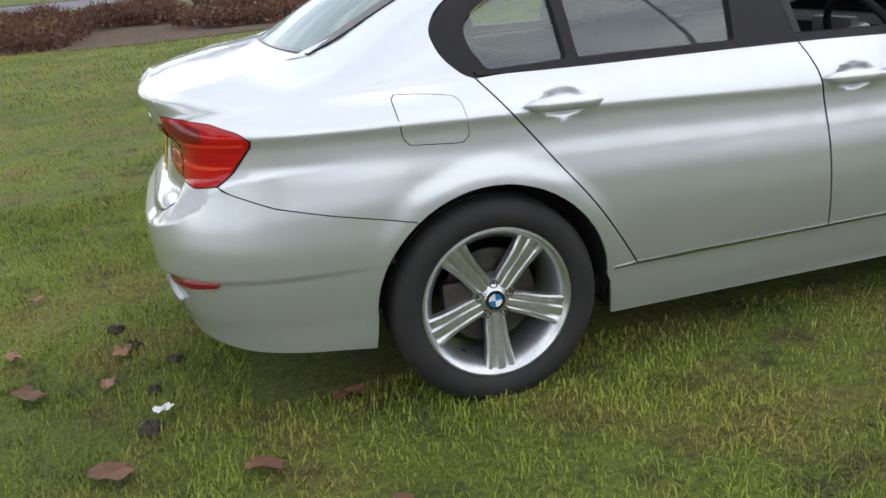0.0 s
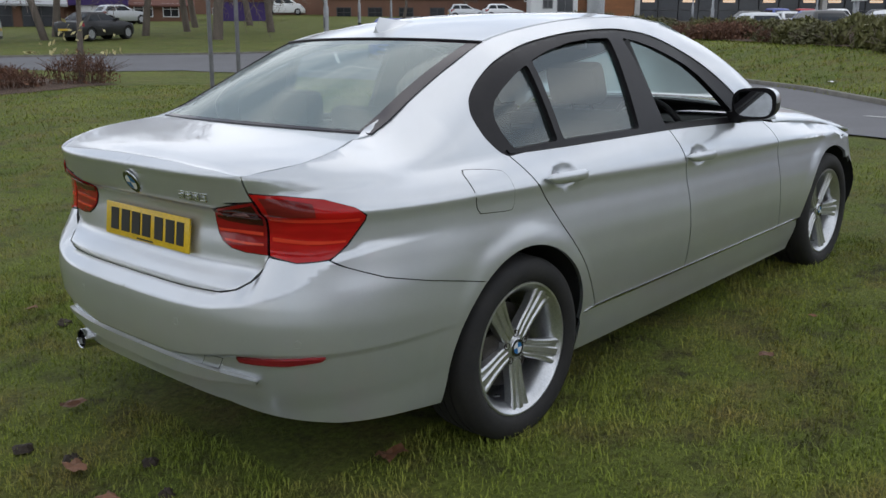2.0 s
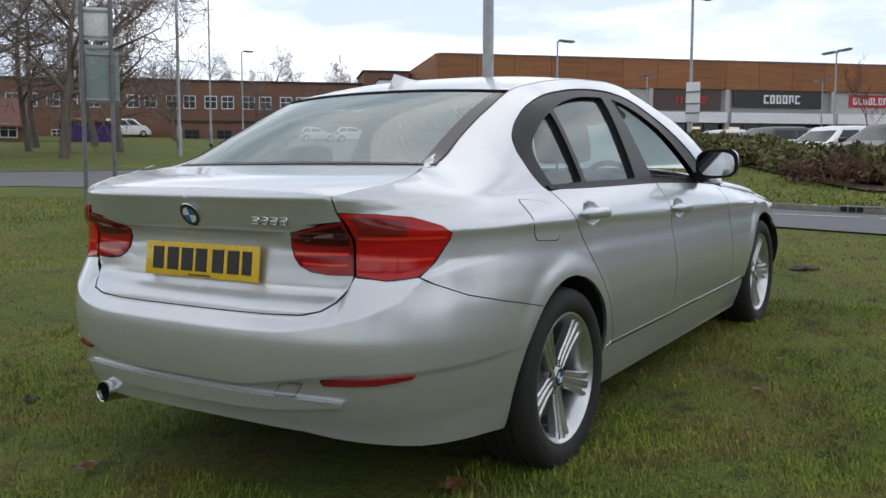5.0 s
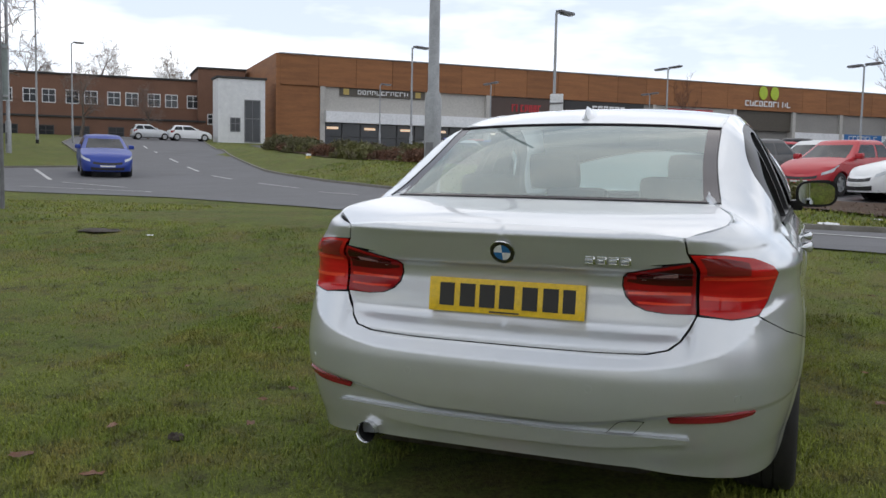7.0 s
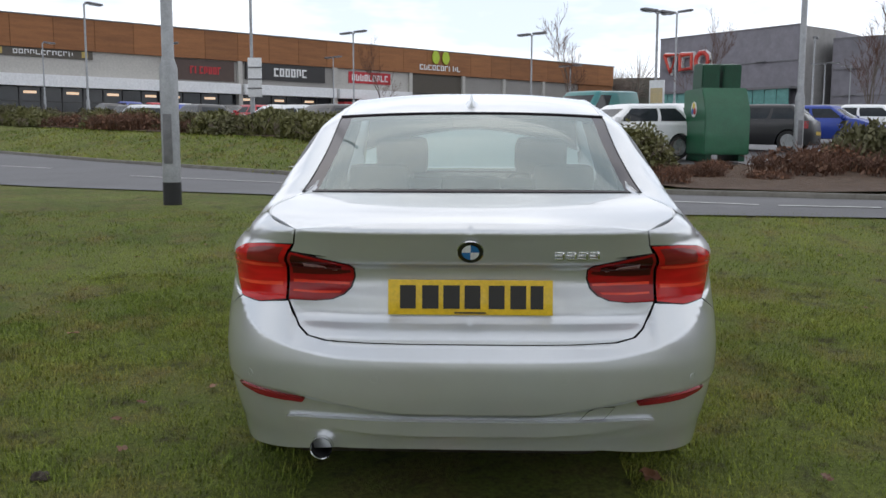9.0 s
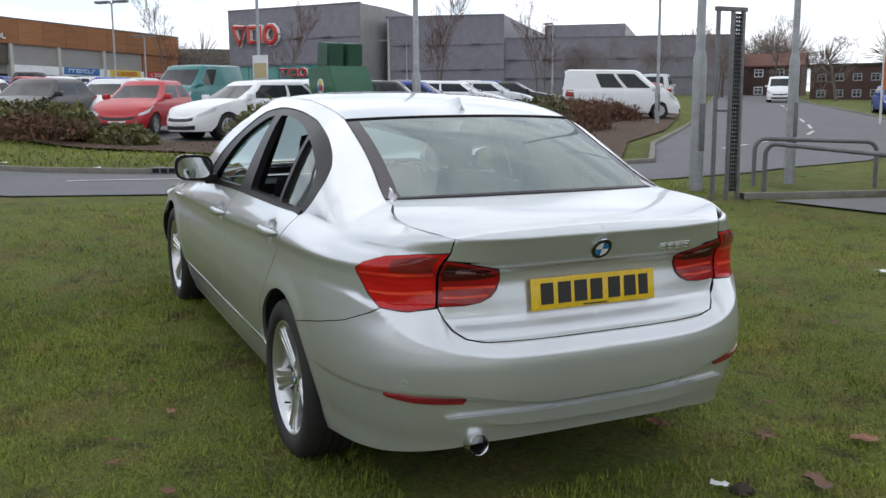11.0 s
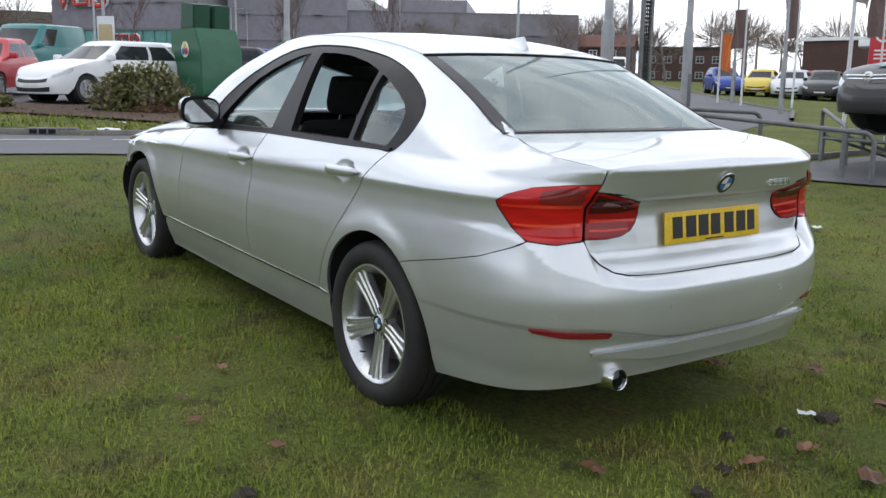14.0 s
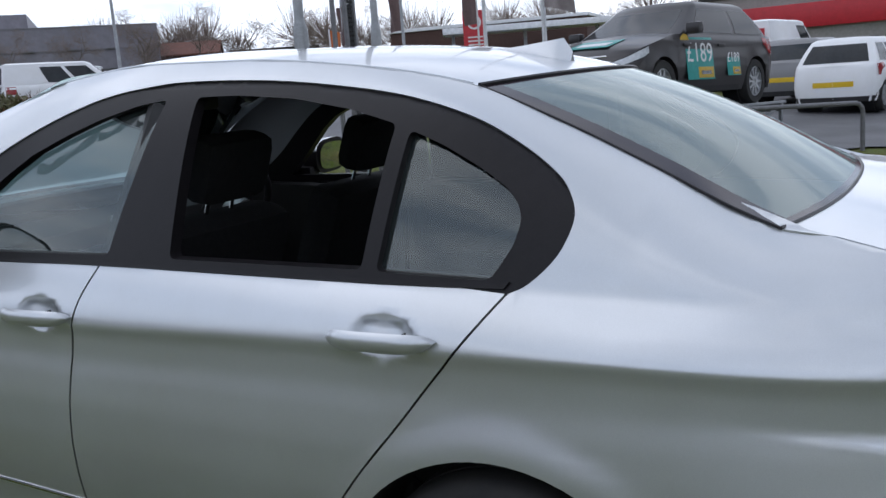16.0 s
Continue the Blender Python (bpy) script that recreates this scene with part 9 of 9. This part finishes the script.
canopy = thing("canopy_roof", "flat white forecourt canopy on slim posts", "canopy", Matrix.Translation((22, -50.0, 0.4)) @ Matrix.Rotation(radians(28), 4, "Z"))
bm = bmesh.new()
box(bm, -5, -2, 3.4, 5, 2, 3.75, 0.03)
part("deck", bm, WHITE_FASCIA, canopy)
for x in (-4.4, 0, 4.4):
    bm = bmesh.new()
    box(bm, x - 0.1, -0.1, 0, x + 0.1, 0.1, 3.4, 0.02)
    part("post", bm, GALV, canopy)
show = building("showroom", "red and grey clad car showroom with dark glazing", (13.0, -57.0), (-24.0, -54.0), 12, 4.7, MID_PANEL, [(1.5 + 3.0 * k, 0.3, 2.7, 2.1) for k in range(12)], 0.0, ROOF_FELT, base=-0.6, win_mat=SHOP_FRAME)
bm = bmesh.new()
box(bm, -0.3, -0.35, 3.2, 37.3, -0.02, 4.6, 0.04)
part("red_band", bm, SIGN_RED, show, "bright red fascia band")
bm = bmesh.new()
box(bm, 14, -0.45, 3.5, 22, -0.36, 4.2, 0.02)
part("sign_board", bm, SIGN_DARK, show)
# sign pillar
pil = thing("sign_pillar", "red sign pillar with round white emblem", "sign", Matrix.Translation((17.2, -33.6, ground_z(17.2))) @ Matrix.Rotation(radians(20), 4, "Z"))
bm = bmesh.new()
box(bm, -0.5, -0.12, 0, 0.5, 0.12, 3.45, 0.03)
part("board", bm, SIGN_RED, pil)
bm = bmesh.new()
lathe(bm, [(0.3, 0), (0.3, 0.02), (0.22, 0.022), (0.22, 0.0)], 28, "Y", closed=True, m=Matrix.Translation((0, 0.121, 2.95)))
box(bm, -0.2, 0.122, 2.92, 0.2, 0.14, 2.98)
part("emblem", bm, SIGN_WHITE, pil, "white ring emblem")
bm = bmesh.new()
for k in range(3):
    box(bm, -0.35, 0.122, 2.3 - 0.16 * k, 0.3, 0.13, 2.36 - 0.16 * k)
part("print_bar", bm, SIGN_WHITE, pil)

# ---- flags ----
FLAG_DARK = material("dark_flag_cloth", (0.16, 0.105, 0.10), (0.11, 0.075, 0.075), scale=2, rough=0.9)
FLAG_GREY = material("grey_flag_cloth", (0.30, 0.265, 0.26), (0.2, 0.17, 0.17), scale=2, rough=0.9)
FLAG_ORANGE = material("orange_flag_cloth", (0.62, 0.19, 0.05), (0.5, 0.13, 0.04), scale=2, rough=0.9)
POLE_WHITE = material("white_flag_pole", (0.68, 0.69, 0.7), (0.58, 0.59, 0.6), scale=5, rough=0.4)


def flag(x, y, pole, top, w, h, mat, label, heading=0.0, droop=0.5, seed=1):
    """A cloth hung from a pole, wavy, one edge on the pole."""
    e = thing("flag", label, "flag", Matrix.Translation((x, y, ground_z(x, y) - 0.02)) @ Matrix.Rotation(radians(heading), 4, "Z"), "flags")
    bm = bmesh.new()
    lathe(bm, [(0.045, 0), (0.04, pole * 0.5), (0.03, pole), (0.0001, pole + 0.03)], 12, "Z")
    part("pole", bm, POLE_WHITE, e, "white flag pole")
    bm = bmesh.new()
    rows = []
    for a in np.linspace(0, 1, 11):
        rows.append([bm.verts.new((0.05 + w * a * (1 - 0.25 * b * droop), 0.10 * math.sin(a * 7 + b * 3 + seed) * a, top - h * b - droop * 0.5 * h * a * a)) for b in np.linspace(0, 1, 11)])
    for p, q in zip(rows, rows[1:]):
        for j in range(10):
            bm.faces.new((p[j], q[j], q[j + 1], p[j + 1]))
    res = bmesh.ops.extrude_face_region(bm, geom=list(bm.faces))
    for g in res["geom"]:
        if isinstance(g, bmesh.types.BMVert):
            g.co.y += 0.006
    part("cloth", bm, mat, e)
    return e


flag(8.25, -16.2, 7.5, 4.25, 0.8, 1.55, FLAG_GREY, "grey drooping flag on a white pole", 143, 0.35)
flag(5.58, -13.1, 7.5, 3.3, 0.9, 1.2, FLAG_GREY, "grey drooping flag on a white pole", 143, 0.3, 4)
for x, y, t in ((19.6, -27.9, 3.7), (18.0, -28.9, 4.1), (23.0, -32.5, 4.0), (15.5, -30.5, 4.2)):
    flag(x, y, t + 0.05, t, 0.62, 1.45, FLAG_DARK, "narrow dark banner flag on a white pole", 20 + x * 3, 0.1, int(x))
flag(21.5, -28.9, 2.9, 2.85, 0.42, 1.5, FLAG_ORANGE, "orange feather flag on a slim pole", 200, 0.15, 3)

# ---- signboard across the side road ----
sb = thing("signboard", "white direction signboard with grey bars on two posts", "sign", Matrix.Translation((8.3, 34.2, 0)) @ Matrix.Rotation(radians(-22), 4, "Z"))
for x in (-1.55, 1.55):
    bm = bmesh.new()
    box(bm, x - 0.06, -0.06, 0.8, x + 0.06, 0.06, 3.1, 0.01)
    part("post", bm, WHITE_SHEET, sb)
bm = bmesh.new()
box(bm, -1.8, -0.1, 1.95, 1.8, -0.04, 3.15, 0.015)
bd = part("board", bm, WHITE_SHEET, sb)
for k, w in enumerate((1.0, 2.3, 1.5)):
    bm = bmesh.new()
    box(bm, -0.9, -0.108, 2.75 - 0.27 * k, -0.9 + w, -0.1, 2.86 - 0.27 * k)
    part("print_bar", bm, GALV, bd)
bm = bmesh.new()
box(bm, -1.6, -0.108, 2.15, -1.2, -0.1, 2.95)
part("arrow_block", bm, GALV_DARK, bd)

# ---- litter and leaves ----
SCRAP = material("white_paper_scrap", (0.75, 0.76, 0.78), (0.6, 0.61, 0.62), scale=20, rough=0.5)


def scrap(x, y, size, mat, name, label, seed, lift=0.02, group=""):
    """A crumpled piece: a small folded sheet."""
    rng_ = random.Random(seed)
    bm = bmesh.new()
    rows = [[bm.verts.new(((a - 2) / 2 * size * rng_.uniform(0.7, 1.1), (b - 2) / 2 * size * 0.6 * rng_.uniform(0.7, 1.1), rng_.uniform(0, 0.35) * size)) for b in range(5)] for a in range(5)]
    for p, q in zip(rows, rows[1:]):
        for j in range(4):
            bm.faces.new((p[j], q[j], q[j + 1], p[j + 1]))
    return solid(name, bm, mat, label, "litter" if mat is SCRAP else "leaf", group, m=Matrix.Translation((x, y, ground_z(x, y) + lift)) @ Matrix.Rotation(rng_.uniform(0, 6.28), 4, "Z"), sharp=20)


for k, (x, y, s) in enumerate(((-1.04, -0.50, 0.036), (1.40, -4.38, 0.07), (11.0, -0.2, 0.16), (10.9, -1.2, 0.2), (13.0, -2.0, 0.08), (12.2, 0.6, 0.07), (13.8, 2.0, 0.08), (5.2, 6.5, 0.05), (16.4, 4.0, 0.1), (9.8, 31.8, 0.15))):
    scrap(x, y, s, SCRAP, "paper_scrap", "crumpled white paper scrap on the ground", k, group="paper scraps")
for k, (x, y, s) in enumerate(((-0.76, -1.01, 0.06), (-1.2, 0.07, 0.05), (-1.49, -0.17, 0.065), (-0.96, 0.58, 0.05), (-0.95, -1.38, 0.06), (-0.42, -2.37, 0.05), (0.31, 1.52, 0.03), (-1.18, -0.86, 0.07), (-1.61, 0.25, 0.05), (-1.61, 0.92, 0.04), (-0.52, 1.95, 0.035), (-0.96, 2.02, 0.05), (-1.02, 1.6, 0.045), (-1.23, -0.21, 0.045), (-0.47, -0.68, 0.06))):
    scrap(x, y, s, LEAF_BROWN, "fallen_leaf", "curled brown fallen leaf on the grass", 50 + k, group="fallen leaves")
random.seed(21)
proto_leaf = scrap(-2.0, -1.0, 0.03, LEAF_BROWN, "fallen_leaf", "small brown fallen leaf on the grass", 90, group="fallen leaves")
for k in range(90):
    x, y = random.uniform(-3.0, 6.2), random.uniform(-5.5, 5.5)
    if -0.9 < x < 3.5 and abs(y) < 0.9:
        continue
    s = random.uniform(0.4, 1.2)
    copy_thing(proto_leaf, Matrix.Translation((x, y, ground_z(x, y) + 0.02)) @ Matrix.Rotation(random.uniform(0, 6.28), 4, "Z") @ Matrix.Diagonal((s, s, s, 1)))
SOIL = material("wet_dark_soil", (0.030, 0.022, 0.016), (0.05, 0.036, 0.024), scale=30, rough=0.85, bump=0.6, dist=0.006)
for k, (x, y, r) in enumerate(((-1.0, -0.06, 0.032), (-1.08, -0.58, 0.045), (-1.16, 0.17, 0.03), (-1.24, 0.38, 0.035), (-1.08, -0.29, 0.028), (-0.50, 1.62, 0.035), (5.54, 7.55, 0.30), (4.64, -0.76, 0.12))):
    rnd = random.Random(300 + k)
    bm = bmesh.new()
    c0 = bm.verts.new((0, 0, 0.012))
    rings = []
    for f_, z_ in ((0.45, 0.016), (0.8, 0.010), (1.0, -0.004)):
        rings.append([bm.verts.new((r * f_ * rnd.uniform(0.75, 1.25) * math.cos(a), r * f_ * rnd.uniform(0.75, 1.25) * math.sin(a), z_ * rnd.uniform(0.3, 1.6))) for a in [2 * math.pi * j / 12 for j in range(12)]])
    for j in range(12):
        bm.faces.new((c0, rings[0][j], rings[0][(j + 1) % 12]))
        for p, q in zip(rings, rings[1:]):
            bm.faces.new((p[j], q[j], q[(j + 1) % 12], p[(j + 1) % 12]))
    solid("soil_clod", bm, SOIL, "dark wet clod of bare soil in the grass", "soil", "soil clods", m=Matrix.Translation((x, y, ground_z(x, y) + 0.004)))
rng = np.random.default_rng(9)
n = 900
c = np.stack([rng.uniform(13.2, 19, n), rng.uniform(-9, -2, n), np.zeros(n)], 1)
c[:, 1] += (c[:, 0] - 13.2) * 0.7
c[:, 2] = [ground_z(x, y) + 0.05 for x, y, _ in c]
a = rng.normal(0, 1, (n, 3)) * np.array([1, 1, 0.4])
a /= np.linalg.norm(a, axis=1, keepdims=True)
b = np.cross(a, [0, 0, 1.0])
s = rng.uniform(0.02, 0.05, (n, 1))
v = np.stack([c - a * s, c + b * s * 0.5, c + a * s, c - b * s * 0.5], 1).reshape(-1, 3)
tagged(new("leaf_litter", quick_mesh("leaf_litter", v, np.arange(4 * n).reshape(-1, 4), LEAF_BROWN)), "scattered brown leaves on the planting bed", "leaves", "", "stuff")
# drain opening in the far kerb
dr = thing("kerb_drain", "dark drain opening in the kerb", "drain", Matrix.Translation((10.62, -0.35, ground_z(10.6) + 0.01)) @ Matrix.Rotation(radians(65), 4, "Z"))
bm = bmesh.new()
box(bm, -0.34, -0.07, 0, 0.34, 0.07, 0.10, 0.01)
part("frame", bm, GALV_DARK, dr)
for k in range(5):
    bm = bmesh.new()
    box(bm, -0.30 + 0.125 * k, 0.066, 0.02, -0.20 + 0.125 * k, 0.075, 0.085, 0.003)
    part("slot", bm, CAVITY, dr)

# ---- grass blades on the lawn ----
def blade_material():
    m = bpy.data.materials.new("grass_blade")
    m.use_nodes = True
    nt = m.node_tree
    p = nt.nodes["Principled BSDF"]
    p.inputs["Roughness"].default_value = 0.75
    p.inputs["Specular IOR Level"].default_value = 0.3
    fine = noise_of(nt, 60.0, 3.0, 0.6)
    col = lawn_colour(nt, (0.115, 0.172, 0.018), (0.235, 0.275, 0.042), (0.27, 0.205, 0.065), (0.075, 0.07, 0.025))
    col = mix_rgb(nt, 1.0, col, ramp_between(nt, fine, (0.72, 0.72, 0.70), (1.3, 1.27, 1.2), 0.35, 0.65), "MULTIPLY")
    nt.links.new(col, p.inputs["Base Color"])
    return m


def blades(name, n, x0, x1, y0, y1, length, width, seed, label, keep=None):
    rng_ = np.random.default_rng(seed)
    x, y = rng_.uniform(x0, x1, n), rng_.uniform(y0, y1, n)
    # tufts: thin out some spots
    dens = 0.5 + 0.5 * np.sin(x * 2.3 + 1.3 * np.sin(y * 1.7)) * np.sin(y * 2.9 + 1.1 * np.sin(x * 1.9)) + 0.35 * np.sin(x * 9.1 + 3 * np.sin(y * 3.3)) * np.sin(y * 8.3)
    ok = rng_.random(n) < 0.34 + 0.7 * dens
    if keep is not None:
        ok &= keep(x, y)
    x, y, dens = x[ok], y[ok], dens[ok]
    n = len(x)
    z = np.interp(x, GX, GZ) + bank(x, y) - 0.008
    t = rng_.uniform(0, 2 * math.pi, n)
    ln = length * rng_.uniform(0.5, 1.35, n) * (0.75 + 0.4 * dens)
    lean = rng_.uniform(0.3, 1.25, n)
    w = width * rng_.uniform(0.6, 1.3, n)
    dx, dy = np.cos(t), np.sin(t)
    base = np.stack([x, y, z], 1)
    side = np.stack([-dy, dx, np.zeros(n)], 1) * w[:, None] / 2
    midp = base + np.stack([dx * ln * 0.4 * np.sin(lean * 0.6), dy * ln * 0.4 * np.sin(lean * 0.6), ln * 0.5 * np.cos(lean * 0.6)], 1)
    tip = base + np.stack([dx * ln * np.sin(lean), dy * ln * np.sin(lean), ln * np.cos(lean)], 1)
    v = np.stack([base - side, base + side, midp + side * 0.8, midp - side * 0.8, tip], 1).reshape(-1, 3)
    i = np.arange(n)[:, None] * 5
    tri = np.concatenate([i + np.array([[0, 1, 2]]), i + np.array([[0, 2, 3]]), i + np.array([[3, 2, 4]])], 0)
    return tagged(new(name, quick_mesh(name, v, tri, BLADE)), label, "grass", "", "stuff")


BLADE = blade_material()


def off_wheels(x, y):
    return ~((x > -0.75) & (x < 3.3) & (np.abs(y) < 0.6))


blades("grass_blades", 270000, -2.6, 3.4, -2.9, 3.0, 0.029, 0.0036, 1, "short damp lawn grass round the car", off_wheels)
blades("grass_blades", 26000, -2.6, 3.4, -2.9, 3.0, 0.052, 0.0042, 5, "longer pale grass blades among the lawn", off_wheels)
blades("grass_blades", 200000, -3.6, 6.6, -7.5, 9.0, 0.034, 0.0056, 2, "short damp lawn grass", lambda x, y: ~((x > -2.6) & (x < 3.4) & (np.abs(y) < 2.9)) & ~((y < -6.5) & (x > 3.2)))
blades("grass_blades", 60000, -6.0, 12.0, 9.0, 22.0, 0.05, 0.013, 3, "lawn grass towards the side road", lambda x, y: (x < np.interp(y, (9, 13, 16, 17, 20, 22), (10.6, 11.4, 9.0, 4.5, -2.5, -6.0))))


def on_bank(x, y):
    d, a = (x - 11.9) * 0.73 - (y - 1.5) * 0.68, (x - 11.9) * 0.68 + (y - 1.5) * 0.73
    return (d > 0.2) & (d < 4.6) & (a > -3.0) & (a < 26) & (y > -2.8)


blades("grass_blades", 70000, 10.0, 32, -3, 20.0, 0.08, 0.022, 4, "verge grass on the bank beyond the road", on_bank)
